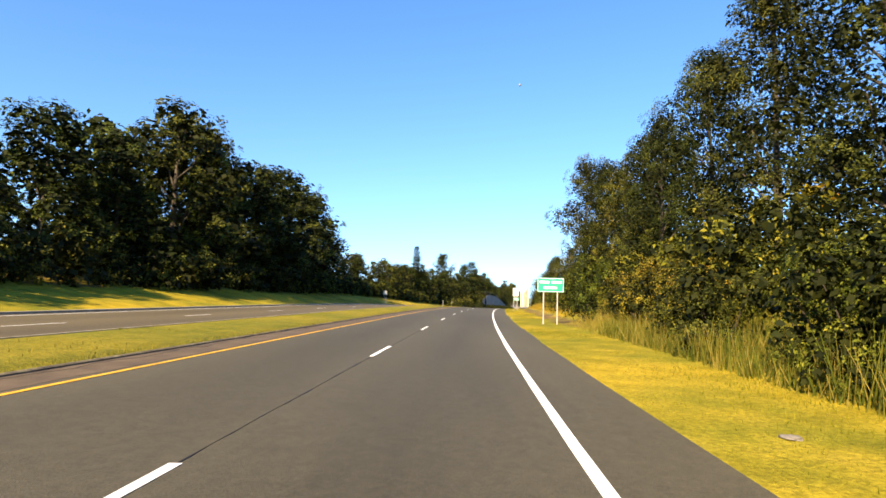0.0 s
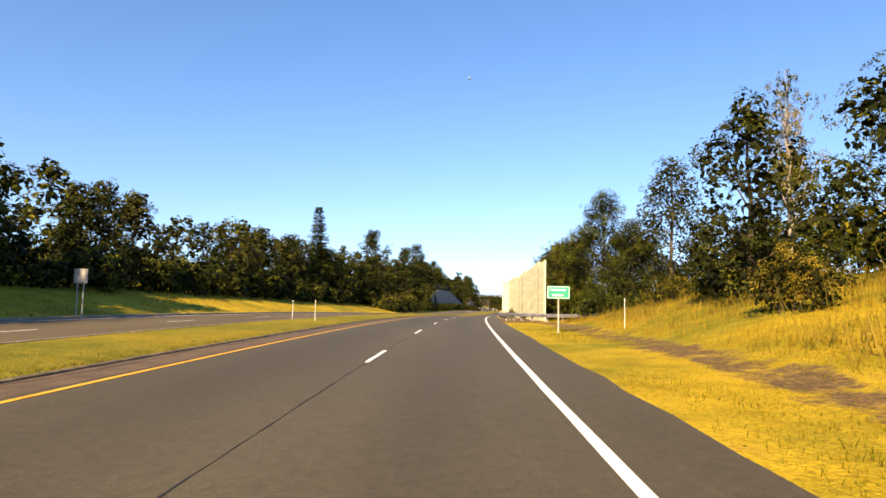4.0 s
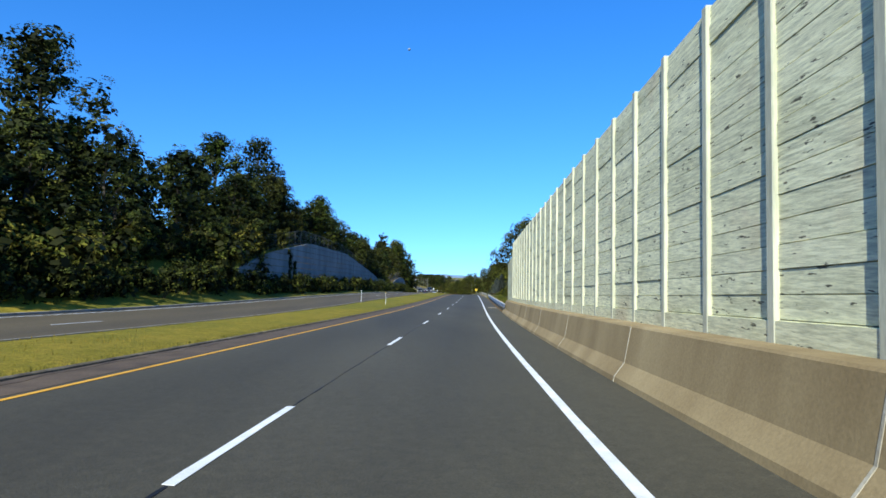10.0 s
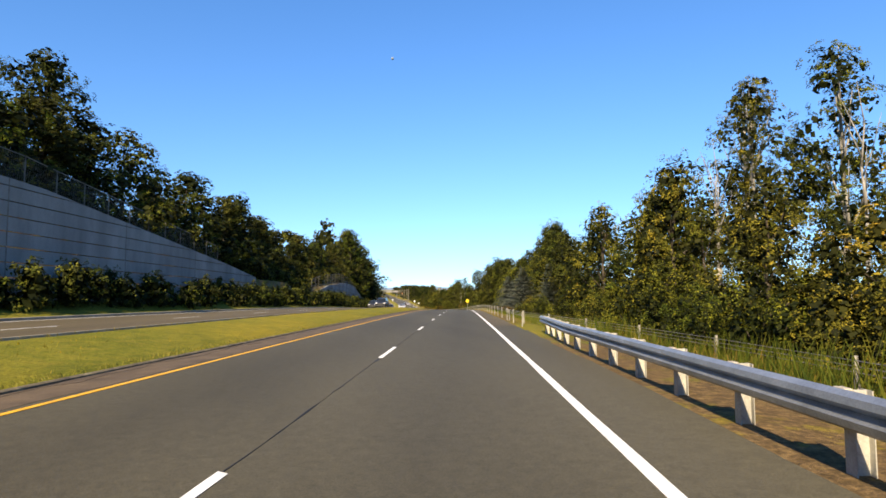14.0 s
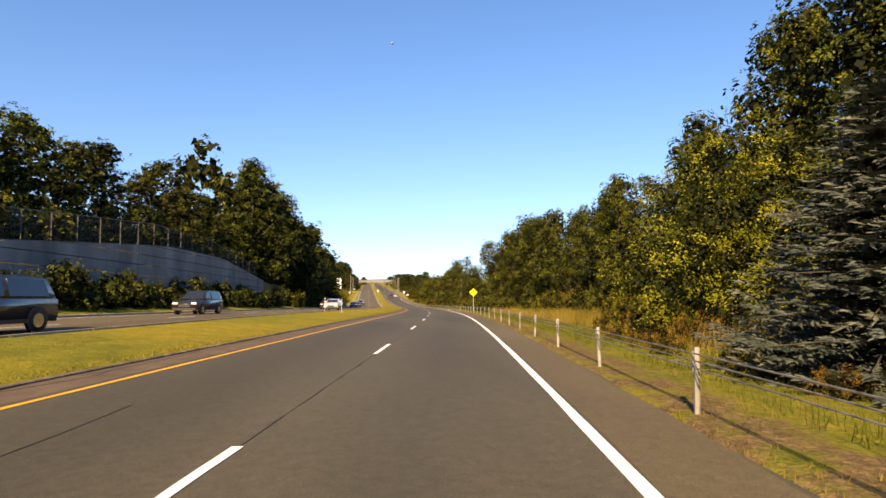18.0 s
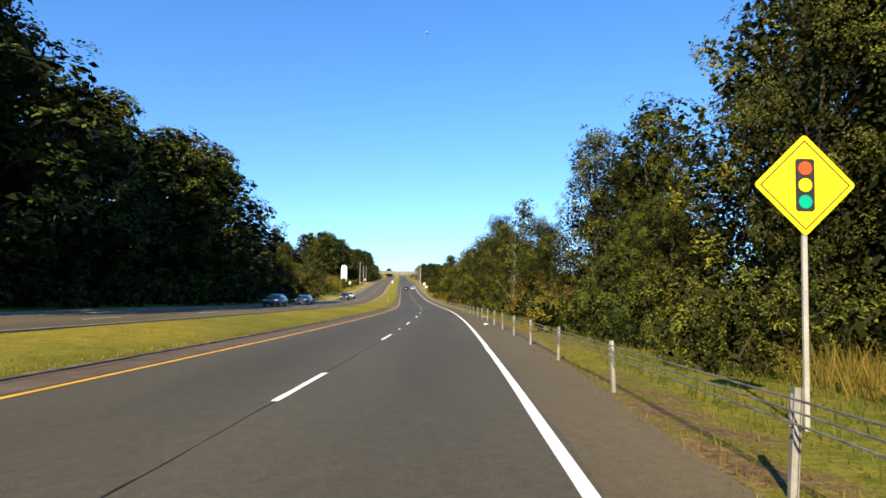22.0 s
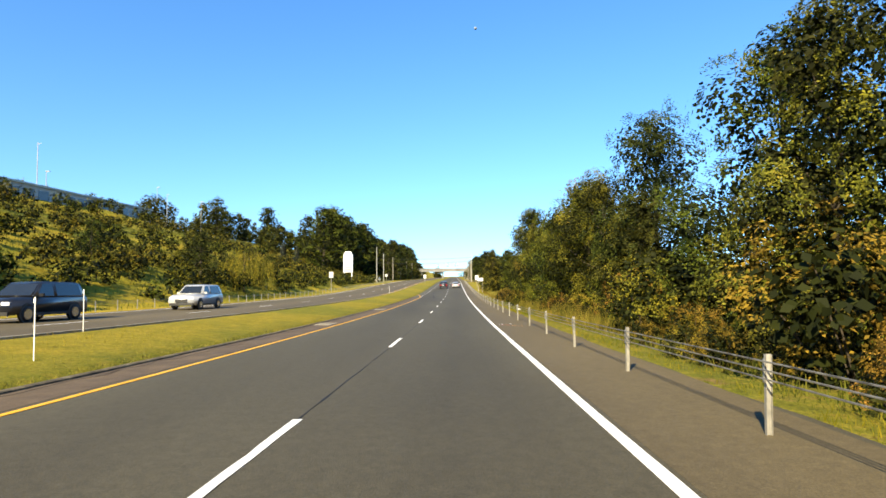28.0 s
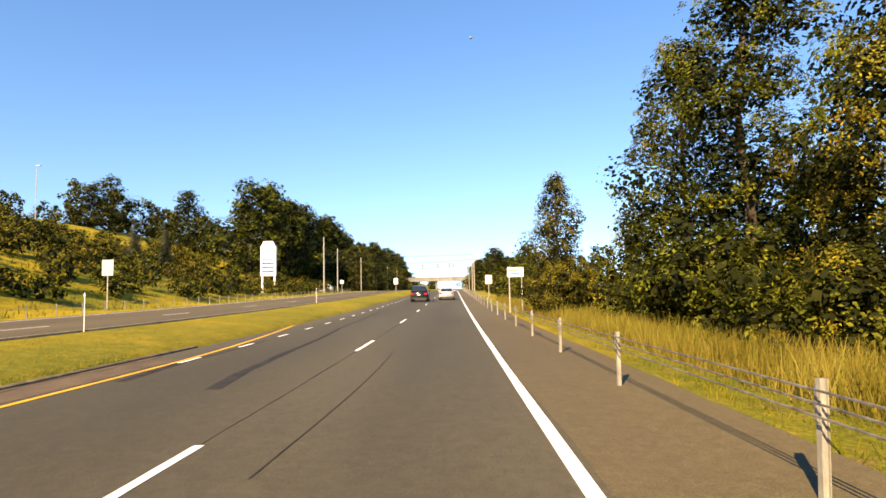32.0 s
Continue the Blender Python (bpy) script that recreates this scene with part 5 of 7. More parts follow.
# single trees that stand out
for s, u, h, me, base, name, label, *wide in [
        (91, 17.6, 24, NEAR_TALL[2], 20, "tree", "tall tree with a crown leaning over the verge"),
        (82.8, 14.6, 4.6, CONE_TREE, 9, "tree", "sunlit yellow-green sapling on the grassy bank", 1.5),
        (95.5, 15.0, 5.0, CONE_TREE, 9, "tree", "sunlit yellow-green sapling on the grassy bank", 1.2),
        (113, 17.3, 11.0, FEATHER, 16, "tree", "slender airy tree above the grassy bank", 0.8),
        (111, 14.5, 9.6, MID[3], 10, "tree", "dark conical tree on the grassy bank"),
        (86, 20, 22, NEAR_TALL[2], 20, "tree", "tall dark tree above the bank"),
        (144.3, 15.4, 14.2, MAPLE, 15, "tree", "tall tree behind the end of the noise wall"),
        (134, 19, 15, TALL[3], 20, "tree", "tall dark tree beside the end of the noise wall"),
        (304.3, 10.5, 8.3, LOCUST, 8, "tree", "bright yellow-green young tree behind the guard rail", 0.72),
        (297.5, 13.6, 6.0, NEAR_MID[1], 10, "tree", "leafy yellow-green sapling behind the guard rail", 1.2),
        (304, 16.8, 7.4, NEAR_MID[0], 10, "tree", "leafy sapling behind the spruce", 1.2),
        (293, 13.5, 5.2, NEAR_MID[1], 10, "tree", "leafy yellow-green sapling behind the guard rail", 1.2),
        (299.6, 11.8, 6.0, SPRUCE[0], 7, "spruce_tree", "grey-green spruce among leafy trees"),
        (207.5, -36.5, 21.0, TALL_PINE, 21, "pine_tree", "tall narrow pine above the other trees"),
        (250, -36.5, 14.5, FAR_TALL[0], 20, "tree", "dark round tree on the far bank", 1.6),
        (271, -42.5, 22.3, FAR_TALL[1], 20, "tree", "tall broad-crowned dark tree above its neighbours", 1.25),
        (301, -38, 18.2, FAR_TALL[2], 20, "tree", "broad leafy tree behind the retaining wall", 1.45),
        (305, -34.5, 12.5, PINE[1], 14, "pine_tree", "broad pine above the retaining wall"),
        (313.5, -36.5, 19.5, FAR_TALL[0], 20, "tree", "large dark tree above the retaining wall", 1.25),
        (327.0, -36.8, 15.5, PINE[1], 14, "pine_tree", "broad pine above the retaining wall"),
        (354, -36.5, 17.6, FAR_TALL[1], 20, "tree", "round tree above the retaining wall", 1.2),
        (68, -33.7, 22, POPLAR[0], 24, "tree", "tall ivy-covered tree beside the oncoming lanes"),
        (89.6, -33.4, 6.6, CEDAR, 6, "cedar_tree", "small pointed cedar on the grass"),
        (74, -32, 6.2, CEDAR, 6, "cedar_tree", "small dark cedar at the wood's edge"),
        (282.8, 8.7, 11.2, HANGING, 11.2, "tree", "leafy tree hanging over the end of the noise wall"),
        (345, 23, 19.5, THIN, 20, "tree", "tall thin-crowned tree above the thicket"),
        (352, 26, 21, THIN, 20, "tree", "tall thin-crowned tree above the thicket"),
        (338.5, 24.8, 19, THIN, 20, "tree", "tall thin-crowned tree above the thicket"),
        (586, 14.5, 15.0, NEAR_MID[1], 10, "tree", "large golden-green tree behind the fence"),
        (387.0, 11.0, 6.9, BROAD_SPRUCE[0], 7, "spruce_tree", "blue-grey spruce beside the cable fence"),
        (400.2, 10.2, 6.3, BROAD_SPRUCE[1], 7, "spruce_tree", "broad blue-grey spruce beside the cable fence"),
        (412.2, 12.8, 9.2, LOCUST, 8, "tree", "feathery bright yellow-green tree by the fence"),
        (431, 21, 17.4, FAR_TALL[1], 20, "tree", "broad oak-like tree in a wooded rise"),
        (421.5, 22, 19.6, FAR_TALL[0], 20, "tree", "broad oak-like tree in a wooded rise"),
        (412.5, 20.5, 17.2, FAR_TALL[1], 20, "tree", "broad oak-like tree in a wooded rise"),
        (451.5, 20.0, 15.6, TALL[0], 20, "tree", "broad oak-like tree beyond the meadow", 1.1),
        (538.6, 11.8, 9.6, MAPLE, 15, "tree", "leafy tree close behind the round maple"),
        (453, 22, 17.6, FAR_TALL[0], 20, "tree", "broad oak-like tree beyond the meadow"),
        (524.5, 9.4, 9.4, THIN, 20, "tree", "slender airy tree behind the fence"),
        (566, 12.4, 12.2, POPLAR[1], 24, "tree", "slender pale tree behind the fence"),
        (486, 20.5, 18.6, FAR_TALL[2], 20, "tree", "broad oak-like tree beyond the meadow"),
        (478.5, 20.5, 18.2, FAR_TALL[0], 20, "tree", "broad oak-like tree beyond the meadow"),
        (372, 12.5, 6.4, SPRUCE[0], 7, "spruce_tree", "blue-grey spruce at the wood's edge"),
        (514, 14.5, 17.0, NEAR_TALL[0], 20, "tree", "tall green tree beyond the warning sign"),
        (489, 15.6, 16, NEAR_TALL[2], 20, "tree", "tall dark tree behind the warning sign", 0.85),
        (519.5, 12.0, 9.4, MAPLE, 15, "tree", "dark maple-like tree behind the cable fence"),
        (537.5, 12.6, 15.6, THIN, 20, "tree", "tall slender tree behind the fence"),
        (553, 11.8, 15.5, MAPLE, 15, "tree", "broad maple-like tree close to the fence"),
        (548, 12.0, 13.4, MAPLE, 15, "tree", "broad maple-like tree close to the fence"),
        (540.6, 8.8, 10.6, ROUND_MAPLE, 10.4, "tree", "broad round maple overhanging the fence", 1.08),
        (645.0, 15.2, 15.5, FEATHER, 16, "tree", "tall pale feathery tree leaning over its neighbours"),
        (637.2, 15.2, 13.2, NEAR_TALL[2], 20, "tree", "tall dark-green tree behind the russet one"),
        (638.4, 11.4, 5.8, RUSSET, 8, "tree", "small tree with rust-brown autumn leaves"),
        (661.0, 12.2, 11.2, NEAR_MID[1], 10, "tree", "rounded yellow-green tree behind the fence", 0.9),
        (806, -95, 13, FAR[0], 16, "tree", "round tree at the top of the hill", 1.7),
        (828, -104, 18, FAR[1], 16, "tree", "broad tree in the wood behind the hill", 1.6),
        (840, -85, 20.5, FAR[0], 16, "tree", "broad tree in the wood behind the hill", 1.6),
        (853, -70, 23, FAR[2], 16, "tree", "broad tree in the wood behind the hill", 1.3),
        (868, -58, 24.5, FAR[0], 16, "tree", "broad tree in the wood behind the hill", 1.3),
        (620.9, 11.8, 10.6, NEAR_MID[1], 10, "tree", "large olive-green tree behind the fence"),
        (584, -40.8, 28.5, POPLAR[1], 24, "poplar_tree", "tall green poplar on the far side"),
        (572, -41, 29.5, POPLAR[0], 24, "poplar_tree", "tall dark poplar on the far side"),
        (671, 15.4, 11.8, YELLOWING, 10, "tree", "golden-green tree behind the tall grass"),
        (681, 15.2, 16.8, NEAR_TALL[1], 20, "tree", "large bright green tree beyond the tall grass", 1.3),
        (674, 17.5, 13.5, NEAR_MID[0], 10, "tree", "leafy tree behind the tall grass", 1.1),
        (535.2, 13.8, 12.6, MAPLE, 15, "tree", "tall leafy tree behind the round maple", 0.9),
        (617, 14.0, 13.5, NEAR_MID[3], 10, "tree", "tall dark tree behind the fence"),
        (688, 15.6, 17, NEAR_TALL[1], 20, "tree", "large tree with yellow-green leaves"),
        (690.8, 8.9, 8.9, CONE_TREE, 9, "tree", "upright pointed young tree beside the white sign"),
        (569.5, 10.2, 11.4, NEAR_MID[1], 10, "tree", "broad olive-green tree with yellowing leaves behind the fence"),
        (578, -38.0, 13.8, CONE_TREE, 9, "tree", "pointed dark-green tree beyond the oncoming lanes", 0.85),
        (583.5, -28.0, 8.8, CONE_TREE, 9, "tree", "pointed light-green tree beyond the oncoming lanes", 1.1),
        (604, -30.0, 7.8, CONE_TREE, 9, "tree", "pointed light-green tree beyond the oncoming lanes"),
        (657, -33.0, 8.6, CONE_TREE, 9, "tree", "upright dark-green tree at the foot of the hill", 1.1),
        (766.7, -99, 10.5, HILL_TREE, 10.5, "tree", "broad round tree on top of the grassy hill")]:
    plant(name, label, "tree", me, s, u, h / base, (s * 97 + u * 31) % 360, sink=0.1, wide=wide[0] if wide else 1.0)
for s, u in ((340, 18), (343, 19.5), (330, 20)):
    t = plant("dead_tree", "bare grey dead tree in the thicket", "tree", (SNAG,), s, u, 0.9, rt.uniform(0, 360), names=("trunk",))


# bushes and hedges
def hedge(s0, s1, u0, u1, gap, kinds, h0, h1, label, group="", name="bush", whole=True, fine=False):
    """Bushes along a strip: each a thing, or all joined where none can be told apart."""
    r = np.random.default_rng([int(10 * s0) + 1000, int(10 * abs(u0)), int(u0 > 0)])
    placed = []
    for s in np.arange(s0, s1, gap):
        me = (BUSH if whole and u0 > 0 else BRUSH if fine else THICKET)[kinds[int(r.integers(len(kinds)))]]
        v, t, h = s + r.normal(0, gap * 0.25), u0 + (u1 - u0) * r.random(), r.uniform(h0, h1) / 2.4
        if whole:
            plant("bush", label, "bush", me, v, t, h, r.uniform(0, 360), group, ("stem", "foliage"), 0.15)
        else:
            placed.append((me[1], spot(r, v, t, h, 0.15)))
    if placed:
        joined(name, label, "bushes", placed)


hedge(-12, 60, 12.2, 13.6, 2.2, [0, 1, 1, 3], 2.0, 4.6, "dense leafy undergrowth at the wood's edge", name="undergrowth", whole=False, fine=True)
hedge(20, 64, 10.2, 11.6, 2.3, [1, 3, 0, 1, 0], 1.5, 3.4, "yellowing leafy bush at the wood's edge", "bushes on the near verge")
hedge(-4, 21, 9.2, 10.6, 2.0, [0, 1, 0, 3, 2], 1.4, 3.0, "leafy bush spreading over the verge", "bushes on the near verge")
hedge(62, 135, 12.4, 16, 3.0, [1, 3, 0], 1.2, 2.6, "yellow-green shrub on the grassy bank", "shrubs on the bank")
hedge(56, 96, 15, 17, 2.2, [0, 1, 2], 2.0, 4.5, "dense shrubs under the trees", name="undergrowth", whole=False)
hedge(98, 140, 17, 22, 2.0, [0, 1, 2, 3], 1.6, 3.4, "dense shrubs above the bank", name="undergrowth", whole=False)
hedge(128, 148, 12.0, 15.0, 1.4, [2, 0, 2], 1.8, 3.4, "dark undergrowth beside the end of the noise wall", name="undergrowth", whole=False, fine=True)
hedge(-20, 96, -28.5, -31, 2.0, [2, 2, 0], 2.5, 5.0, "dark shrubs under the far trees", name="undergrowth", whole=False)
hedge(98, 228, -30.5, -34, 1.7, [0, 1, 2], 2.4, 5.0, "leafy shrubs below the trees on the far slope", name="undergrowth", whole=False)
hedge(226, 480, -23.4, -24.4, 4.5, [2, 2, 0], 2.0, 3.0, "unclipped hedge bush before the retaining wall", "hedge before the wall")
hedge(226, 480, -24.2, -25.2, 1.9, [0, 2, 2, 2], 2.4, 3.5, "dense dark hedge along the retaining wall", name="hedge", whole=False)
hedge(226, 298, -25.5, -30, 1.5, [0, 2, 1], 3.0, 5.5, "tall shrubs on the far bank", name="undergrowth", whole=False)
hedge(296, 482, -28.5, -31, 1.8, [0, 2, 1], 1.8, 4.0, "shrubs behind the chain-link fence", name="undergrowth", whole=False)
hedge(287, 336, 9.0, 10.6, 2.4, [1, 0, 3, 1], 1.4, 3.0, "leafy shrub behind the guard rail", "shrubs behind the rail")
hedge(390, 410, 7.9, 8.8, 2.2, [4, 3, 4], 0.7, 1.1, "low russet shrub by the fence", "shrubs by the fence")
hedge(412, 424, 10.2, 11.4, 2.6, [3, 4, 3], 1.4, 2.4, "golden autumn shrub by the fence", "shrubs by the fence")
hedge(376, 384, 8.2, 9.4, 3.2, [4, 3, 1, 0], 0.8, 1.4, "low russet and yellow shrub by the fence", "shrubs by the fence")
hedge(338, 420, 10, 14, 3.4, [1, 0, 3, 4], 1.3, 2.6, "shrub with yellowing leaves by the fence", "shrubs by the fence")
hedge(305, 378, 14.5, 17, 1.8, [1, 0, 3, 2], 1.8, 3.6, "dense thicket behind the fence", name="undergrowth", whole=False)
hedge(378, 484, 17.5, 20.5, 1.8, [3, 1, 0, 2], 1.8, 4.0, "dense thicket at the foot of the trees", name="undergrowth", whole=False)
hedge(420, 484, 15.5, 17.5, 4.0, [3, 3, 1, 4], 1.8, 3.8, "yellow autumn shrub at the meadow's edge", "shrubs at the meadow")
hedge(484, 611, 8.6, 10.2, 2.6, [0, 1, 3, 0, 4], 1.5, 3.2, "leafy bush close behind the cable fence", "bushes behind the fence")
hedge(484, 690, 11.5, 13.5, 2.5, [0, 1, 2, 0], 2.2, 4.6, "dense thicket under the roadside trees", name="undergrowth", whole=False, fine=True)
hedge(564, 600, 7.4, 8.3, 1.7, [4, 3, 4], 0.9, 1.4, "russet undergrowth bush behind the cable fence", "bushes behind the fence")
hedge(612, 628, 8.4, 9.6, 2.2, [3, 4, 3], 1.3, 2.0, "leafy pale shrub with turning leaves behind the cable fence", "bushes behind the fence")
hedge(636, 664, 7.6, 8.8, 1.8, [4, 3, 4, 4], 1.1, 1.9, "russet undergrowth bush behind the cable fence", "bushes behind the fence")
for s, u, h in ((496.6, 8.0, 2.5), (498.9, 8.7, 2.7), (501.5, 8.4, 2.2), (531.8, 8.3, 2.0), (614.5, 9.2, 1.9), (617.2, 9.6, 2.1), (620, 9.3, 1.7)):
    plant("bush", "bush with broad pale yellowing leaves behind the fence", "bush", BROAD_LEAF, s, u, h / 2.4, (s * 71) % 360, "bushes behind the fence", ("stem", "foliage"), 0.15)
hedge(690, 800, 9.5, 13, 3.0, [1, 0, 3], 1.5, 3.4, "shrubs beside the road near the lights", name="undergrowth", whole=False)
hedge(484, 600, -23.5, -28, 1.5, [2, 0, 2], 2.0, 4.5, "dark shrubs beyond the oncoming lanes", name="undergrowth", whole=False)
for k in range(10):
    hedge(590 + rt.uniform(0, 4), 806 - 3 * k, -26 - 6.0 * k, -31 - 6.5 * k, 2.7 + 0.20 * k, [3, 1, 3, 0, 3], 1.4, 3.4, "shrubs on the overgrown hillside", name="hillside_shrubs", whole=False)
for s, u, h, k in ((648.5, -28.5, 7.6, 3), (672, -31, 6.0, 1), (612, -27, 5.5, 2), (690, -34, 4.5, 0), (640, -36, 5.5, 0)):
    plant("tree", "small leafy tree at the foot of the hill", "tree", MID[k], s, u, h / 10, rt.uniform(0, 360), "trees on the hillside", wide=1.25)
plant("willow_tree", "weeping yellow-green willow beside the far fence", "tree", WILLOW, 659.5, -27.5, 0.92, 20, sink=0.1, wide=1.2)
for s, u in ((746.6, -49.1), (751.5, -46.5)):
    plant("spruce_tree", "pale blue spruce on the hillside", "tree", SPRUCE[1], s, u, 1.0, 0, sink=0.1)


# ivy on the retaining wall
def ivy(s, top, wide, seed):
    r = np.random.default_rng(seed)
    n = 26
    hs = np.linspace(0.6, top, n)
    cs = [at(s + r.normal(0, wide * (0.5 - 0.3 * h / top)), -25.85, h) for h in hs]
    q, k = leaf_quads(r, cs, np.full(n, 0.34) * r.uniform(0.7, 1.2, n), 1500, 0.085, 300, 0.16)
    tagged(new("ivy", leafy("ivy", q, k, LEAF_DARK)), "dark ivy climbing the grey retaining wall", "climbing plant")


ivy(301.2, 7.2, 1.2, 1)
ivy(303.4, 5.6, 0.8, 2)
ivy(368, 4.0, 1.0, 3)


# ---- signs ----
def text_mesh(words, size, mat):
    cu = bpy.data.curves.new("words", "FONT")
    cu.body, cu.size, cu.align_x, cu.align_y, cu.extrude = words, size, "CENTER", "CENTER", 0.002
    cu.offset = 0.02 * size
    o = new("words", cu)
    me = bpy.data.meshes.new_from_object(o.evaluated_get(bpy.context.evaluated_depsgraph_get()))
    bpy.data.objects.remove(o)
    bpy.data.curves.remove(cu)
    me.materials.clear()
    me.materials.append(mat)
    return me


UPRIGHT = Matrix.Rotation(radians(90), 4, "X")


def plate(w, h, radius=0.05, thick=0.004, y=0.0):
    """A flat board with rounded corners, standing in x and z, its face towards -y."""
    bm = bmesh.new()
    ring = []
    for cx, cz, a0 in ((w / 2 - radius, h / 2 - radius, 0), (-w / 2 + radius, h / 2 - radius, 90), (-w / 2 + radius, -h / 2 + radius, 180), (w / 2 - radius, -h / 2 + radius, 270)):
        for a in np.linspace(a0, a0 + 90, 5):
            ring.append((cx + radius * math.cos(radians(a)), cz + radius * math.sin(radians(a))))
    f = bm.faces.new([bm.verts.new((x, y, z)) for x, z in ring])
    e = bmesh.ops.extrude_face_region(bm, geom=[f])
    bmesh.ops.translate(bm, vec=(0, thick, 0), verts=[v for v in e["geom"] if isinstance(v, bmesh.types.BMVert)])
    bmesh.ops.recalc_face_normals(bm, faces=bm.faces)
    return bm


def sign_posts(sign, xs, top, r=0.035):
    for x in xs:
        part("post", boxes((x - r, 0.01, -0.6, x + r, 0.06, top), bevel=0.004), STEEL_DULL, sign)


def green_sign(s, u, w, h, z, label, lines, xs, turn=0):
    sign = thing("road_sign", label, "road sign", m=stand(s, u, float(ground(s, u)), turn))
    sign_posts(sign, xs, z + h)
    p = part("panel", plate(w, h, 0.06, y=0), SIGN_GREEN, sign, "green panel with white border", m=Matrix.Translation((0, 0, z + h / 2)))
    b = 0.025
    part("border", boxes((-w / 2 + b, -0.004, h / 2 - 2 * b, w / 2 - b, -0.001, h / 2 - b), (-w / 2 + b, -0.004, -h / 2 + b, w / 2 - b, -0.001, -h / 2 + 2 * b),
                         (-w / 2 + b, -0.004, -h / 2 + 2 * b, -w / 2 + 2 * b, -0.001, h / 2 - 2 * b), (w / 2 - 2 * b, -0.004, -h / 2 + 2 * b, w / 2 - b, -0.001, h / 2 - 2 * b)), SIGN_WHITE, p)
    for x0, x1, zz, t in lines:
        part("letter_bar", boxes((x0, -0.005, zz - t / 2, x1, -0.001, zz + t / 2)), SIGN_WHITE, p)
    return sign


# writing that cannot be read stands as bars
green_sign(35.0, 6.97, 1.62, 0.88, 2.0, "green guide sign with white lettering on two steel posts",
           [(-0.66, -0.08, 0.17, 0.14), (0.06, 0.66, 0.17, 0.14), (-0.42, 0.38, -0.17, 0.14)], (-0.42, 0.42), -3)
green_sign(114.1, 6.75, 1.1, 0.62, 1.65, "small green sign on one steel post in the verge", [(-0.40, 0.36, 0.12, 0.07), (-0.3, 0.24, -0.14, 0.07)], (0.0,), -3)

sign = thing("speed_limit_sign", "white speed limit sign on two steel posts in the verge", "road sign", m=stand(78.9, 6.46, float(ground(78.9, 6.46)), -2))
sign_posts(sign, (-0.25, 0.25), 2.2)
p = part("panel", plate(0.78, 1.14, 0.05), SIGN_WHITE, sign, m=Matrix.Translation((0, 0, 2.57)))
part("border", boxes((-0.34, -0.004, 0.52, 0.34, -0.001, 0.54), (-0.34, -0.004, -0.54, 0.34, -0.001, -0.52), (-0.365, -0.004, -0.525, -0.345, -0.001, 0.525), (0.345, -0.004, -0.525, 0.365, -0.001, 0.525)), SIGN_BLACK, p)
for words, size, z in (("SPEED", 0.20, 0.36), ("LIMIT", 0.20, 0.11), ("40", 0.52, -0.27)):
    part("lettering", text_mesh(words, size, SIGN_BLACK), None, p, m=Matrix.Translation((0, -0.006, z)) @ UPRIGHT)

# signal-ahead diamond
sign = thing("warning_sign", "yellow diamond sign with a traffic light symbol on a post", "road sign", m=stand(476.2, 6.9, float(ground(476.2, 6.9)), 2))
part("post", boxes((-0.03, 0.01, -0.6, 0.03, 0.05, 3.0), bevel=0.004), STEEL_DULL, sign)
p = part("panel", plate(0.91, 0.91, 0.05), SIGN_YELLOW, sign, m=Matrix.Translation((0, 0, 3.05)) @ Matrix.Rotation(radians(45), 4, "Y"))
fr = 0.40
part("border", boxes((-fr, -0.004, fr - 0.015, fr, -0.001, fr), (-fr, -0.004, -fr, fr, -0.001, -fr + 0.015), (-fr, -0.004, -fr + 0.015, -fr + 0.015, -0.001, fr - 0.015), (fr - 0.015, -0.004, -fr + 0.015, fr, -0.001, fr - 0.015)), SIGN_BLACK, p)
part("symbol", plate(0.24, 0.66, 0.04, 0.003, -0.004), SIGN_BLACK, p, "black signal symbol", m=Matrix.Rotation(radians(-45), 4, "Y"))
for z, mt in ((0.21, SIGN_RED), (0.0, SIGN_YELLOW), (-0.21, SIGN_LAMP_GREEN)):
    bm = bmesh.new()
    bmesh.ops.create_cone(bm, cap_ends=True, segments=20, radius1=0.085, radius2=0.085, depth=0.004, matrix=Matrix.Translation((0, -0.008, z)) @ UPRIGHT)
    part("disc", bm, mt, p, m=Matrix.Rotation(radians(-45), 4, "Y"))


def back_sign(s, u, w, h, z, label, mat, xs=(0,), rise=None, bars=()):
    g = float(ground(s, u)) if rise is None else rise
    sign = thing("road_sign", label, "road sign", m=stand(s, u, g))
    sign_posts(sign, xs, z + h * 0.9)
    p = part("panel", plate(w, h, 0.04), mat, sign, m=Matrix.Translation((0, 0, z + h / 2)))
    for x0, x1, zz, t in bars:
        part("letter_bar", boxes((x0, -0.005, zz - t / 2, x1, -0.001, zz + t / 2)), SIGN_BLACK, p)
    return sign


ALU = plain("bare_aluminium", (0.55, 0.54, 0.50), 0.45, 0.6)
back_sign(119.8, -21.8, 0.9, 0.9, 2.0, "bare metal back of a sign on a post", ALU, (-0.2, 0.2))
back_sign(700.7, -24.6, 0.9, 1.25, 2.7, "bare metal back of a tall sign on a post", ALU)
back_sign(693.3, 6.6, 1.05, 0.62, 2.3, "white sign with unreadable lettering on two posts", SIGN_WHITE, (-0.4, 0.4), bars=[(-0.38, 0.38, 0.13, 0.07), (-0.3, 0.3, -0.1, 0.07)])
back_sign(735, 7.5, 0.9, 1.2, 1.9, "small pale roadside sign", SIGN_WHITE)
back_sign(760, -8.0, 0.75, 1.1, 1.6, "yellow-white sign in the median", SIGN_WHITE, bars=[(-0.2, 0.2, 0.1, 0.2)])
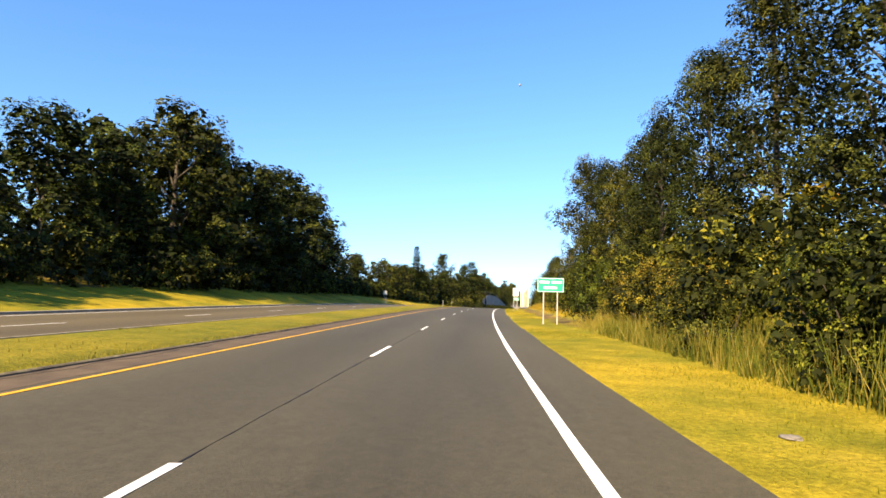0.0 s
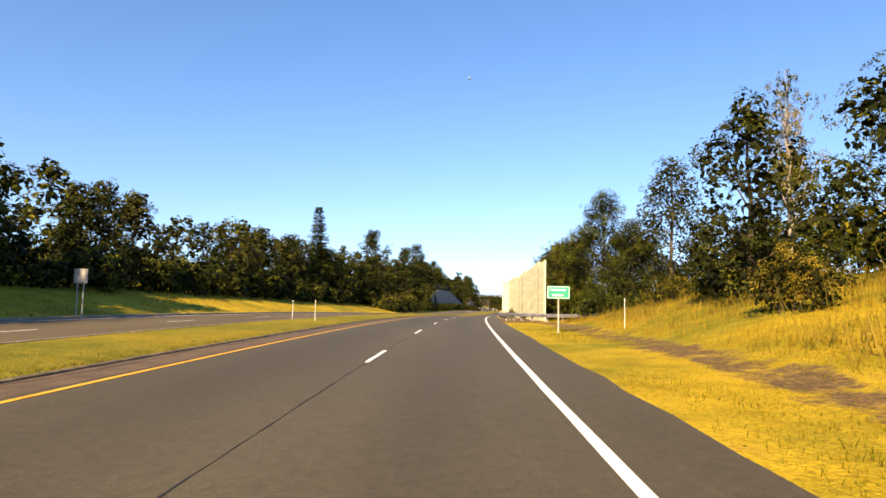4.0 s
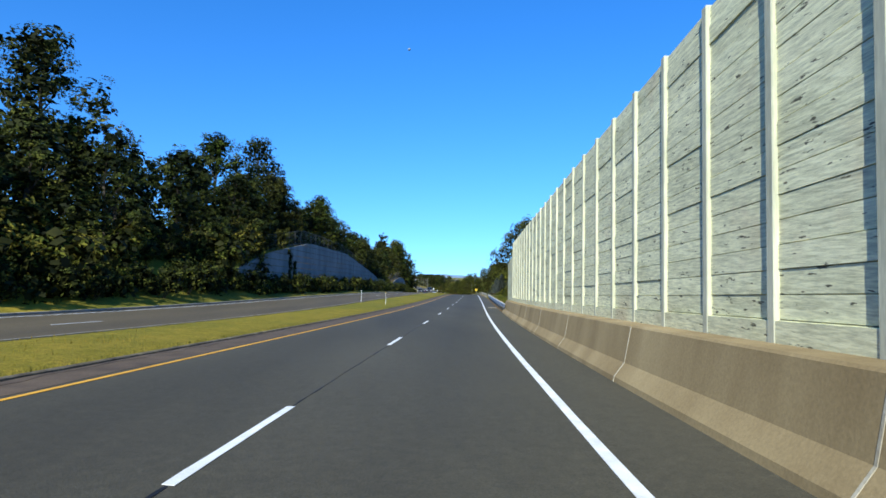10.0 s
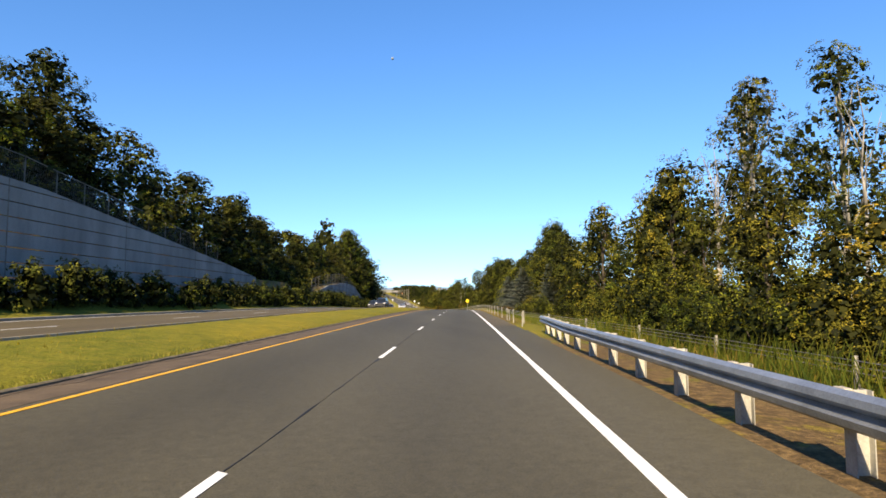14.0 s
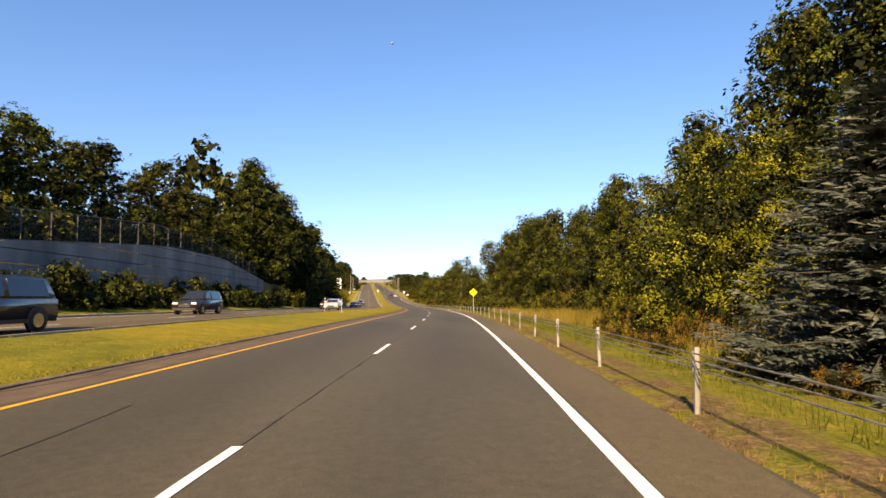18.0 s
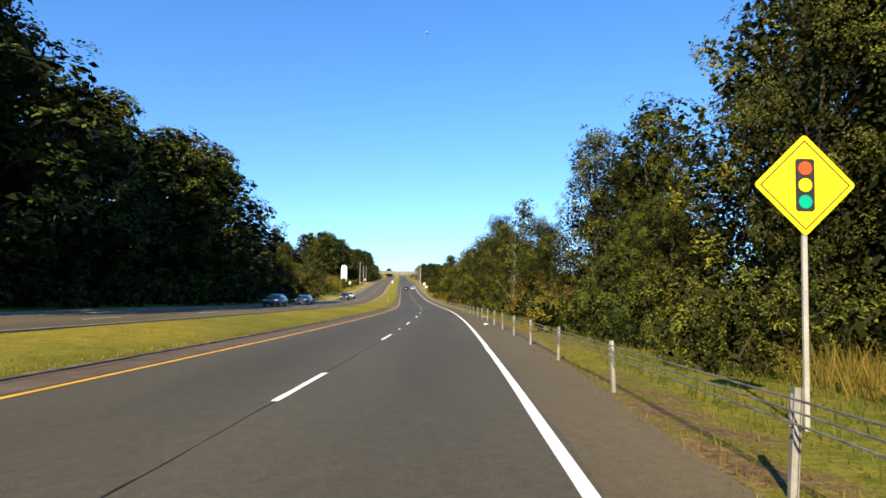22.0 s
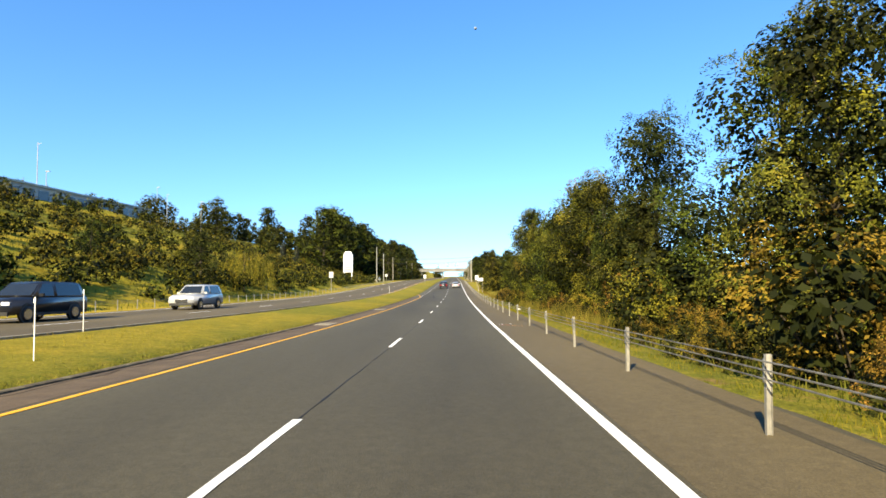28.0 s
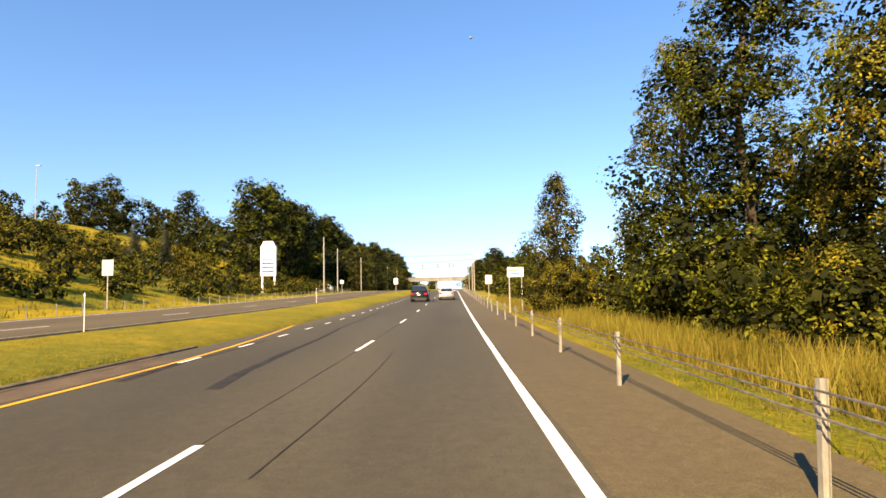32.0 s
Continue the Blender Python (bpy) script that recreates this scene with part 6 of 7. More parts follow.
back_sign(790, -24, 0.9, 0.9, 2.0, "bare metal back of a roadside sign", ALU)


# median delineators
def delineator(s, u, h, label, cap=SIGN_WHITE):
    d = thing("delineator_post", label, "marker post", "marker posts in the median", m=stand(s, u, float(ground(s, u))))
    part("post", boxes((-0.011, -0.006, -0.3, 0.011, 0.006, h), bevel=0.003), SIGN_WHITE, d)
    part("reflector", boxes((-0.02, -0.018, h - 0.12, 0.02, -0.008, h - 0.03)), cap, d, "yellow reflector" if cap is SIGN_YELLOW else "")


for s, u, cap in ((276, -9.5, SIGN_WHITE), (274.3, -6.6, SIGN_YELLOW), (441, -9.5, SIGN_WHITE), (440, -7.8, SIGN_YELLOW), (675, -9.2, SIGN_WHITE),
                  (594, -6.4, SIGN_WHITE), (600, -9.5, SIGN_WHITE), (706, -9.4, SIGN_WHITE), (120, -7.0, SIGN_YELLOW), (123, -9.4, SIGN_WHITE)):
    delineator(s, u, 1.25, "slim white marker post in the grass median", cap)


delineator(112.8, 9.6, 1.35, "slim white marker post on the grassy bank")


# ---- vehicles ----
def car_meshes(kind, length, width, height, paint):
    """Side profile swept over the width, with a narrower glasshouse."""
    half = width / 2
    if kind == "sedan":
        low = [(-0.49, 0.26), (-0.5, 0.50), (-0.485, 0.64), (-0.42, 0.69), (-0.10, 0.68), (0.20, 0.655), (0.38, 0.60), (0.465, 0.51), (0.495, 0.40), (0.5, 0.26), (0.47, 0.16), (-0.46, 0.16)]
        top = [(-0.43, 0.675), (-0.27, 0.93), (-0.14, 0.99), (0.0, 1.0), (0.09, 0.955), (0.31, 0.64)]
    else:
        low = [(-0.5, 0.28), (-0.5, 0.58), (-0.49, 0.62), (0.16, 0.62), (0.42, 0.58), (0.49, 0.50), (0.5, 0.34), (0.48, 0.20), (-0.48, 0.20)]
        top = [(-0.49, 0.61), (-0.43, 0.95), (-0.35, 0.99), (0.02, 1.0), (0.10, 0.97), (0.25, 0.61)]

    def prism(profile, w0, w1):
        bm = bmesh.new()
        zs = [z for _, z in profile]
        lo, hi = min(zs), max(zs)
        rings = []
        for side in (-1, 1):
            ring = [bm.verts.new((side * (w0 + (w1 - w0) * (z - lo) / (hi - lo)), y * length, z * height)) for y, z in profile]
            rings.append(ring)
        bm.faces.new(rings[0])
        bm.faces.new(rings[1][::-1])
        n = len(profile)
        for i in range(n):
            j = (i + 1) % n
            bm.faces.new((rings[0][j], rings[0][i], rings[1][i], rings[1][j]))
        bmesh.ops.recalc_face_normals(bm, faces=bm.faces)
        return bm
    body = prism(low, half, half * 0.95)
    bmesh.ops.bevel(body, geom=body.edges[:], offset=0.05, segments=2, affect="EDGES")
    cabin = prism(top, half * 0.93, half * 0.74)
    bmesh.ops.bevel(cabin, geom=cabin.edges[:], offset=0.04, segments=2, affect="EDGES")
    out = {"body": bm_mesh("body", body, paint, True), "cabin": bm_mesh("cabin", cabin, paint, True)}
    # panes set just proud of the cabin's faces
    zs = sorted(top, key=lambda q: q[0])
    zt = max(z for _, z in top)
    def width_at(z):
        lo = min(q[1] for q in top)
        return half * (0.93 + (0.74 - 0.93) * (z - lo) / (zt - lo)) + 0.008
    bm = bmesh.new()
    za, zb = min(q[1] for q in top) + 0.03, zt - 0.06
    ys = (zs[0][0] + 0.07, zs[1][0] + 0.04, -0.07, -0.03, zs[-2][0] - 0.01, zs[-1][0] - 0.07)
    for side in (-1, 1):
        for q in (((ys[0], za), (ys[2], za), (ys[2], zb), (ys[1], zb)), ((ys[3], za), (ys[5], za), (ys[4], zb), (ys[3], zb))):
            bm = bmesh.new()
            vs = [bm.verts.new((side * width_at(z), y * length, z * height)) for y, z in q]
            f = bm.faces.new(vs)
            e = bmesh.ops.extrude_face_region(bm, geom=[f])
            bmesh.ops.translate(bm, vec=(-side * 0.02, 0, 0), verts=[v for v in e["geom"] if isinstance(v, bmesh.types.BMVert)])
            bmesh.ops.recalc_face_normals(bm, faces=bm.faces)
            out.setdefault("side_glass", []).append(bm_mesh("side_window", bm, GLASS_DARK))
    for nm, (p0, p1), sgn in (("windscreen", (zs[-1], zs[-2]), 1), ("rear_window", (zs[0], zs[1]), -1)):
        bm = bmesh.new()
        vs = []
        for f, (a, b) in ((0.12, (p0, p1)), (0.9, (p0, p1))):
            y = (p0[0] + (p1[0] - p0[0]) * f) * length + sgn * 0.012
            z = (p0[1] + (p1[1] - p0[1]) * f)
            w = width_at(z) - 0.11
            vs.append((w, y, z * height))
        (w0, y0, z0), (w1, y1, z1) = vs
        q = [bm.verts.new(v) for v in ((-w0, y0, z0), (w0, y0, z0), (w1, y1, z1), (-w1, y1, z1))]
        f = bm.faces.new(q)
        e = bmesh.ops.extrude_face_region(bm, geom=[f])
        bmesh.ops.translate(bm, vec=(0, -sgn * 0.02, -0.01), verts=[v for v in e["geom"] if isinstance(v, bmesh.types.BMVert)])
        bmesh.ops.recalc_face_normals(bm, faces=bm.faces)
        out[nm] = bm_mesh(nm, bm, GLASS_DARK)
    r = 0.33 if kind == "sedan" else 0.37
    bm = bmesh.new()
    bmesh.ops.create_cone(bm, cap_ends=True, segments=20, radius1=r, radius2=r, depth=0.22, matrix=Matrix.Rotation(radians(90), 4, "Y"))
    bmesh.ops.bevel(bm, geom=[e for e in bm.edges if e.is_manifold and e.calc_face_angle(0) > 1], offset=0.035, segments=2, affect="EDGES")
    out["tyre"] = bm_mesh("tyre", bm, RUBBER, True)
    bm = bmesh.new()
    for x in (-0.112, 0.112):
        bmesh.ops.create_cone(bm, cap_ends=True, segments=16, radius1=r * 0.62, radius2=r * 0.62, depth=0.014, matrix=Matrix.Translation((x, 0, 0)) @ Matrix.Rotation(radians(90), 4, "Y"))
    out["rim"] = bm_mesh("rim", bm, CHROME)
    out["wheels"] = [(x * (half - 0.085), y * length, r) for x in (-1, 1) for y in (-0.30, 0.31)]
    # black discs paint the dark of the wheel arches; no hollow is cut
    bm = bmesh.new()
    bmesh.ops.create_cone(bm, cap_ends=True, segments=20, radius1=r * 1.18, radius2=r * 1.18, depth=0.05, matrix=Matrix.Rotation(radians(90), 4, "Y"))
    out["arch"] = bm_mesh("wheel_arch", bm, SIGN_BLACK)
    out["arches"] = [(x * (half - 0.018), y * length, r + 0.02) for x in (-1, 1) for y in (-0.30, 0.31)]
    hz = 0.56 if kind == "sedan" else 0.50
    out["lamps"] = [("headlight", LAMP_CLEAR, (x * half * 0.72 - 0.18, 0.478 * length, (hz - 0.08) * height, x * half * 0.72 + 0.18, 0.497 * length, hz * height)) for x in (-1, 1)]
    out["lamps"] += [("tail_light", LAMP_RED, (x * half * 0.78 - 0.14, -0.506 * length, (hz - 0.06) * height, x * half * 0.78 + 0.14, -0.490 * length, (hz + 0.05) * height)) for x in (-1, 1)]
    mz = 0.68 if kind == "sedan" else 0.62
    out["trim"] = [("mirror", paint, (min(x * (half - 0.06), x * (half + 0.15)), 0.15 * length, mz * height, max(x * (half - 0.06), x * (half + 0.15)), 0.15 * length + 0.11, mz * height + 0.14)) for x in (-1, 1)]
    out["trim"] += [("sill", SIGN_BLACK, (x * half - 0.015, -0.21 * length, 0.165 * height, x * half + 0.012, 0.22 * length, 0.235 * height)) for x in (-1, 1)]
    out["trim"] += [("bumper", SIGN_BLACK, (-half * 0.88, y0 * length, 0.175 * height, half * 0.88, y1 * length, 0.27 * height)) for y0, y1 in ((0.480, 0.509), (-0.509, -0.480))]
    out["trim"] += [("grille", SIGN_BLACK, (-half * 0.45, 0.493 * length, 0.30 * height, half * 0.45, 0.507 * length, 0.42 * height)),
                   ("number_plate", SIGN_WHITE, (-0.15, -0.512 * length, 0.40 * height, 0.15, -0.500 * length, 0.40 * height + 0.15))]
    return out


def car(name, label, meshes, s, u, turn=0.0, h=0.0):
    c = thing(name, label, "car", m=laid(s, u, h, turn))
    b = part("body", meshes["body"], None, c)
    part("cabin", meshes["cabin"], None, c)
    for n in ("windscreen", "rear_window"):
        part(n, meshes[n], None, c)
    for me in meshes["side_glass"]:
        part("side_window", me, None, c)
    for p in meshes["wheels"]:
        w = part("wheel", meshes["tyre"], None, c, m=Matrix.Translation(p))
        part("rim", meshes["rim"], None, w)
    for p in meshes["arches"]:
        part("wheel_arch", meshes["arch"], None, c, m=Matrix.Translation(p))
    for n, mt, bx in meshes["lamps"] + meshes["trim"]:
        part(n, boxes(bx, bevel=0.006), mt, c)
    return c


def paint(name, colour):
    m, n, l, p = material(name, 0.32, 0.25, 0.5)
    l.new(ramp(n, l, grain(n, l, 1.5), [(0.3, tuple(x * 0.9 for x in colour)), (0.7, colour)]), p.inputs["Base Color"])
    p.inputs["Coat Weight"].default_value = 0.6
    p.inputs["Coat Roughness"].default_value = 0.08
    return m


SILVER, BLACK, WHITE, BLUE = paint("silver_paint", (0.55, 0.55, 0.54)), paint("black_paint", (0.02, 0.02, 0.022)), paint("white_paint", (0.75, 0.75, 0.74)), paint("navy_paint", (0.03, 0.04, 0.07))
SEDAN_S, SEDAN_B = (car_meshes("sedan", 4.7, 1.82, 1.47, c) for c in (SILVER, BLUE))
SUV_B, SUV_W, SUV_S = (car_meshes("suv", 4.8, 1.9, 1.78, c) for c in (BLACK, WHITE, SILVER))
# ahead, on the way to the lights
car("suv", "black sport utility vehicle driving ahead", SUV_B, 721, -1.2)
car("sedan", "silver sedan driving ahead towards the lights", SEDAN_S, 726, 1.75)
# oncoming
o = lambda s: float(opp(s))
for nm, label, me, s, u in [("suv", "black oncoming sport utility vehicle", SUV_B, 405.5, -12.2), ("suv", "dark oncoming sport utility vehicle", SUV_B, 432, -17.3),
                            ("sedan", "silver sedan in the oncoming lanes", SEDAN_S, 463, -12.6), ("suv", "black oncoming sport utility vehicle", SUV_B, 486, -17.2),
                            ("sedan", "navy sedan in the oncoming lanes", SEDAN_B, 536, -17.3),
                            ("sedan", "navy sedan in the oncoming lanes", SEDAN_B, 552, -17.2), 
                            ("suv", "black oncoming sport utility vehicle", SUV_B, 608, -17.3), ("suv", "pale oncoming sport utility vehicle", SUV_S, 624, -17.3)]:
    car(nm, label, me, s, u, 180, o(s))
car("sedan", "white car waiting at the side road", SUV_W, 790, -28.6, 90, float(ground(790, -28.6)) + 0.05)

# ---- pylon sign, poles, lights and wires near the junction ----
py = thing("pylon_sign", "tall white pylon sign with a pointed top beside the side road", "sign", m=stand(766, -33.6, float(ground(766, -33.6))))
bm = boxes((-1.5, -0.35, 3.6, 1.5, 0.35, 9.2))
part("panel", bm, SIGN_WHITE, py)
bm = bmesh.new()
vs = [bm.verts.new(p) for p in ((-1.5, -0.35, 9.2), (1.5, -0.35, 9.2), (0.9, -0.35, 10.4), (-0.9, -0.35, 10.4), (-1.5, 0.35, 9.2), (1.5, 0.35, 9.2), (0.9, 0.35, 10.4), (-0.9, 0.35, 10.4))]
for q in ((0, 1, 2, 3), (7, 6, 5, 4), (1, 5, 6, 2), (3, 2, 6, 7), (0, 3, 7, 4)):
    bm.faces.new([vs[i] for i in q])
part("cap", bm, SIGN_WHITE, py)
for x in (-1.2, 1.2):
    part("leg", boxes((x - 0.15, -0.15, -0.5, x + 0.15, 0.15, 3.6)), SIGN_WHITE, py)
for z in (4.3, 5.1, 5.9, 6.7):
    part("letter_bar", boxes((-1.2, -0.37, z, 1.2, -0.352, z + 0.28)), SIGN_LAMP_GREEN if z > 6 else SIGN_BLACK, py)


def pole(s, u, h, label, arm=0.0, r=0.12, mat=WOOD, name="utility_pole"):
    t = thing(name, label, "pole", "poles near the junction", m=stand(s, u, float(ground(s, u))))
    part("shaft", rod(bmesh.new(), (0, 0, -0.5), (0, 0, h), r, r * 0.7, 8), mat, t)
    if arm:
        part("arm", rod(bmesh.new(), (0, 0, h - 0.4), (arm, 0, h - 0.1), r * 0.5, r * 0.35, 6), mat, t)
    return t


pole(782, -26.4, 12.6, "tall pale steel pole for the span wires", r=0.16, mat=STEEL_DULL)
pole(790, -25, 10.5, "pale utility pole beside the junction", r=0.14, mat=STEEL_DULL)
pole(803.6, 8.1, 11.2, "wooden utility pole on the near side", r=0.15)
pole(742, -81.7, 11.5, "tall lamp pole on the hill", arm=0.8, r=0.1, mat=STEEL_DULL, name="lamp_pole")
pole(700, -88, 11.5, "tall lamp pole on the hill", arm=0.8, r=0.1, mat=STEEL_DULL, name="lamp_pole")
for s in (830, 865, 900, 940):
    pole(s, 8.5, 10.5, "wooden utility pole along the road", r=0.14)
    pole(s, -26, 10.5, "wooden utility pole along the road", r=0.14)


def wire(p, q, sag, label, r=0.02):
    p, q = Vector(at(*p)), Vector(at(*q))
    side = (q - p).cross(Vector((0, 0, 1))).normalized()
    verts = []
    for k in np.linspace(0, 1, 13):
        c = p.lerp(q, k) + Vector((0, 0, -4 * sag * k * (1 - k)))
        verts += [c + side * (r * math.cos(a)) + Vector((0, 0, r * math.sin(a))) for a in np.arange(5) * 0.4 * math.pi]
    faces = [(i * 5 + j, i * 5 + (j + 1) % 5, i * 5 + 5 + (j + 1) % 5, i * 5 + 5 + j) for i in range(12) for j in range(5)]
    tagged(new("wire", mesh_of("wire", verts, faces, [WIRE], True)), label, "cable")


wire((803.6, 8.1, 9.6), (782, -26.4, 9.0), 0.5, "black span wire over the road", 0.04)
wire((803.6, 8.1, 8.3), (782, -26.4, 7.5), 0.8, "black span wire carrying the signals", 0.04)
wire((830, 8.5, 10.2), (803.6, 8.1, 10.8), 0.4, "black power line strung between wooden poles")
wire((865, 8.5, 10.2), (830, 8.5, 10.2), 0.4, "black power line strung between wooden poles")


def signal(s, u, h):
    t = thing("traffic_light", "dark traffic light hanging over the lanes from a span wire", "traffic light", "traffic lights", m=stand(s, u, h))
    part("housing", boxes((-0.18, -0.1, -1.05, 0.18, 0.1, 0.0), bevel=0.02), SIGN_BLACK, t)
    part("hanger", rod(bmesh.new(), (0, 0, 0), (0, 0, 0.5), 0.025, n=6), STEEL_DULL, t)
    for z, mt in ((-0.2, SIGN_RED), (-0.53, SIGN_YELLOW), (-0.86, SIGN_LAMP_GREEN)):
        bm = bmesh.new()
        bmesh.ops.create_cone(bm, cap_ends=True, segments=16, radius1=0.12, radius2=0.12, depth=0.02, matrix=Matrix.Translation((0, -0.105, z)) @ UPRIGHT)
        part("lens", bm, mt, t)


for u, s in ((-4.9, 795.5), (-1.2, 797.8), (1.7, 799.6), (2.6, 800.2)):
    f = (8.1 - u) / 34.5
    signal(s, u, 8.3 - 0.8 * f - 4 * 0.8 * f * (1 - f) - 0.45)

# flat-roofed buildings and an overpass far along the road
CLAD = plain("pale_cladding", (0.35, 0.34, 0.33), 0.7)
PANE = plain("dark_panes", (0.05, 0.06, 0.07), 0.1)
bridge = thing("overpass", "low concrete overpass crossing far down the road", "bridge", m=stand(1010, 0, 0))
part("deck", boxes((-70, -5, 5.6, 70, 5, 7.2), bevel=0.05), WALL_CONCRETE, bridge)
for x in (-24, -8, 9, 26):
    part("pier", boxes((x - 0.6, -3, -1, x + 0.6, 3, 5.6)), WALL_CONCRETE, bridge)
part("parapet", boxes((-70, -5.2, 7.2, 70, -4.9, 8.1)), WALL_CONCRETE, bridge)

# office block and railing on the hill top
block = thing("office_building", "long low building with a pale railing on the hill top", "building", m=stand(710, -92, 17.4, 0))
part("wall", boxes((-9, -26, -4, 9, 26, 4.6)), CLAD, block)
part("roof", boxes((-9.4, -26.4, 4.6, 9.4, 26.4, 5.0)), STEEL_DULL, block)
for y in np.arange(-24, 24, 4.0):
    w = part("window", boxes((8.98, y, 1.6, 9.05, y + 2.9, 3.9)), PANE, block)
    part("sill", boxes((9.0, y - 0.1, 1.48, 9.14, y + 3.0, 1.6)), STEEL_DULL, w)

# lamp masts of the car park on the hill
for s, u, top in ((774, -86.5, 29.0), (785, -108, 36.0), (716, -98, 29.5)):
    g = float(ground(s, u))
    mast = thing("lamp_mast", "slender steel lamp mast on the hill top", "lamp mast", "lamp masts on the hill", m=stand(s, u, g))
    part("pole", rod(bmesh.new(), (0, 0, -0.5), (0, 0, top - g), 0.11, 0.06, 6), STEEL_DULL, mast)
    part("lamp_head", boxes((-0.1, -0.2, top - g - 0.1, 0.9, 0.2, top - g + 0.1), bevel=0.03), STEEL_DULL, mast)

# ---- small things on and beside the road ----
for s, u, w, l, label in ((276.2, 4.45, 0.85, 1.5, "concrete drain inlet with an iron grate in the shoulder"), (558.5, -4.62, 0.8, 1.7, "pale concrete drain top at the median kerb"),
                          (610.8, -4.62, 0.8, 1.7, "pale concrete drain top at the median kerb"), (630.6, -4.62, 0.8, 1.7, "pale concrete drain top at the median kerb")):
    dr = thing("drain_inlet", label, "drain", m=laid(s, u, 0.0))
    part("slab", boxes((-w / 2, -l / 2, -0.05, w / 2, l / 2, 0.022), bevel=0.008), KERB, dr)
    # a black plate paints the dark opening under the bars
    g = part("grate", boxes((-w * 0.36, -l * 0.38, 0.022, w * 0.36, l * 0.38, 0.028)), SIGN_BLACK, dr)
    for k in range(7):
        y = -l * 0.36 + k * l * 0.12
        part("bar", boxes((-w * 0.35, y - 0.02, 0.028, w * 0.35, y + 0.02, 0.042)), RUSTY, g)
for s, u, a in ((517.3, 5.75, 8), (649.4, 5.75, -5), (368.2, 5.75, 3)):
    tagged(new("concrete_pad", bm_mesh("concrete_pad", boxes((-0.2, -0.42, -0.1, 0.2, 0.42, 0.03), bevel=0.01), KERB)), "small pale concrete pad in the grass by the fence", "slab").matrix_world = stand(s, u, float(ground(s, u)) + 0.02, a)


def marks(name, label, mat, strokes, height=0.0045):
    """Flat strokes on the road: (s0, u0, s1, u1, width)."""
    vs, fs = [], []
    for s0, u0, s1, u1, w in strokes:
        n = max(2, int(abs(s1 - s0) / 1.5) + 1)
        ss, uu = np.linspace(s0, s1, n), np.linspace(u0, u1, n) + 0.1 * np.sin(np.linspace(0, 3.1, n)) * (1 if n > 3 else 0)
        d = np.hypot(s1 - s0, u1 - u0)
        ns, nu = -(u1 - u0) / d * w / 2, (s1 - s0) / d * w / 2
        for i in range(n - 1):
            k = len(vs)
            vs += [*at(np.array([ss[i] + ns, ss[i] - ns, ss[i + 1] - ns, ss[i + 1] + ns]), np.array([uu[i] + nu, uu[i] - nu, uu[i + 1] - nu, uu[i + 1] + nu]), np.full(4, height))]
            fs.append((k, k + 1, k + 2, k + 3))
    return part(name, mesh_of(name, vs, fs, [mat]), None, road, label)


SKID = rough_surface("tyre_rubber_marks", [(0.35, (0.012, 0.011, 0.009)), (0.65, (0.036, 0.032, 0.026))], 3, 40, 0.6, 0.8)
SPRAY_RED = plain("red_spray_paint", (0.55, 0.10, 0.06), 0.7)
SPRAY_ORANGE = plain("orange_spray_paint", (0.7, 0.30, 0.03), 0.7)
CHALK = rough_surface("pale_scratches", [(0.3, (0.22, 0.20, 0.16)), (0.7, (0.40, 0.37, 0.30))], 3, 40, 0.5)
marks("skid_mark", "dark curved skid marks", SKID, [(666.5, -1.36, 668.4, -1.62, 0.26), (668.3, -1.61, 672.4, -1.86, 0.22), (672.3, -1.86, 681.4, -2.36, 0.14), (681.3, -2.36, 700, -2.9, 0.08), (667.5, -3.5, 670.3, -3.72, 0.2), (670.2, -3.73, 676, -3.72, 0.09)])
marks("wheel_trace", "long dark tyre trace in the lane", SKID, [(497, 0.55, 508, 0.75, 0.03), (508, 0.75, 530, 0.9, 0.03), (662, 0.9, 672, 1.0, 0.02)])
marks("scratch", "pale scratches across the lane", CHALK, [(648.3, 1.75, 648.5, 2.9, 0.03), (649.8, 1.9, 649.7, 2.8, 0.03), (648.2, 3.8, 648.5, 4.7, 0.03), (649.1, 3.7, 648.4, 4.7, 0.03), (650.5, 0.4, 650.3, 1.2, 0.03)])
marks("spray_mark", "white spray-painted utility mark", PAINT_WHITE, [(609.5, 3.88, 610.1, 3.92, 0.025), (609.5, 4.02, 610.1, 4.06, 0.025), (609.6, 3.85, 609.65, 4.1, 0.03), (609.8, 3.88, 609.85, 4.15, 0.03), (610.05, 3.9, 610.0, 4.2, 0.03), (609.7, 4.2, 609.9, 4.3, 0.03), (609.6, 4.5, 610.2, 4.4, 0.03), (609.6, 4.4, 609.75, 4.55, 0.03)], 0.009)
marks("spray_mark", "red spray-painted utility mark", SPRAY_RED, [(609.05, 3.9, 609.3, 4.1, 0.03), (609.3, 3.95, 609.05, 4.2, 0.03), (609.05, 4.2, 609.3, 4.32, 0.03), (609.2, 3.9, 609.15, 4.4, 0.025)], 0.009)
marks("spray_mark", "orange spray-painted utility mark", SPRAY_ORANGE, [(608.5, 4.42, 608.95, 4.45, 0.03), (608.4, 4.5, 608.9, 4.55, 0.03), (608.6, 4.38, 608.65, 4.62, 0.03), (608.3, 4.65, 608.6, 4.9, 0.03), (608.25, 4.8, 608.5, 4.75, 0.025)], 0.009)
marks("crack", "fine dark crack in the asphalt", TAR, [(412, -2.2, 418, -2.6, 0.02), (418, -2.6, 424, -2.5, 0.02), (44, 1.3, 47.5, 1.5, 0.015), (392, -2.0, 397, -2.3, 0.02), (640.5, -1.9, 644, -1.7, 0.05)])


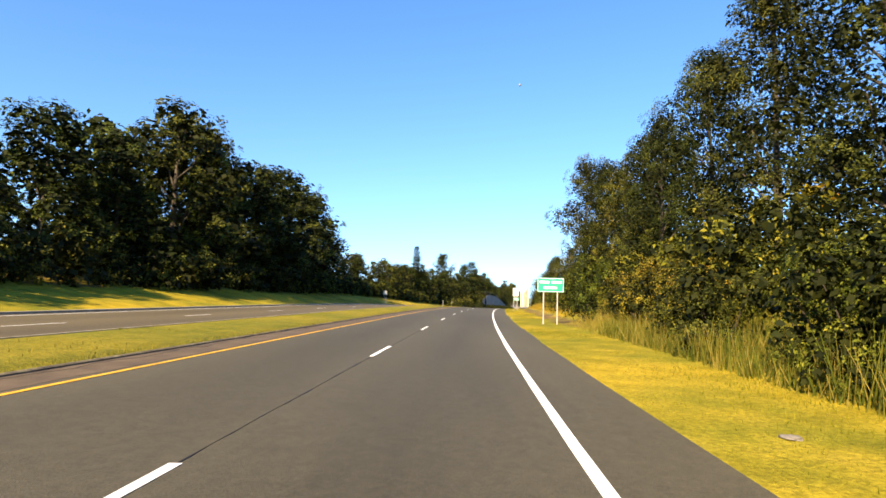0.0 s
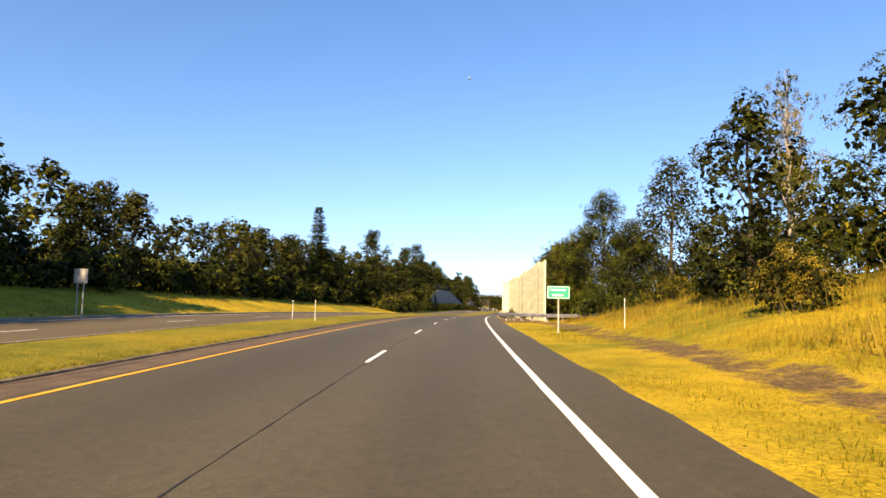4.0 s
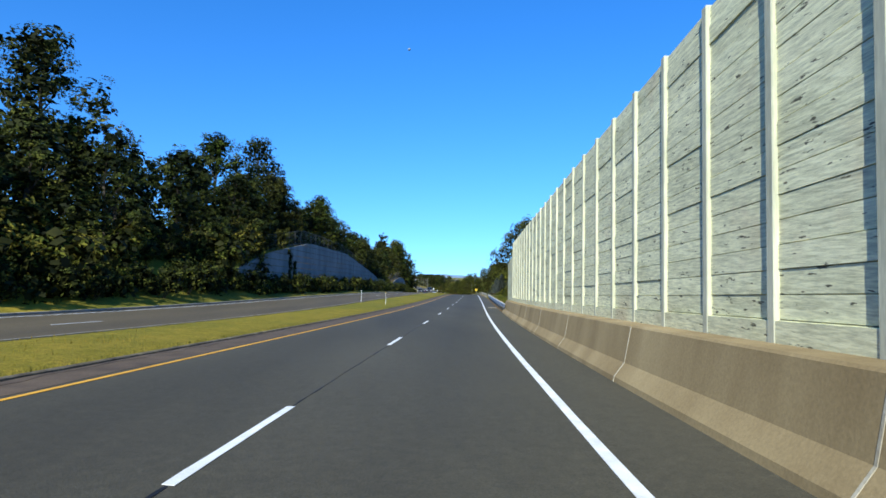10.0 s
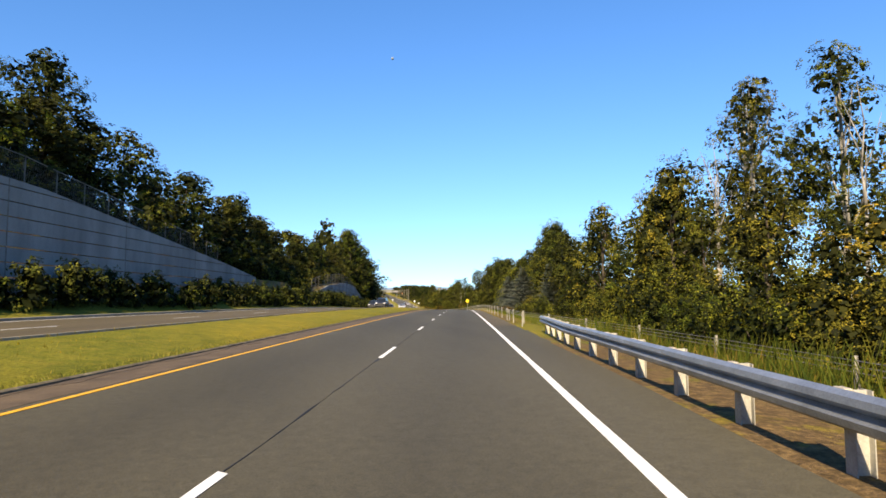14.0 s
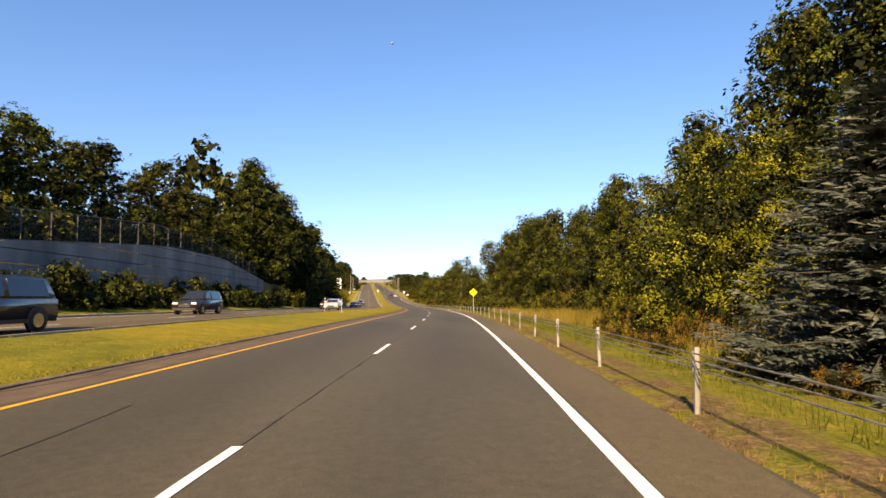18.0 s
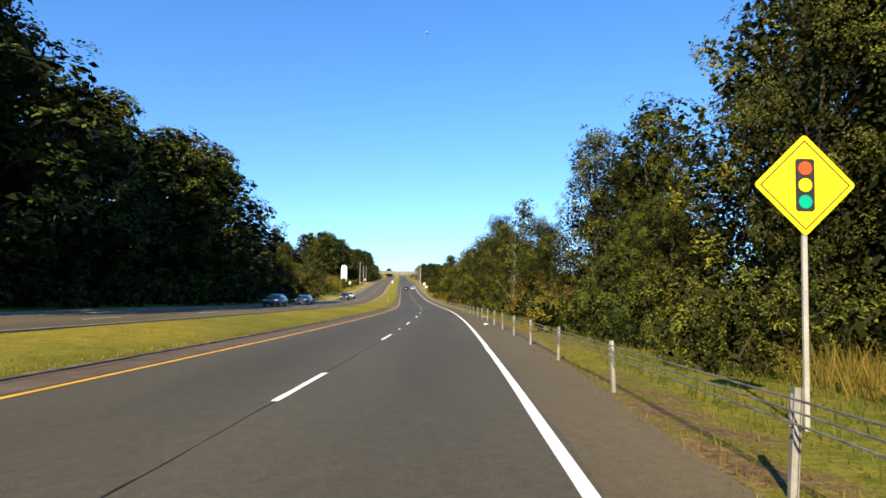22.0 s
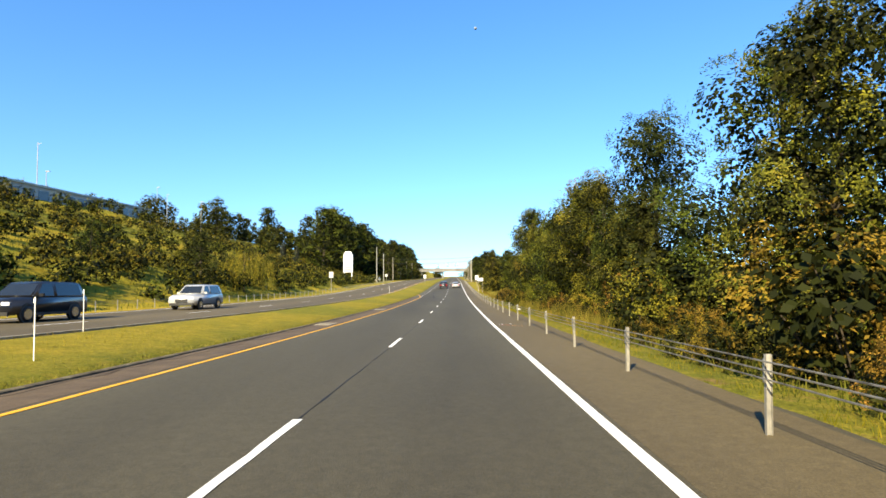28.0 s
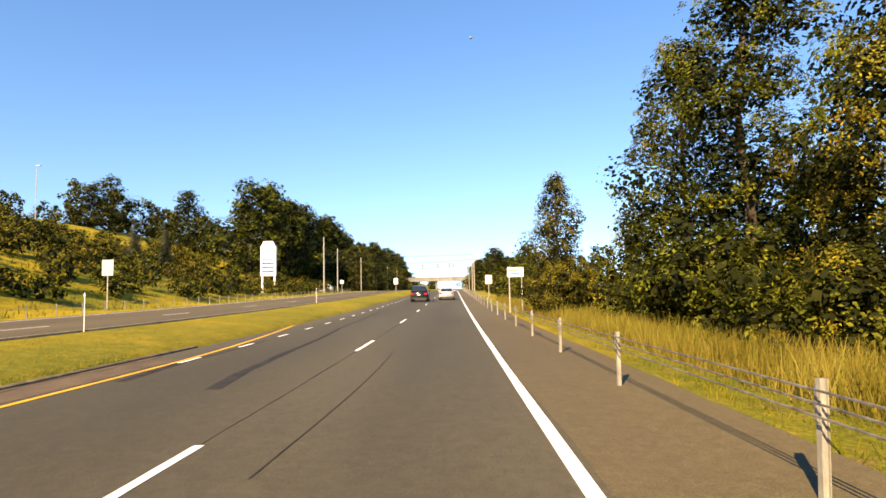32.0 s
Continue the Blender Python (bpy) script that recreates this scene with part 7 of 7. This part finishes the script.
def crumple(name, label, category, s, u, size, mat, seed, flat=0.5):
    r = np.random.default_rng(seed)
    bm = bmesh.new()
    bmesh.ops.create_icosphere(bm, subdivisions=2, radius=size)
    for v in bm.verts:
        v.co *= 1 + r.normal(0, 0.16)
        v.co.z = v.co.z * flat + size * flat * 0.8
    ob = tagged(new(name, bm_mesh(name, bm, mat)), label, category)
    ob.matrix_world = stand(s, u, max(float(ground(s, u)), 0.0) - 0.01, r.uniform(0, 360))
    return ob


ROCK = rough_surface("field_stone", [(0.3, (0.10, 0.09, 0.08)), (0.7, (0.25, 0.22, 0.18))], 3, 20, 0.6)
crumple("rag", "crumpled white rag lying on the shoulder", "litter", 502.7, 4.7, 0.16, SIGN_WHITE, 1, 0.3)
crumple("litter", "crumpled white plastic lying in the grass", "litter", 628.0, 6.85, 0.13, SIGN_WHITE, 2, 0.45)
crumple("rock", "flat pale stone in the verge", "stone", 6.6, 6.1, 0.12, ROCK, 4, 0.25)
crumple("paper_cup", "crushed pale cup in the gravel", "litter", 141.5, 5.6, 0.07, SIGN_WHITE, 5, 0.7)
for s, u, h, k in ((149, 7.8, 0.9, 4), (165.0, 7.0, 1.45, 3), (170.5, 6.3, 1.0, 4), (168.6, 6.5, 1.1, 4)):
    plant("bush", "russet flowering weed at the foot of the noise wall", "bush", BUSH[k], s, u, h / 2.4, rt.uniform(0, 360), "weeds at the wall", ("stem", "foliage"), 0.1, wide=0.8)


# ---- tall grass, tufts and distance ----
def blades(name, label, area, count, h0, h1, wide, mat, seed, keep=None):
    """Loose blades of grass as one mesh: area is (s0, s1, u0, u1)."""
    r = np.random.default_rng(seed)
    s0, s1, u0, u1 = area
    s = r.uniform(s0, s1, count)
    u = u0 + (u1 - u0) * r.random(count)
    if keep is not None:
        k = np.array([keep(a, b) for a, b in zip(s, u)])
        s, u = s[k], u[k]
    n = len(s)
    z = ground(s, u) - 0.03
    p = at(s, u, z)
    lump = np.array([0.78 + 0.75 * noise.noise((x * 0.30, y * 0.45, seed)) for x, y in zip(s, u)])
    h = (r.uniform(h0, h1, n) * np.clip(lump, 0.3, 1.4))[:, None]
    a = r.uniform(0, 2 * math.pi, n)
    side = np.stack([np.cos(a), np.sin(a), 0 * a], 1) * wide * r.uniform(0.6, 1.4, n)[:, None]
    bend = np.stack([r.normal(0, 0.25, n), r.normal(0, 0.25, n), np.ones(n)], 1) * h
    quads = np.stack([p - side, p + side, p + bend + side * 0.35, p + bend * 1.0 - side * 0.2], 1)
    ob = new(name, quads_mesh(name, quads, mat))
    return tagged(ob, label, "grass", kind="stuff")


blades("tall_grass", "tall straw-coloured grass and weeds on the bank", (40, 136, 9.2, 19), 52000, 0.08, 0.40, 0.009, GOLDEN, 1)
blades("tall_grass", "single tall dry stalks standing on the bank", (56, 132, 9.6, 17), 420, 0.9, 1.7, 0.014, STRAW, 30)
blades("tall_grass", "tall green and russet weeds on the bank", (40, 134, 10, 17), 20000, 0.15, 0.7, 0.012, MEADOW_GREEN, 21, lambda s, u: noise.noise((s * 0.3, u * 0.5, 5.0)) > 0.08)
blades("tall_grass", "tall yellow-green meadow grass beyond the cable fence", (405, 486, 10.4, 20), 52000, 0.45, 1.25, 0.011, MEADOW_GREEN, 2, lambda s, u: noise.noise((s * 0.35, u * 0.5, 1.0)) > -0.15)
blades("tall_grass", "green weeds along the cable fence", (332, 484, 6.2, 11), 34000, 0.06, 0.38, 0.010, WEEDS, 3)
blades("grass", "sparse grass and dead stalks on the soil under the fence", (334, 486, 4.8, 6.6), 20000, 0.02, 0.16, 0.008, MEADOW, 26, lambda s, u: noise.noise((s * 0.5, u * 0.9, 7.0)) > -0.1)
blades("grass", "grass and weeds at the foot of the fence", (486, 700, 6.05, 7.0), 16000, 0.02, 0.2, 0.009, GREEN_GRASS, 27, lambda s, u: noise.noise((s * 0.5, u * 0.9, 7.0)) > -0.15)
blades("tall_grass", "tall green weeds behind the guard rail", (284, 336, 6.6, 10.5), 16000, 0.2, 1.0, 0.012, WEEDS, 28, lambda s, u: noise.noise((s * 0.4, u * 0.7, 9.0)) > -0.25)
blades("tall_grass", "dry weeds behind the guard rail", (284, 336, 6.4, 10.5), 9000, 0.15, 0.8, 0.009, MEADOW, 29, lambda s, u: noise.noise((s * 0.4, u * 0.7, 3.0)) > 0.0)
blades("tall_grass", "brown seed heads standing in the meadow", (405, 486, 9.5, 18), 9000, 0.5, 1.25, 0.008, STRAW, 22)
blades("tall_grass", "tall green weeds at the wood's edge", (-4, 26, 8.0, 11), 9000, 0.25, 1.0, 0.012, WEEDS, 24)
blades("tall_grass", "dry stalks among the weeds at the wood's edge", (-4, 34, 8.0, 11), 6000, 0.3, 1.1, 0.008, STRAW, 25)
blades("tall_grass", "tall yellow-green grass between the fence and the trees", (606, 636, 7.2, 11.5), 13000, 0.25, 1.0, 0.010, MEADOW_GREEN, 31)
blades("tall_grass", "tall dry grass behind the fence", (658, 720, 7.4, 12), 26000, 0.2, 0.9, 0.009, STRAW, 4)
blades("tall_grass", "brown seed heads and weeds behind the fence", (650, 720, 7.2, 11), 14000, 0.2, 0.7, 0.012, MEADOW, 14)
blades("tall_grass", "weeds behind the cable fence", (482, 655, 7.0, 9.5), 18000, 0.06, 0.4, 0.014, WEEDS, 5)
blades("grass", "short mown yellow-green grass on the verge", (-5, 133, 5.05, 9.0), 40000, 0.03, 0.10, 0.008, GREEN_GRASS, 6)
blades("grass", "short mown grass of the median", (0, 690, -9.7, -5.3), 40000, 0.03, 0.10, 0.012, GREEN_GRASS, 7)
blades("grass", "short grass behind the guard rail and fence", (560, 700, 6.4, 7.6), 9000, 0.03, 0.14, 0.010, WEEDS, 8)
blades("grass", "dead grass and weeds along the median kerb", (-20, 672, -5.32, -5.08), 16000, 0.02, 0.10, 0.010, STRAW, 23)
blades("grass", "dry grass of the far slope", (90, 225, -31, -21.3), 14000, 0.05, 0.25, 0.03, STRAW, 9)
blades("grass", "rough grass on the hillside", (580, 780, -80, -22.3), 30000, 0.15, 0.5, 0.03, WEEDS, 10)

# distance haze is painted into these bluish base colours
HAZE = rough_surface("hazy_far_woods", [(0.3, (0.05, 0.07, 0.06)), (0.7, (0.09, 0.11, 0.09))], 0.02, 0.3, 0.4, 1.0, 0.5)
RIDGE = rough_surface("haze_blue_ridge", [(0.3, (0.16, 0.22, 0.30)), (0.7, (0.20, 0.26, 0.34))], 0.004, 0.05, 0.2, 1.0, 0.5)


def ridge(name, label, dist, x0, x1, base, high, mat, seed):
    """A long low hill across the far end of the road."""
    r = np.random.default_rng(seed)
    xs = np.linspace(x0, x1, 90)
    c, a = line(660)
    f, w = np.array([-math.sin(float(a)), math.cos(float(a)), 0]), np.array([math.cos(float(a)), math.sin(float(a)), 0])
    verts, faces = [], []
    for i, x in enumerate(xs):
        h = high * (0.6 + 0.4 * noise.noise((x * 0.0016, seed, 0)) + 0.12 * noise.noise((x * 0.012, seed, 3)))
        for d, z in ((0, base), (60, base + h * 0.7), (160, base + h), (400, base)):
            verts.append(np.array([*c]) + f * (dist + d) + w * x + np.array([0, 0, z]))
    for i in range(len(xs) - 1):
        for j in range(3):
            p = 4 * i + j
            faces.append((p, p + 4, p + 5, p + 1))
    tagged(new(name, mesh_of(name, verts, faces, [mat], True)), label, "hill", kind="structure")


MOON = rough_surface("moon_rock", [(0.35, (0.17, 0.20, 0.235)), (0.65, (0.205, 0.235, 0.265))], 0.03, 0.2, 0.3, 1.0, 0.0)
bm = bmesh.new()
bmesh.ops.create_icosphere(bm, subdivisions=3, radius=10)
tagged(new("moon", bm_mesh("moon", bm, MOON, True)), "pale daytime moon in a clear blue sky", "moon", kind="structure").matrix_world = Matrix.Translation((401, 4160, 1610))
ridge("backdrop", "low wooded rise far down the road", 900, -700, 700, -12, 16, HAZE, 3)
ridge("backdrop_2", "distant ridge on the horizon, tinted blue-green as by haze", 3000, -2600, 2600, -30, 52, RIDGE, 5)
